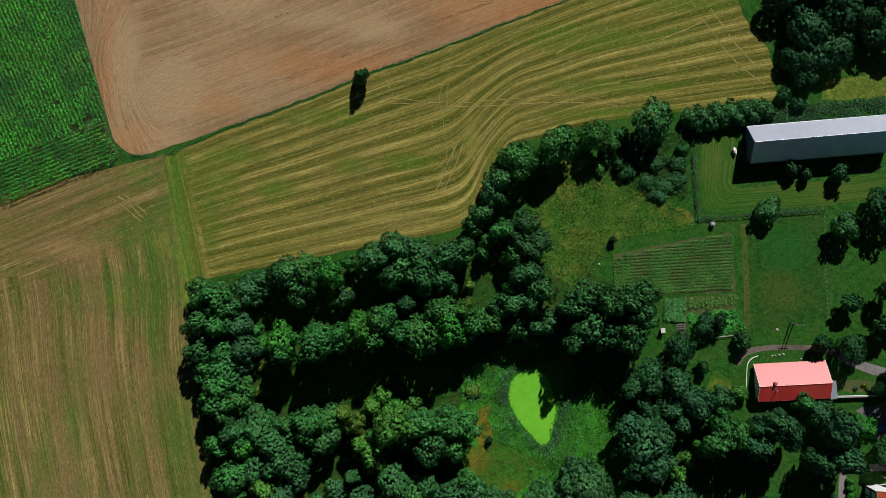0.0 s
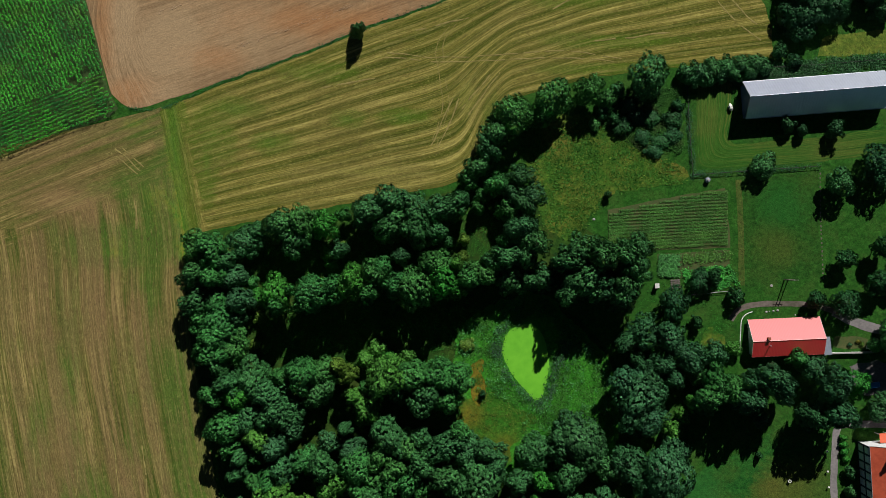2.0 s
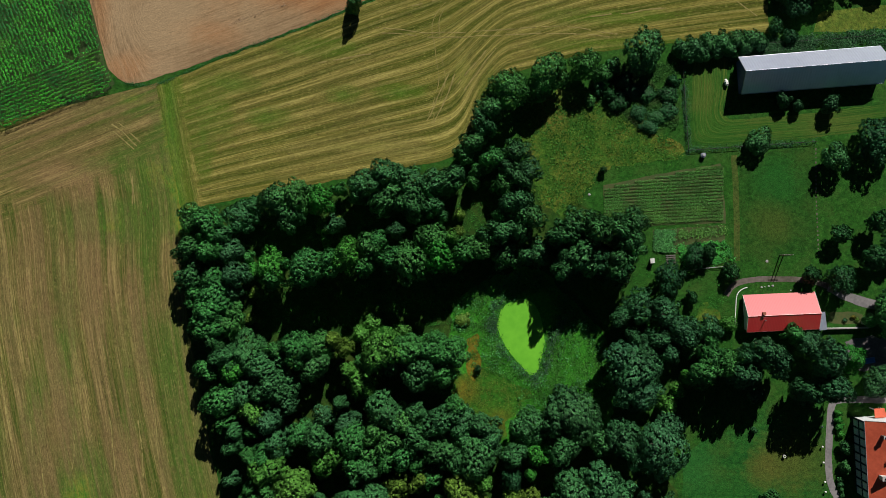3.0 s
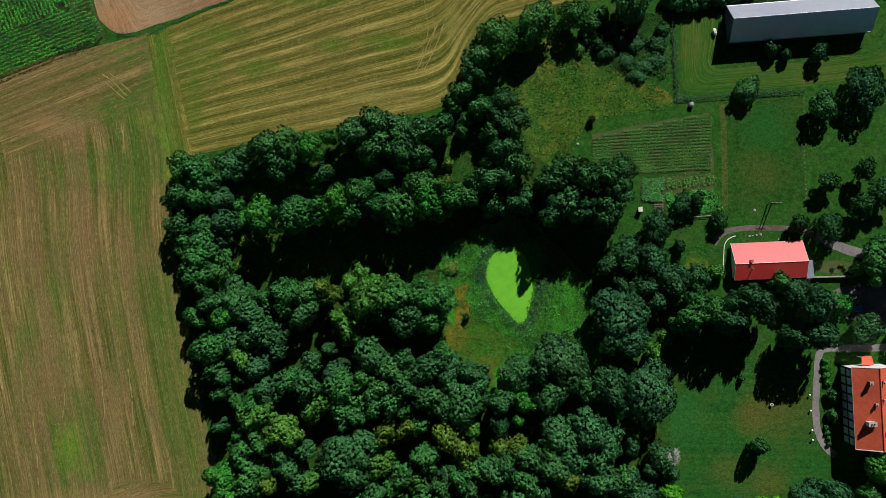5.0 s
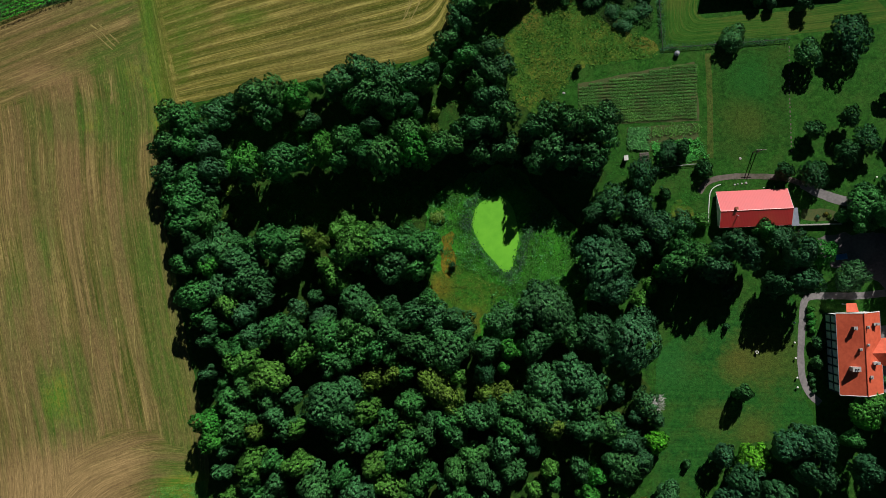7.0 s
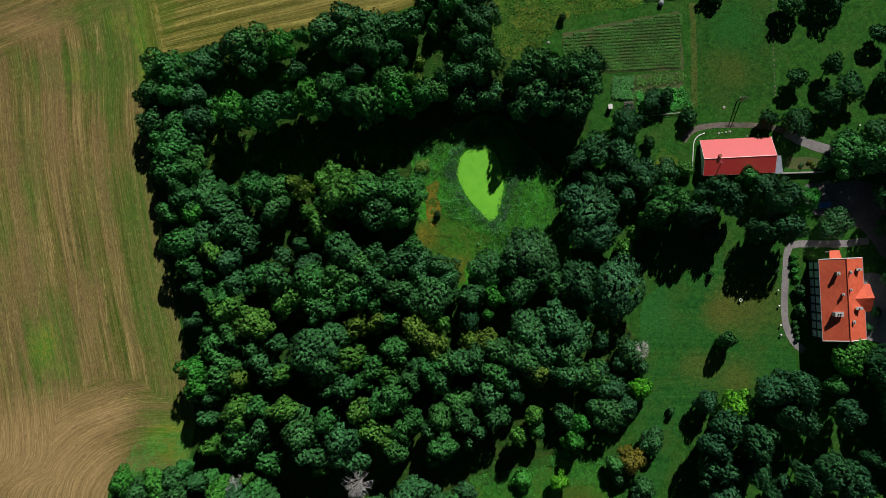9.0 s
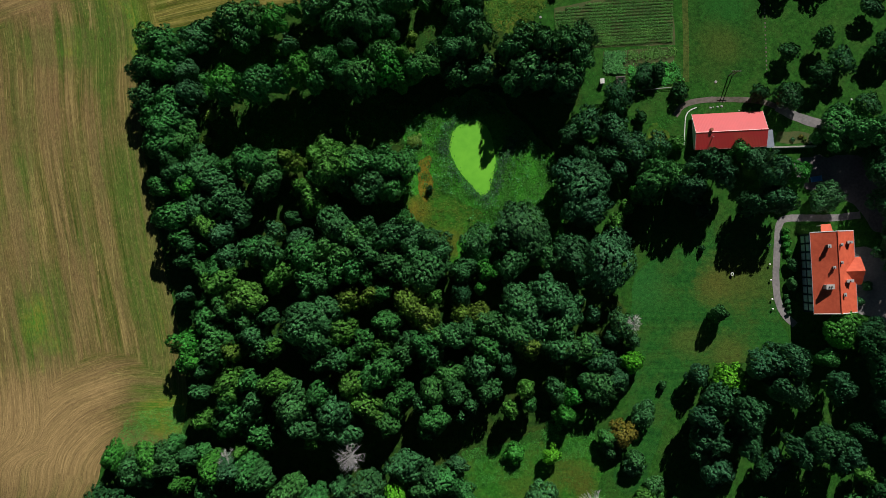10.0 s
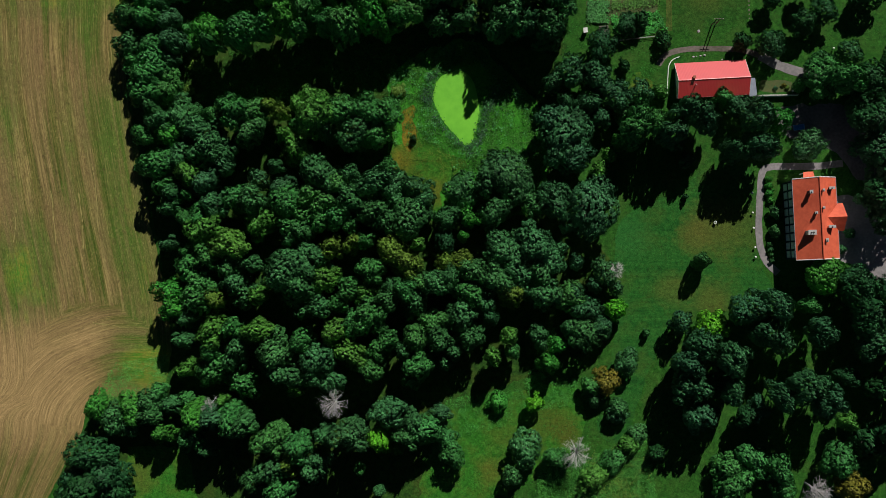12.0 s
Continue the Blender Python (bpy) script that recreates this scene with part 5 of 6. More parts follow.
WOOD_SCRUB = [
    (28.8, -72.4, 1.7, 6.0, 'b'), (27.2, -75.9, 2.1, 5.0, 'b'), (18.1, -83.6, 2.1, 3.4, 'b'), (40.4, -85.4, 2.2, 4.0, 's'), (36.0, -82.6, 1.7, 4.0, 's'), (42.3, -90.8, 1.9, 4.0, 'y'), (9.8, -93.0, 2.5, 7.0, 'g'), (8.6, -90.0, 2.1, 6.0, 'g'), (39.6, -94.2, 2.5, 4.0, 'g'),
    (36.0, -97.4, 2.7, 4.0, 'y'), (44.3, -89.0, 1.9, 3.0, 'd'),
]
DEAD_TREES = [
    (-11.7, -83.2, 2.8, 14, 'x'), (32.5, -91.7, 2.9, 9, 'x'), (75.5, -97.5, 2.7, 9, 'x'), (39.4, -58.6, 1.7, 7, 'x'),
    (-34.9, -84.7, 1.8, 11, 'x'),
]
GROVE_SOUTHEAST = [
    (51.5, -67.9, 2.5, 8, 'm'), (56.9, -68.4, 3.3, 9, 'l'), (62.9, -65.2, 4.0, 13.6, 'm'), (67.2, -64.1, 3.5, 15.5, 'm'),
    (54.9, -71.6, 3.3, 14.4, 'm'), (59.5, -74.2, 3.9, 15.9, 'm'), (52.1, -74.9, 2.9, 14.6, 'm'), (52.5, -79.6, 3.9, 12.5, 'm'),
    (54.8, -84.6, 3.5, 12.2, 'm'), (59.7, -79.6, 2.5, 15.9, 'm'), (66.1, -68.7, 3.9, 13.7, 'm'), (69.5, -71.3, 2.5, 10.6, 's'),
    (65.6, -83.3, 2.5, 8, 'm'), (71.8, -78.2, 3.7, 18.4, 'm'), (76.5, -81.1, 3.3, 15.0, 'm'), (81.4, -85.0, 2.1, 8, 'y'),
    (68.5, -80.5, 2.9, 15.9, 'm'), (75.2, -69.1, 3.1, 13.8, 'm'),
]
GROVE_SOUTHEAST_FAR = [
    (83.9, -65.9, 4.1, 14, 'k'), (84.2, -71.1, 3.3, 13, 's'), (82.7, -62.0, 4.1, 13, 'k'), (89.0, -69.8, 4.6, 15, 'k'),
    (90.0, -77.6, 4.6, 15, 'k'), (89.4, -86.7, 4.7, 14, 'k'), (88.3, -62.9, 4.1, 14, 'k'), (86.0, -79.0, 2.7, 12, 'k'),
    (77.2, -58.9, 4.3, 9, 'b'), (82.3, -60.0, 3.7, 9, 'k'), (60.5, -94.1, 3.3, 7, 'g'), (64.6, -92.5, 3.5, 8, 'g'),
    (61.1, -97.2, 3.7, 8, 'g'), (69.4, -94.5, 3.1, 8, 'g'), (80.4, -91.9, 3.7, 8, 'g'), (82.4, -97.3, 3.1, 8, 'n'),
    (70.4, -98.0, 2.9, 7, 'g'), (74.7, -64.3, 2.1, 7, 'g'), (63.1, -84.9, 2.1, 8, 'k'), (84.9, -88.4, 3.5, 9, 'k'),
    (47.7, -92.3, 1.7, 5, 'k'), (80.9, -77.1, 2.3, 9, 'k'), (57.8, -78.8, 2.5, 9, 'k'),
]
BARN_TREES = [
    (67.6, -16.2, 2.8, 6.5, 'k'), (62.6, -15.6, 1.9, 4.6, 'k'), (66.6, 6.1, 2.6, 6, 'd'),
    (73.8, 9.1, 4.2, 7, 'k'), (53.0, 9.2, 2.5, 4, 'd'), (57.5, 16.9, 1.5, 3.5, 's'), (66.0, 15.9, 1.7, 4.5, 's'),
    (60.2, 15.9, 1.1, 3, 's'),
]
# all of kind k: the darker leaf colour stands in for the crowns' shaded sides
ORCHARD = [
    (73.7, -5.6, 2.1, 6.5, 'k'), (67.7, -8.0, 2.0, 5, 'k'), (76.9, -9.9, 2.8, 6, 'k'), (73.4, -12.3, 2.4, 6, 'k'),
    (81.7, -18.1, 2.7, 6, 'k'), (76.2, -19.6, 2.1, 5, 'k'), (82.9, 0.2, 2.1, 5, 'k'),
    (83.2, -8.2, 1.5, 5, 'k'), (85.7, -6.4, 3.1, 7, 'k'),
]
EAST_TREES = [
    (76.5, -22.7, 4.1, 9, 'g'), (80.4, -23.0, 3.1, 11, 'g'), (73.2, -23.6, 1.4, 5, 'g'), (84.7, -23.0, 3.7, 9, 'k'),
    (83.5, -28.5, 2.9, 7, 'k'), (85.2, -30.2, 4.1, 11, 'k'), (85.8, -35.7, 3.7, 9, 'k'), (88.2, -39.3, 4.3, 11, 'k'),
    (86.1, -44.8, 3.3, 10, 'k'), (89.5, -47.3, 4.1, 10, 'k'), (89.1, -29.2, 4.1, 11, 'k'), (91.1, -37.2, 4.1, 11, 'k'),
    (89.7, -20.9, 4.1, 9, 'k'), (84.1, -24.9, 2.5, 7, 'k'),
]
YARD_TREES = [
    (30.8, -21.4, 3.3, 8.0, 'm'), (36.6, -16.3, 2.9, 6.0, 'k'), (35.5, -22.9, 3.1, 8.0, 'm'), (34.2, -25.6, 1.7, 5.0, 'b'), (38.6, -25.8, 3.3, 8.0, 'm'),
    (41.1, -19.8, 1.2, 3.0, 'k'), (48.3, -15.2, 1.8, 3.5, 'k'), (43.9, -25.3, 2.4, 6.5, 'm'), (47.6, -24.7, 1.5, 3.0, 'y'), (41.5, -12.2, 2.3, 4.0, 'k'),
    (43.8, -11.5, 1.8, 4.0, 'k'), (40.4, -29.4, 1.8, 6.0, 'g'), (43.4, -30.1, 2.6, 12.5, 'g'), (45.9, -31.3, 2.4, 12.5, 'g'), (29.9, -27.3, 1.9, 8.0, 'm'),
    (42.3, -33.0, 3.2, 13.5, 'g'),
]
YARD_TREES_SOUTH = [
    (52.8, -29.7, 3.1, 13.5, 'm'), (50.2, -30.0, 2.1, 12.5, 'm'), (55.0, -31.2, 2.6, 13.5, 'm'), (49.1, -33.7, 3.0, 13.5, 'm'), (59.1, -26.4, 2.0, 6.0, 'g'),
    (61.7, -28.0, 2.6, 7.0, 'm'), (64.4, -30.6, 3.3, 13.5, 'm'), (69.1, -30.7, 2.6, 8.0, 'b'), (64.5, -35.6, 3.2, 13.5, 'm'), (60.2, -36.4, 2.4, 12.5, 'm'),
    (74.6, -34.8, 3.0, 6.0, 's'), (52.6, -37.6, 1.5, 4.0, 's'), (21.6, -13.1, 3.5, 13, 'k'), (26.2, -15.2, 3.1, 12, 'k'), (34.3, -27.7, 2.5, 8, 'm'),
    (32.0, -30.3, 2.3, 8, 'm'), (36.5, -30.2, 2.1, 7, 'm'), (27.6, -23.6, 2.1, 8, 'm'), (40.3, -34.8, 1.7, 6, 'b'),
]
LAWN_TREES = [
    (55.4, -56.5, 1.7, 8, 'd'), (45.7, -70.1, 0.8, 2.5, 'd'), (52.7, -44.5, 0.6, 2.4, 'd'),
]
GROVE_EDGE = [
    (59.7, 34.7, 2.7, 4, 'k'), (58.1, 37.5, 2.7, 4.5, 'k'), (56.2, 30.9, 1.4, 2.6, 'k'), (58.9, 29.1, 1.3, 2.2, 'k'),
]
FIELD_TREE = [
    (-22.9, 34.5, 1.5, 6.8, 'd'),
]
UNDERSTOREY = []
for rows, where, group in ((WOOD_CENTRE_EAST_A, "in the wood below the pond", "trees of the wood"),
                           (WOOD_CENTRE_EAST_B, "in the wood below the pond", "trees of the wood"),
                           (WOOD_TIP_A, "at the wood's field corner", "trees of the wood"),
                           (WOOD_TIP_B, "at the wood's field corner", "trees of the wood"),
                           (WOOD_CENTRE_A, "in the wood", "trees of the wood"),
                           (WOOD_CENTRE_B, "in the wood", "trees of the wood"),
                           (WOOD_POND_NORTH, "above the pond", "trees of the wood"),
                           (WOOD_SOUTH_A, "in the wood", "trees of the wood"),
                           (WOOD_SOUTH_B, "in the wood", "trees of the wood"),
                           (WOOD_MIDDLE_ROW_A, "in the wood", "trees of the wood"),
                           (WOOD_MIDDLE_ROW_B, "in the wood", "trees of the wood"),
                           (WOOD_SOUTH_WEST, "in the wood", "trees of the wood"),
                           (WOOD_NORTH_SECOND, "in the wood", "trees of the wood"),
                           (WOOD_CENTRE_WEST_A, "in the wood", "trees of the wood"),
                           (WOOD_CENTRE_WEST_B, "in the wood", "trees of the wood"),
                           (WOOD_SOUTH_END_A, "in the wood", "trees of the wood"),
                           (WOOD_SOUTH_END_B, "in the wood", "trees of the wood"),
                           (WOOD_WEST_EDGE, "at the wood's field edge", "trees of the wood"),
                           (WOOD_NORTH_ROW_A, "at the wood's field edge", "trees of the wood"),
                           (WOOD_NORTH_ROW_B, "at the wood's field edge", "trees of the wood"),
                           (WOOD_GAPS, "in a gap of the wood", "trees of the wood"),
                           (WOOD_CLEARING, "beside the clearing", "trees by the clearing"),
                           (WOOD_SOUTH_EAST_A, "in the wood beside the lawn", "trees of the wood"),
                           (WOOD_SOUTH_EAST_B, "in the wood beside the lawn", "trees of the wood"),
                           (WOOD_POND_EAST, "beside the pond bank", "trees of the wood"), (WOOD_LAWN_EDGE, "in the wood beside the lawn", "trees of the wood"), (WOOD_SCRUB, "beside the clearing", "trees by the clearing"),
                           (GROVE_NORTHEAST, "beside the stubble field", "trees of the north grove"),
                           (HEDGE_BUSHES, "in the field hedge", "bushes of the hedge"),
                           (HEDGE_TREES, "along the field edge", "trees of the hedge"),
                           (THICKET, "in the meadow thicket", "bushes of the thicket"),
                           (COPSE, "in a small copse", "trees of the copse"),
                           (GROVE_SOUTHEAST, "below the lawn", "trees of the lower grove"),
                           (GROVE_SOUTHEAST_FAR, "below the house", "trees of the lower grove"),
                           (BARN_TREES, "on the grass by the barns", "trees by the barns"),
                           (ORCHARD, "in the orchard grass", "trees of the orchard"),
                           (EAST_TREES, "beside the shaded yard", "trees of the yard"),
                           (YARD_TREES_SOUTH, "round the red barn", "trees of the yard"),
                           (YARD_TREES, "round the red barn", "trees of the yard"),
                           (GROVE_EDGE, "beside the stubble field", "trees of the north grove"),
                           (LAWN_TREES, "alone on the lawn", "trees of the lawn"),
                           (FIELD_TREE, "alone on the field boundary", "")):
    for x, y, r, h, kind in rows:
        if group == "trees of the wood":
            h *= tree_rng.uniform(0.84, 1.14)
            if r < 2.05:
                UNDERSTOREY.append((x, y, r, h, kind))
                continue
            r *= 1.05
        if group in ("trees of the lower grove",):
            r *= 0.9
        plant(x, y, r, h, kind, where, group, {"trees of the orchard": 0.3, "trees of the lawn": -0.2}.get(group, -0.25 if not group else 0.18))


def understorey(rows):
    """The slender trees that stand between the large ones of the wood, joined into one mesh."""
    rng = np.random.default_rng(17)
    kinds = sorted({row[4] for row in rows})
    co, slot = [], []
    for x, y, r, h, kind in rows:
        me = CROWNS_SMALL[rng.integers(len(CROWNS_SMALL))]
        v = np.empty(len(me.vertices) * 3)
        me.vertices.foreach_get("co", v)
        v = v.reshape(-1, 3)
        a = rng.uniform(0, 2 * math.pi)
        turned = np.stack([v[:, 0] * math.cos(a) - v[:, 1] * math.sin(a), v[:, 0] * math.sin(a) + v[:, 1] * math.cos(a), v[:, 2]], 1)
        co.append(turned * (r, r, h * 0.82) + (x, y, h * 0.18))
        slot.append(np.full(len(me.polygons), kinds.index(kind), dtype=np.int32))
    co, slot = np.concatenate(co), np.concatenate(slot)
    me = bpy.data.meshes.new("understorey")
    me.vertices.add(len(co))
    me.vertices.foreach_set("co", co.reshape(-1))
    me.loops.add(len(co))
    me.loops.foreach_set("vertex_index", np.arange(len(co), dtype=np.int32))
    me.polygons.add(len(slot))
    me.polygons.foreach_set("loop_start", np.arange(0, len(co), 3, dtype=np.int32))
    me.polygons.foreach_set("material_index", slot)
    for kind in kinds:
        me.materials.append(LEAVES[kind])
    me.update(calc_edges=True)
    me.validate()
    tagged(new("understorey", me), "slender green young trees between the large ones", "understorey", kind="stuff")


understorey(UNDERSTOREY)
for x, y, r, h, kind in DEAD_TREES:
    dead_tree(x, y, r, h, "among green trees")


# ---- field crops, weeds and undergrowth ----
def inside(x, y, poly):
    hit = False
    for i in range(len(poly)):
        (x0, y0), (x1, y1) = poly[i - 1], poly[i]
        if (y0 > y) != (y1 > y) and x < (x1 - x0) * (y - y0) / (y1 - y0) + x0:
            hit = not hit
    return hit


def stuff(name, pos, nrm, sizes, material, label, category, aspect=0.5, seed=1):
    me = leaf_mesh(name, np.array(pos), np.array(nrm), np.array(sizes), aspect, seed)
    me.materials.append(material)
    return tagged(new(name, me), label, category, kind="stuff")


def tufts(name, poly, count, size, height, material, label, category="grass", seed=1, density=None, spread=2.0):
    """Clumps of blades scattered over a piece of ground, thicker here and thinner there."""
    rng = np.random.default_rng(seed)
    xs, ys = [p[0] for p in poly], [p[1] for p in poly]
    pos, nrm, sizes = [], [], []
    for _ in range(count):
        x, y = rng.uniform(min(xs), max(xs)), rng.uniform(min(ys), max(ys))
        if not inside(x, y, poly) or rng.random() > 0.55 + 0.9 * noise.noise(Vector((x * 0.35, y * 0.35, seed))):
            continue
        if density and rng.random() > density(x, y):
            continue
        k = rng.uniform(0.6, 1.3)
        for _ in range(7):
            pos.append((x + rng.normal(0, spread * size), y + rng.normal(0, spread * size), height * k * rng.uniform(0.3, 1.0)))
            nrm.append((rng.normal(0, 0.4), rng.normal(0, 0.4), 1.0))
            sizes.append(size * rng.uniform(0.6, 1.2))
    return stuff(name, pos, nrm, sizes, material, label, category, 0.45, seed)


MAIZE_POLY = [(-80.6, 60), (-78.9, 52.4), (-77.1, 44.7), (-73.8, 32.6), (-71.6, 23.8), (-69.6, 19.9), (-71.4, 18.2), (-82.2, 14.4), (-93.2, 10.5), (-108, 5), (-108, 60)]
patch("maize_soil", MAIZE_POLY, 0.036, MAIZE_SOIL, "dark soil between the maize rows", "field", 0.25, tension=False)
MAIZE_HOLES = [(-75.5, 27.0, 0.9), (-78.2, 25.2, 0.8), (-72.6, 24.6, 0.7), (-70.9, 20.6, 0.6), (-82, 30, 0.5)]


def maize():
    """Maize in rows: the main rows, and the headland rows along the lower edge."""
    rng = np.random.default_rng(8)
    pos, nrm, sizes = [], [], []
    for deg, head in ((-66, False), (21.4, True)):
        c, s = math.cos(radians(deg)), math.sin(radians(deg))
        for row in range(-75, 76):
            for k in range(-230, 231):
                u, v = k * 0.24 + rng.uniform(-0.12, 0.12), row * 0.76 + rng.normal(0, 0.09)
                x, y = -85 + u * c - v * s, 30 + u * s + v * c
                edge = -along(x, y, -93.2, 10.5, 21.4)[1]
                if (edge > -7.5) != head or not inside(x, y, MAIZE_POLY) or rng.random() < 0.08:
                    continue
                if any((x - a) ** 2 + (y - b) ** 2 < r * r for a, b, r in MAIZE_HOLES):
                    continue
                h = 1.45 + 0.25 * noise.noise(Vector((x * 0.2, y * 0.2, 0)))
                for q in range(6):
                    du, dv = rng.uniform(-0.2, 0.2), rng.normal(0, 0.1)
                    pos.append((x + du * c - dv * s, y + du * s + dv * c, h * rng.uniform(0.7, 1.05) - abs(dv)))
                    nrm.append((-dv * s * 5 + rng.normal(0, 0.2), dv * c * 5 + rng.normal(0, 0.2), 1.0))
                    sizes.append(rng.uniform(0.14, 0.26))
    stuff("maize", pos, nrm, sizes, MAIZE_LEAF, "tall green maize standing in rows", "maize", 0.32, 8)


maize()

# the weedy strip between the tilled field and the stubble, and other overgrown edges
LINE = smooth_line([(-68, 20.1), (-61, 19.9), (-49.2, 25.1), (-36.1, 29.7), (-20.9, 35.7), (-5.8, 41.1), (15, 49), (50, 62)], 0.4)
rng = np.random.default_rng(3)
pos, nrm, sizes = [], [], []
for p in LINE:
    for _ in range(int(9 + 9 * noise.noise(Vector((p[0] * 0.4, p[1] * 0.4, 1))))):
        pos.append((p[0] + rng.normal(0, 0.16), p[1] + rng.normal(0, 0.2), rng.uniform(0.06, 0.45)))
        nrm.append((rng.normal(0, 0.4), rng.normal(0, 0.4), 1))
        sizes.append(rng.uniform(0.06, 0.17))
stuff("boundary_weeds", pos, nrm, sizes, LEAVES["k"], "dark green weeds along the field boundary", "weeds", 0.5, 3)
BANK_POLY = [(-3, -21), (3, -17), (12, -15), (19, -21), (25, -28), (27, -38), (24, -47), (12, -50), (0, -48), (-3, -40), (-4, -28)]
POND_POLY = [(4.6, -26), (5.4, -22.4), (8.2, -20.4), (11, -19.2), (14.8, -19.6), (15.6, -24.5), (14.2, -28.6), (13.5, -31.8), (12.7, -34.5), (11.2, -35.3), (9.2, -33.6), (6.2, -29.5)]


def off_pond(x, y):
    return 0.0 if inside(x, y, POND_POLY) or (x < 2.2 and y < -27 and wobble(x, y, 0.9) < 0.15) or (x < 9 and y < -35 and y < -33 - 0.45 * (x - 1)) else 1.0


def pond_ring(x, y):
    if inside(x, y, POND_POLY):
        return 0.0
    cx, cy = 9.6 + (x - 9.6) * 0.72, -27 + (y + 27) * 0.84
    return 1.0 if inside(cx, cy, POND_POLY) and (y < -24 or x < 6) else 0.0


tufts("bank_weeds", BANK_POLY, 9000, 0.18, 0.32, WEED_LEAF, "tall lush weeds round the pond", "weeds", 4, off_pond)
tufts("bank_scrub", BANK_POLY, 1100, 0.2, 1.1, LEAVES["g"], "taller green herbs on the pond bank", "herbs", 24, off_pond, 1.6)
tufts("pond_reeds", BANK_POLY, 14000, 0.14, 0.7, REED_LEAF, "grey-green reeds fringing the pond", "reeds", 5, pond_ring)
tufts("dry_grass", [(-1.2, -36), (2.6, -33.6), (7, -35.8), (11, -38.2), (9.6, -40.8), (7.2, -43.4), (6.4, -46.6), (3, -44), (-1, -42.6)], 800, 0.13, 0.3, DRY_LEAF, "dry yellow grass by the wood", "grass", 6)
tufts("meadow_weeds", [(9, 15), (22, 18.6), (31.5, 11.5), (38.6, 9), (39, 6.6), (25, 4), (18, -5), (12, -2)], 2200, 0.26, 0.16, MEADOW_LEAF, "green weeds in the uncut meadow", "weeds", 7)
tufts("meadow_straw", [(9, 15), (22, 18.6), (31.5, 11.5), (38.6, 9), (39, 6.6), (25, 4), (18, -5), (12, -2)], 3600, 0.19, 0.14, DRY_LEAF, "dry grass heads in the meadow", "grass", 9, lambda x, y: 0.15 + math.exp(-((x - 16) / 4) ** 2 - ((y - 13) / 4) ** 2) + math.exp(-((x - 36) / 3) ** 2 - ((y - 9.5) / 2.5) ** 2) + 0.8 * math.exp(-((x - 20) / 3) ** 2 - ((y - 2) / 4) ** 2))
tufts("thicket_weeds", [(22, 22), (30, 24), (38, 24), (38.4, 12), (31, 12), (24, 17)], 5000, 0.16, 0.6, THICKET_LEAF, "rank weeds in the thicket", "weeds", 10)
tufts("wood_undergrowth", [(-50, -8), (-20, -4), (-2, 4), (8, 0), (-2, -20), (-2, -44), (-20, -30), (-48, -28)], 9000, 0.15, 0.4, WEED_LEAF, "green undergrowth on the wood floor", "undergrowth", 11)
tufts("glade_weeds", [(4, -84), (36, -76), (40, -92), (24, -104), (2, -106)], 3000, 0.09, 0.15, WEED_LEAF, "weeds at the edge of the clearing", "weeds", 12)
SCRUB_POLY = [(26.5, -93), (34.5, -91), (37, -93), (45.8, -89.4), (48, -101), (44, -108), (24, -108), (25.5, -101)]
tufts("glade_scrub", SCRUB_POLY, 7000, 0.11, 1.3, LEAVES["b"], "bright green scrub below the clearing", "scrub", 13)
tufts("glade_bramble", SCRUB_POLY, 5000, 0.11, 1.5, LEAVES["o"], "yellow-green brambles below the clearing", "scrub", 27, lambda x, y: math.exp(-((x - 40) / 6) ** 2 - ((y + 98) / 5) ** 2))
tufts("clearing_herbs", [(5, -84), (20, -81.5), (33, -79), (33.5, -84), (22, -85.5), (20, -88), (12, -90), (5, -95)], 5500, 0.09, 0.45, LEAVES["b"], "tall green herbs at the wood's edge", "herbs", 28)
tufts("wood_gap_herbs", [(26.5, -70), (29, -69.5), (29, -75), (25.5, -81.5), (22, -82), (25, -77)], 900, 0.15, 0.9, LEAVES["b"], "bright green herbs in a gap of the wood", "herbs", 29)
tufts("yard_weeds", [(28, -10), (46, -10), (50, -30), (40, -40), (28, -34)], 1500, 0.12, 0.2, WEED_LEAF, "weeds between the yard trees", "weeds", 14)
tufts("barn_weeds", [(46, 27.4), (56, 28.6), (78, 30.4), (78, 26.8), (60, 25.4), (48, 24.8)], 5000, 0.18, 0.6, LEAVES["k"], "dark rank weeds behind the metal barn", "weeds", 16)
tufts("field_corner_grass", [(-56, -78), (-45.5, -76), (-45.5, -84), (-60, -85.5)], 4500, 0.1, 0.1, LEAVES["y"], "green grass at the field corner", "grass", 15)


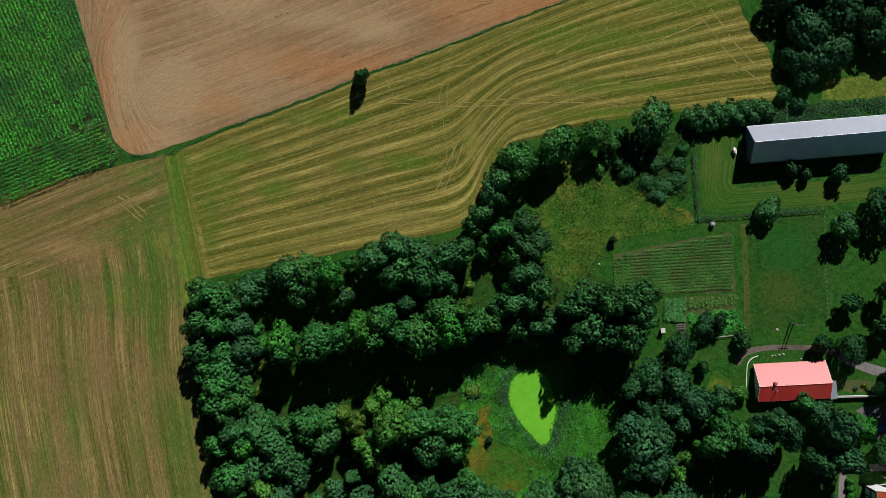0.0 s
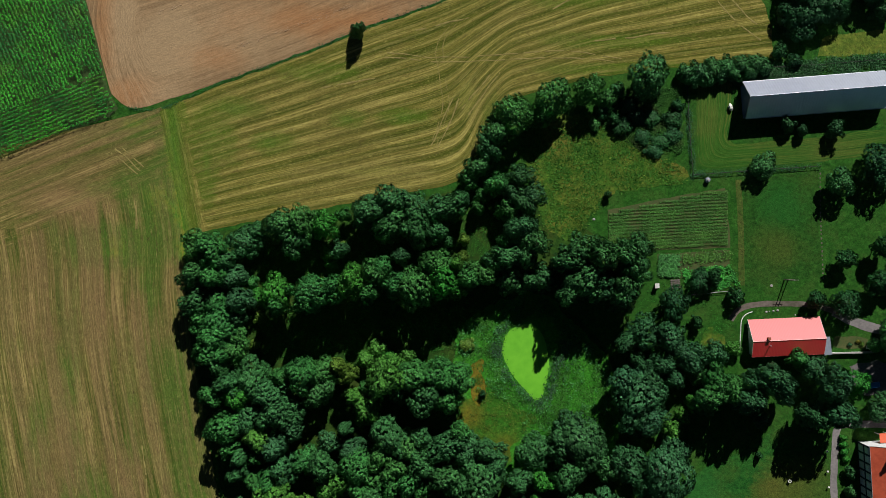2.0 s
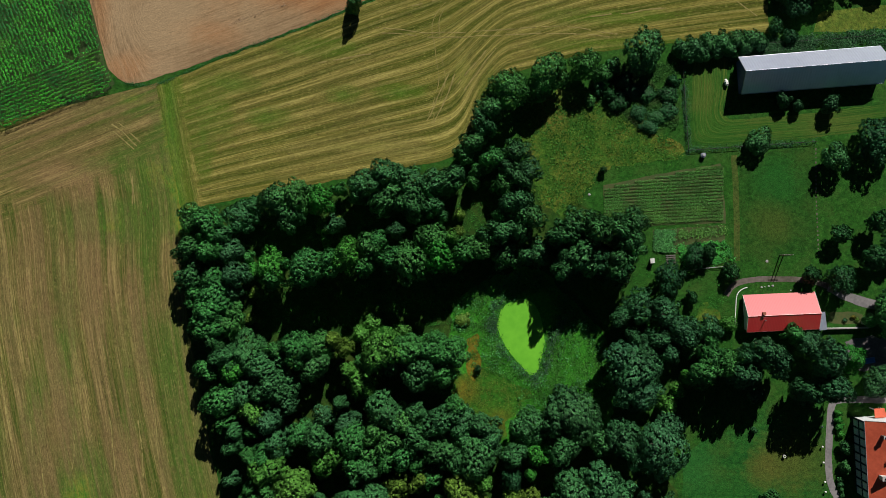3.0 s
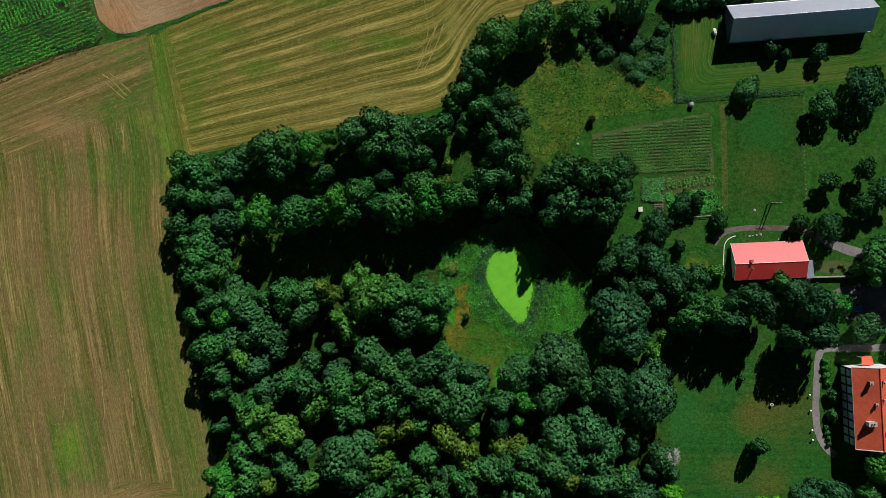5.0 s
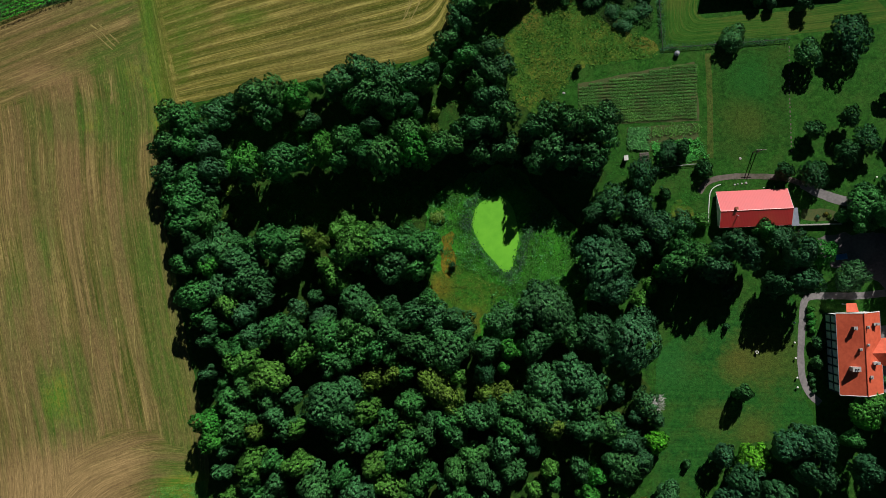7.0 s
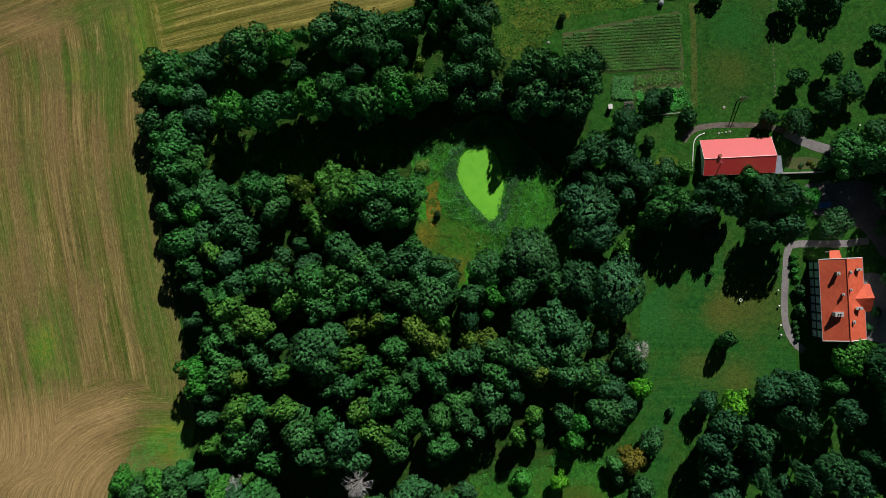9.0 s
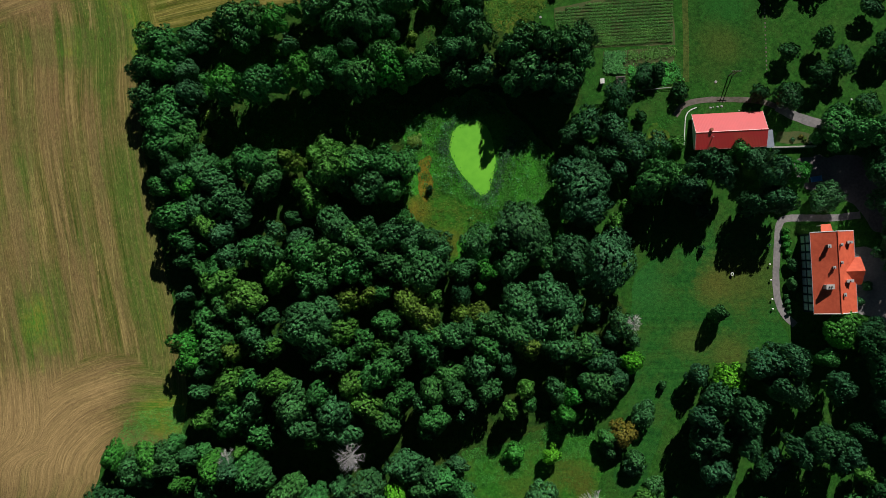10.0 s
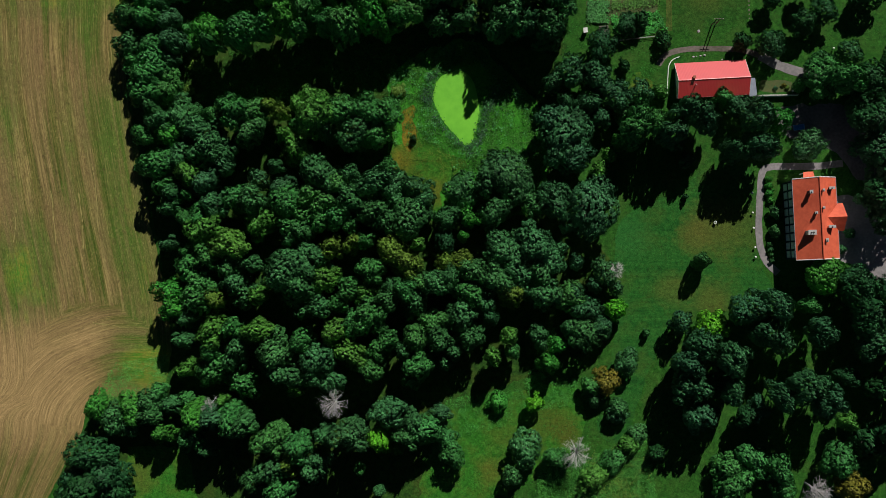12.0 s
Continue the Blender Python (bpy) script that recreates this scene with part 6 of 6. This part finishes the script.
# ---- the kitchen garden ----
def crop_row(y0, k, full):
    """One ridge of soil with leafy plants on it."""
    t = thing("crop_row", pose(24.8, y0, 0, 0, 0, 3.6), "ridged row of low leafy garden crop in brown soil", "crop row", "rows of the garden")
    bm = bmesh.new()
    n = 24
    x0 = max(0.0, (k - 11.5) * 3.8)
    prof = [(-0.24, 0.02), (-0.09, 0.14), (0.09, 0.14), (0.24, 0.02)]
    rows = [[bm.verts.new((x0 + (22.2 - x0) * i / n, y + wobble(i, k, 0.7, 0.05), z)) for y, z in prof] for i in range(n + 1)]
    for i in range(n):
        for j in range(3):
            bm.faces.new((rows[i][j], rows[i + 1][j], rows[i + 1][j + 1], rows[i][j + 1]))
    part("ridge", bm, GARDEN_SOIL, t)
    g = np.random.default_rng(100 + k)
    pos, nrm, sizes = [], [], []
    for _ in range(int(1700 * full)):
        x = g.uniform(x0, 22.2)
        if g.random() > 0.7 + 0.9 * noise.noise(Vector((x * 0.3, k * 0.4, 5))):
            continue
        pos.append((x, g.normal(0, 0.14), g.uniform(0.15, 0.36)))
        nrm.append((g.normal(0, 0.5), g.normal(0, 0.5), 1))
        sizes.append(g.uniform(0.05, 0.12))
    if pos:
        me = leaf_mesh("foliage", np.array(pos), np.array(nrm), np.array(sizes), 0.6, k)
        me.materials.append(CROP_LEAF)
        ob = new("foliage", me)
        ob.parent = t


for k in range(17):
    crop_row(-6.6 + k * 0.605, k, 2.2 if k < 7 else 1.7 if k < 13 else 0.8)
tufts("leafy_bed", [(34.1, -7.6), (38, -7.4), (38.2, -11.6), (34.2, -11.2)], 900, 0.2, 0.5, LEAVES["g"], "dense bed of leafy vegetables", "vegetables", 21, spread=0.9)
tufts("bean_bed", [(38.6, -7.6), (47.2, -6.8), (47.3, -7.8), (38.6, -8.6)], 500, 0.2, 0.4, CROP_LEAF, "row of leafy vegetables", "vegetables", 22)
tufts("bright_bed", [(38.4, -10.2), (47.4, -9.3), (49.2, -12.8), (40, -14.6)], 1400, 0.2, 0.4, LEAVES["b"], "bright green vegetable bed", "vegetables", 23, spread=0.9)


tufts("fence_weeds", [(38.8, 28), (39.3, 28), (39.95, 17.1), (40.7, 7.95), (64, 9.75), (64, 9.1), (40.2, 7.3), (39.3, 17)], 12000, 0.15, 0.45, LEAVES["k"], "dark grass left standing along the fence", "weeds", 31)


# ---- fences, poles and small things ----
def fence(points, label, gap=2.5, rails=(0.7,), height=0.8, material=TIMBER):
    """A post and rail fence along straight stretches."""
    t = thing("fence", pose(points[0][0], points[0][1], 0), label, "fence")
    o = Vector((points[0][0], points[0][1], 0))
    for a, b in zip(points, points[1:]):
        a, b = Vector((*a, 0)) - o, Vector((*b, 0)) - o
        n = max(1, round((b - a).length / gap))
        for k in range(n + 1):
            p = a.lerp(b, k / n)
            part("post", tube(bmesh.new(), p + Vector((0, 0, -0.2)), p + Vector((0, 0, height)), 0.05, 0.045, 6), material, t)
        for z in rails:
            part("rail", tube(bmesh.new(), a + Vector((0, 0, z)), b + Vector((0, 0, z)), 0.05, 0.05, 5), material, t)


fence([(39.0, 28), (39.6, 17.1), (40.4, 7.6), (50.5, 8.4), (64, 9.4)], "dark weathered post and rail fence round the barn grass", material=DARK_TIMBER)
fence([(55, 27.9), (64, 28.4), (76, 29.4)], "dark wire fence with thin posts behind the barn", 2.5, (0.6,), 0.7, DARK_TIMBER)
fence([(40.2, -14.9), (45.2, -14.3), (49.2, -13.9)], "pale wooden rail fence below the garden", 1.6, (0.3, 0.6), 0.7, CONCRETE)


def utility_pole():
    t = thing("utility_pole", pose(57.8, -11.85, 0), "wooden utility pole with a cross-arm on the grass", "pole")
    for x in (-0.35, 0.35):
        part("mast", tube(bmesh.new(), (x, 0, -0.3), (x * 0.7, 0, 4.7), 0.11, 0.085, 8), TIMBER, t)
    part("cross_arm", box(bmesh.new(), -0.9, -0.05, 4.4, 0.9, 0.05, 4.5, 0.01), TIMBER, t)
    part("brace", tube(bmesh.new(), (-0.33, 0, 1.6), (0.33, 0, 2.5), 0.05, 0.05, 6), TIMBER, t)
    for x in (-0.8, 0, 0.8):
        part("insulator", tube(bmesh.new(), (x, 0, 4.5), (x, 0, 4.66), 0.05, 0.03, 6), WHITE, t)


utility_pole()


def hut(x, y, turn):
    """A small hut with a white pitched roof."""
    t = thing("garden_hut", pose(x, y, 0, 0, 0, turn), "tiny garden hut with white sheet roof", "hut")
    part("wall", box(bmesh.new(), -0.3, -0.36, -0.1, 0.3, 0.36, 1.3, 0.02), TIMBER, t)
    part("roof", slab(bmesh.new(), [(-0.4, -0.45, 1.35), (0.4, -0.45, 1.35), (0.4, 0.45, 1.6), (-0.4, 0.45, 1.6)], 0.06), WHITE, t)
    part("door", box(bmesh.new(), -0.22, -0.39, 0, 0.22, -0.34, 1.15, 0.01), DARK_TIMBER, t)


hut(33.7, -13.2, 8)


def water_tank(x, y):
    t = thing("water_tank", pose(x, y, 0), "round pale plastic water tank on the grass", "tank")
    bm = tube(bmesh.new(), (0, 0, 0), (0, 0, 0.9), 0.48, 0.45, 16)
    tube(bm, (0, 0, 0.9), (0, 0, 1.0), 0.42, 0.2, 16)
    part("body", bm, LEAD, t)
    part("lid", tube(bmesh.new(), (0, 0, 1.05), (0, 0, 1.12), 0.22, 0.2, 12), CONCRETE, t)


water_tank(43.1, 6.7)


def stack(x, y, turn):
    """A few boards laid on bearers."""
    t = thing("board_stack", pose(x, y, 0, 0, 0, turn), "weathered boards laid on bearers", "boards")
    for k in range(5):
        part("board", box(bmesh.new(), -0.9, -0.8 + k * 0.36, 0.12, 0.9, -0.58 + k * 0.36, 0.18, 0.01), TIMBER, t)
    for x0 in (-0.7, 0.6):
        part("bearer", box(bmesh.new(), x0, -0.8, 0, x0 + 0.12, 0.9, 0.12, 0.01), TIMBER, t)


stack(37.3, -12.9, 4)


def tarp(x, y):
    t = thing("fodder_bag", pose(x, y, 0, 0, 0, 10), "white wrapped fodder bag by the barn", "bag")
    bm = bmesh.new()
    bmesh.ops.create_icosphere(bm, subdivisions=3, radius=1)
    for v in bm.verts:
        v.co = Vector((v.co.x * 0.35, v.co.y * 0.7, max(0, v.co.z * 0.5 + 0.45))) + v.co * 0.15 * noise.noise(v.co * 3)
    part("wrap", bm, WHITE, t)


tarp(47.3, 20.4)


def lawn_lamp(x, y):
    t = thing("garden_lamp", pose(x, y, 0), "small white globe garden lamp on the lawn", "lamp", "lamps along the path")
    part("post", tube(bmesh.new(), (0, 0, -0.1), (0, 0, 0.45), 0.06, 0.05, 8), BLACK, t)
    bm = bmesh.new()
    bmesh.ops.create_uvsphere(bm, u_segments=12, v_segments=8, radius=0.2)
    for v in bm.verts:
        v.co.z += 0.6
    part("globe", bm, WHITE, t)


for x, y in ((65.2, -43.6), (65.3, -47.3), (65.5, -50.2), (65.8, -53.8), (65.9, -55.6), (80.0, -16.3)):
    lawn_lamp(x, y)


def urn(x, y):
    t = thing("stone_urn", pose(x, y, 0), "pale stone planter bowl on the lawn", "planter")
    part("foot", tube(bmesh.new(), (0, 0, -0.05), (0, 0, 0.3), 0.3, 0.18, 12), STONE, t)
    bm = tube(bmesh.new(), (0, 0, 0.3), (0, 0, 0.65), 0.16, 0.3, 14)
    part("bowl", bm, WHITE, t)
    part("soil", tube(bmesh.new(), (0, 0, 0.64), (0, 0, 0.67), 0.22, 0.2, 12), GARDEN_SOIL, t)


urn(58.4, -49.2)


def wall_run(x0, y0, x1, y1, z, label):
    t = thing("garden_wall", pose(x0, y0, 0, 0, 0, math.degrees(math.atan2(y1 - y0, x1 - x0))), label, "wall")
    n = math.hypot(x1 - x0, y1 - y0)
    part("wall", box(bmesh.new(), 0, -0.1, -0.2, n, 0.1, z, 0.02), PLASTER, t)
    part("coping", box(bmesh.new(), -0.05, -0.14, z, n + 0.05, 0.14, z + 0.06, 0.02), STONE, t)


wall_run(65.6, -25.4, 73.5, -25.1, 1.0, "white plastered garden wall with pale coping")


def kerb_line(points, label):
    t = thing("stone_edging", pose(points[0][0], points[0][1], 0), label, "edging")
    line = smooth_line(points, 0.5)
    for i in range(0, len(line) - 1):
        a, b = Vector((*line[i], 0)), Vector((*line[i + 1], 0))
        o = Vector((points[0][0], points[0][1], 0))
        d = (b - a).normalized() * 0.02
        part("stone", tube(bmesh.new(), a - o + d + Vector((0, 0, 0.1)), b - o - d + Vector((0, 0, 0.05)), 0.09, 0.09, 6), WHITE, t)


kerb_line([(49.3, -25), (49.4, -22), (49.6, -19.5), (50.4, -18.4), (51.6, -17.9)], "curved edging of pale stones beside the red barn")


for x, y, r, h, kind in ((68.1, -41.0, 0.7, 1.4, "b"), (68.2, -42.3, 0.8, 1.4, "b"), (68.4, -43.6, 0.8, 1.4, "b"), (68.6, -44.9, 0.7, 1.2, "b"), (69.3, -47.2, 1.2, 2.6, "d"), (69.3, -50.8, 1.2, 2.8, "d"),
                         (68.5, -53.2, 0.5, 1.1, "d"), (68.6, -54.2, 0.5, 1.1, "d"), (68.8, -55.2, 0.5, 1.1, "d"), (69.0, -56.2, 0.5, 1.1, "d"), (82.8, -51, 1.1, 2.6, "d"), (81.4, -54, 1.0, 2.4, "d")):
    plant(x, y, r, h, kind, "beside the house path", "bushes by the house")


# a handcart shape put in place of a blue vehicle, partly hidden here
def vehicle_stand_in():
    t = thing("handcart", pose(73.7, -31.2, 0, 0, 0, 10), "small blue handcart standing in for a vehicle in the shaded yard", "cart")
    bm = box(bmesh.new(), -1.0, -0.5, 0.4, 1.0, 0.5, 0.48, 0.02)
    part("bed", bm, BLUE_PAINT, t)
    for a, b in (((-1.0, -0.5), (1.0, -0.45)), ((-1.0, 0.45), (1.0, 0.5)), ((-1.0, -0.45), (-0.95, 0.45)), ((0.95, -0.45), (1.0, 0.45))):
        part("side", box(bmesh.new(), a[0], a[1], 0.48, b[0], b[1], 0.8), BLUE_PAINT, t)
    for s in (-1, 1):
        part("wheel", tube(bmesh.new(), (0, s * 0.55, 0.3), (0, s * 0.65, 0.3), 0.3, 0.3, 14), BLACK, t)


vehicle_stand_in()


def bench(x, y):
    t = thing("garden_bench", pose(x, y, 0, 0, 0, 5), "white garden bench by the wall", "bench")
    for k in range(4):
        part("slat", box(bmesh.new(), -0.8, -0.25 + k * 0.14, 0.42, 0.8, -0.14 + k * 0.14, 0.46, 0.005), WHITE, t)
    for k in range(3):
        part("back_slat", box(bmesh.new(), -0.8, 0.32, 0.55 + k * 0.14, 0.8, 0.35, 0.66 + k * 0.14, 0.005), WHITE, t)
    for sx in (-0.7, 0.65):
        part("leg", box(bmesh.new(), sx, -0.25, 0, sx + 0.06, 0.33, 0.42, 0.005), WHITE, t)


bench(73.2, -24.2)

# clods along the drill lines of the tilled field
rng = np.random.default_rng(44)
pos, nrm, sizes = [], [], []
for (x0, y0), (x1, y1), n in (((-48, 31.2), (8, 51.5), 700), ((-62, 38.5), (-30, 50), 350), ((-50, 45), (-20, 56), 200)):
    for _ in range(n):
        s = rng.random()
        if rng.random() > 0.5 + noise.noise(Vector((s * 14, x0, 2))):
            continue
        pos.append((x0 + (x1 - x0) * s + rng.normal(0, 0.22), y0 + (y1 - y0) * s + rng.normal(0, 0.22), rng.uniform(0.06, 0.16)))
        nrm.append((rng.normal(0, 0.6), rng.normal(0, 0.6), 1))
        sizes.append(rng.uniform(0.06, 0.18))
CLOD = plain("soil_clod", (0.36, 0.25, 0.15), (0.26, 0.17, 0.1), 4.0)
stuff("soil_clods", pos, nrm, sizes, CLOD, "dry clods of earth along the drill lines", "soil", 0.8, 44)

# straw lines left by the wheels
STRAW = plain("loose_straw", (0.27, 0.22, 0.07), (0.15, 0.125, 0.035), 3.5)


def straw_line(points, width, seed):
    """A low ridge of loose straw, frayed at its edges and broken here and there."""
    line = smooth_line(points, 0.25)
    verts, faces = [], []
    for i, p in enumerate(line):
        d = line[min(i + 1, len(line) - 1)] - line[max(i - 1, 0)]
        d = d / np.linalg.norm(d)
        w = width * (0.75 + 0.6 * noise.noise(Vector((p[0] * 1.7, p[1] * 1.7, seed))))
        sway = 0.25 * noise.noise(Vector((p[0] * 0.25, p[1] * 0.25, seed + 4)))
        for s, z in ((-1, 0.07), (0, 0.1), (1, 0.07)):
            k = sway + s * w * (1 + 0.5 * noise.noise(Vector((p[0] * 5, p[1] * 5, s))))
            verts.append((p[0] - d[1] * k, p[1] + d[0] * k, z))
        if i and noise.noise(Vector((p[0] * 0.5, p[1] * 0.5, seed + 9))) < 0.22:
            o = 3 * (i - 1)
            faces += [(o, o + 3, o + 4, o + 1), (o + 1, o + 4, o + 5, o + 2)]
    me = mesh_of("straw_line", verts, faces, STRAW)
    if me.polygons and me.polygons[0].normal.z < 0:
        me.flip_normals()
    tagged(new("straw_line", me), "thin line of loose straw on the stubble", "straw", kind="stuff")


straw_line([(-19, 31), (-8, 29.9), (4, 30.4), (16, 31), (27, 29.6)], 0.12, 61)
straw_line([(-18, 30), (-7, 29), (5, 29.4), (17, 29.8), (28, 28.8)], 0.12, 62)
straw_line([(-5.4, 36), (-7.9, 32.4), (-7.6, 27), (-6.8, 20), (-9, 13)], 0.07, 63)
straw_line([(-4.2, 36.4), (-6.7, 32.4), (-6.4, 27), (-5.6, 20), (-8, 12.6)], 0.07, 64)
straw_line([(40, 48), (44, 42), (48, 37), (53, 33)], 0.14, 65)
straw_line([(42, 49), (46, 43), (50, 38), (55, 34)], 0.14, 66)
for k, (x0, y0, x1, y1) in enumerate(((-70.8, 11.4, -65.6, 7.2), (-70.1, 12.1, -65.0, 7.9), (-69.3, 12.7, -64.4, 8.6), (-66.2, 2.6, -65.4, -3.8), (-65.7, 2.0, -65.8, -3.4), (-60.5, -70, -55, -71), (-12, 44 - 9, -2, 37.5),
                                      (-30, 24, -19, 26), (-5, 22, -9, 13), (-3.6, 22, -7.6, 12.5), (3, 28, -3, 20), (4, 27, -2, 19), (14, 39, 20, 43), (30, 40, 44, 46), (22, 33, 36, 34.5))):
    straw_line([(x0, y0), ((x0 + x1) / 2 + 0.2, (y0 + y1) / 2), (x1, y1)], 0.16, 70 + k)

straw_line([(-82.7, -53.8), (-81.8, -61.0), (-81.1, -68.3)], 0.16, 0)
straw_line([(-63.9, -44.9), (-63.1, -50.3), (-62.7, -55.8)], 0.14, 70)
straw_line([(-85.4, -45.7), (-84.8, -48.8), (-84.6, -51.9)], 0.14, 52)
straw_line([(-69.4, -44.6), (-68.7, -49.5), (-68.2, -54.5)], 0.12, 34)
straw_line([(-61.4, -39.2), (-60.4, -45.7), (-59.8, -52.2)], 0.12, 16)
straw_line([(-76.0, -35.1), (-75.3, -39.5), (-74.9, -43.8)], 0.12, 87)
straw_line([(-76.3, -48.0), (-76.3, -51.4), (-76.6, -54.7)], 0.12, 69)

patch("flower_bed", [(66.8, -22.4), (70.5, -22.2), (72.6, -22.8), (72.4, -24.4), (69, -24.6), (66.6, -24.2)], 0.03, GARDEN_SOIL, "brown flower bed by the garden wall", rough=0.3)
for x, y, kind in ((70.9, -23.2, "n"), (71.6, -23.7, "o"), (69.4, -23.8, "s")):
    plant(x, y, 0.45, 0.7, kind, "in the flower bed", "plants of the flower bed")


way("worn_strip", [(48.9, 6.8), (49.3, 0), (49.5, -6), (49.6, -13)], 1.1, 0.02, TRODDEN, "strip of yellowed trodden grass beside the garden")


def stepping_stones(points, label):
    """A line of flat slabs set in the grass."""
    t = thing("stepping_stones", pose(points[0][0], points[0][1], 0), label, "path")
    o = np.array(points[0])
    for i, p in enumerate(smooth_line(points, 0.75)):
        d = p - o
        part("slab", box(bmesh.new(), d[0] - 0.11 - 0.03 * (i % 2), d[1] - 0.2 + 0.08 * (i % 3), -0.02, d[0] + 0.12, d[1] + 0.22, 0.03, 0.02), DIRT, t)


stepping_stones([(64.0, 8.0), (64.1, 0), (64.3, -5), (64.6, -11.5)], "line of worn grey slabs along the lawn plot")


def well_cover(x, y):
    t = thing("well_cover", pose(x, y, 0), "round pale concrete well cover set in the lawn", "cover")
    part("ring", tube(bmesh.new(), (0, 0, -0.1), (0, 0, 0.12), 0.25, 0.25, 18), CONCRETE, t)
    part("lid", tube(bmesh.new(), (0, 0, 0.12), (0, 0, 0.17), 0.2, 0.17, 18), STONE, t)


well_cover(55.1, -13.0)


def field_stone(x, y, r, seed):
    t = thing("field_stone", pose(x, y, 0), "pale rounded stone lying in the grass", "stone", "stones in the grass")
    bm = bmesh.new()
    bmesh.ops.create_icosphere(bm, subdivisions=2, radius=r)
    for v in bm.verts:
        v.co = Vector((v.co.x * 1.3, v.co.y, v.co.z * 0.7 + r * 0.25)) * (1 + 0.25 * noise.noise(v.co * 4 + Vector((seed, 0, 0))))
    part("stone", bm, CONCRETE, t)


field_stone(54.7, -17.8, 0.12, 0)
field_stone(55.5, -17.7, 0.17, 1)
field_stone(56.2, -17.6, 0.22, 2)
field_stone(59.5, -18.4, 0.12, 3)
field_stone(54.2, -17.9, 0.17, 4)

plant(24.5, 3.8, 0.8, 2.2, "k", "alone beside the garden", "")
plant(1.4, -33.9, 0.7, 1.9, "k", "alone in the withered grass", "")
field_stone(22.0, -0.8, 0.22, 9)
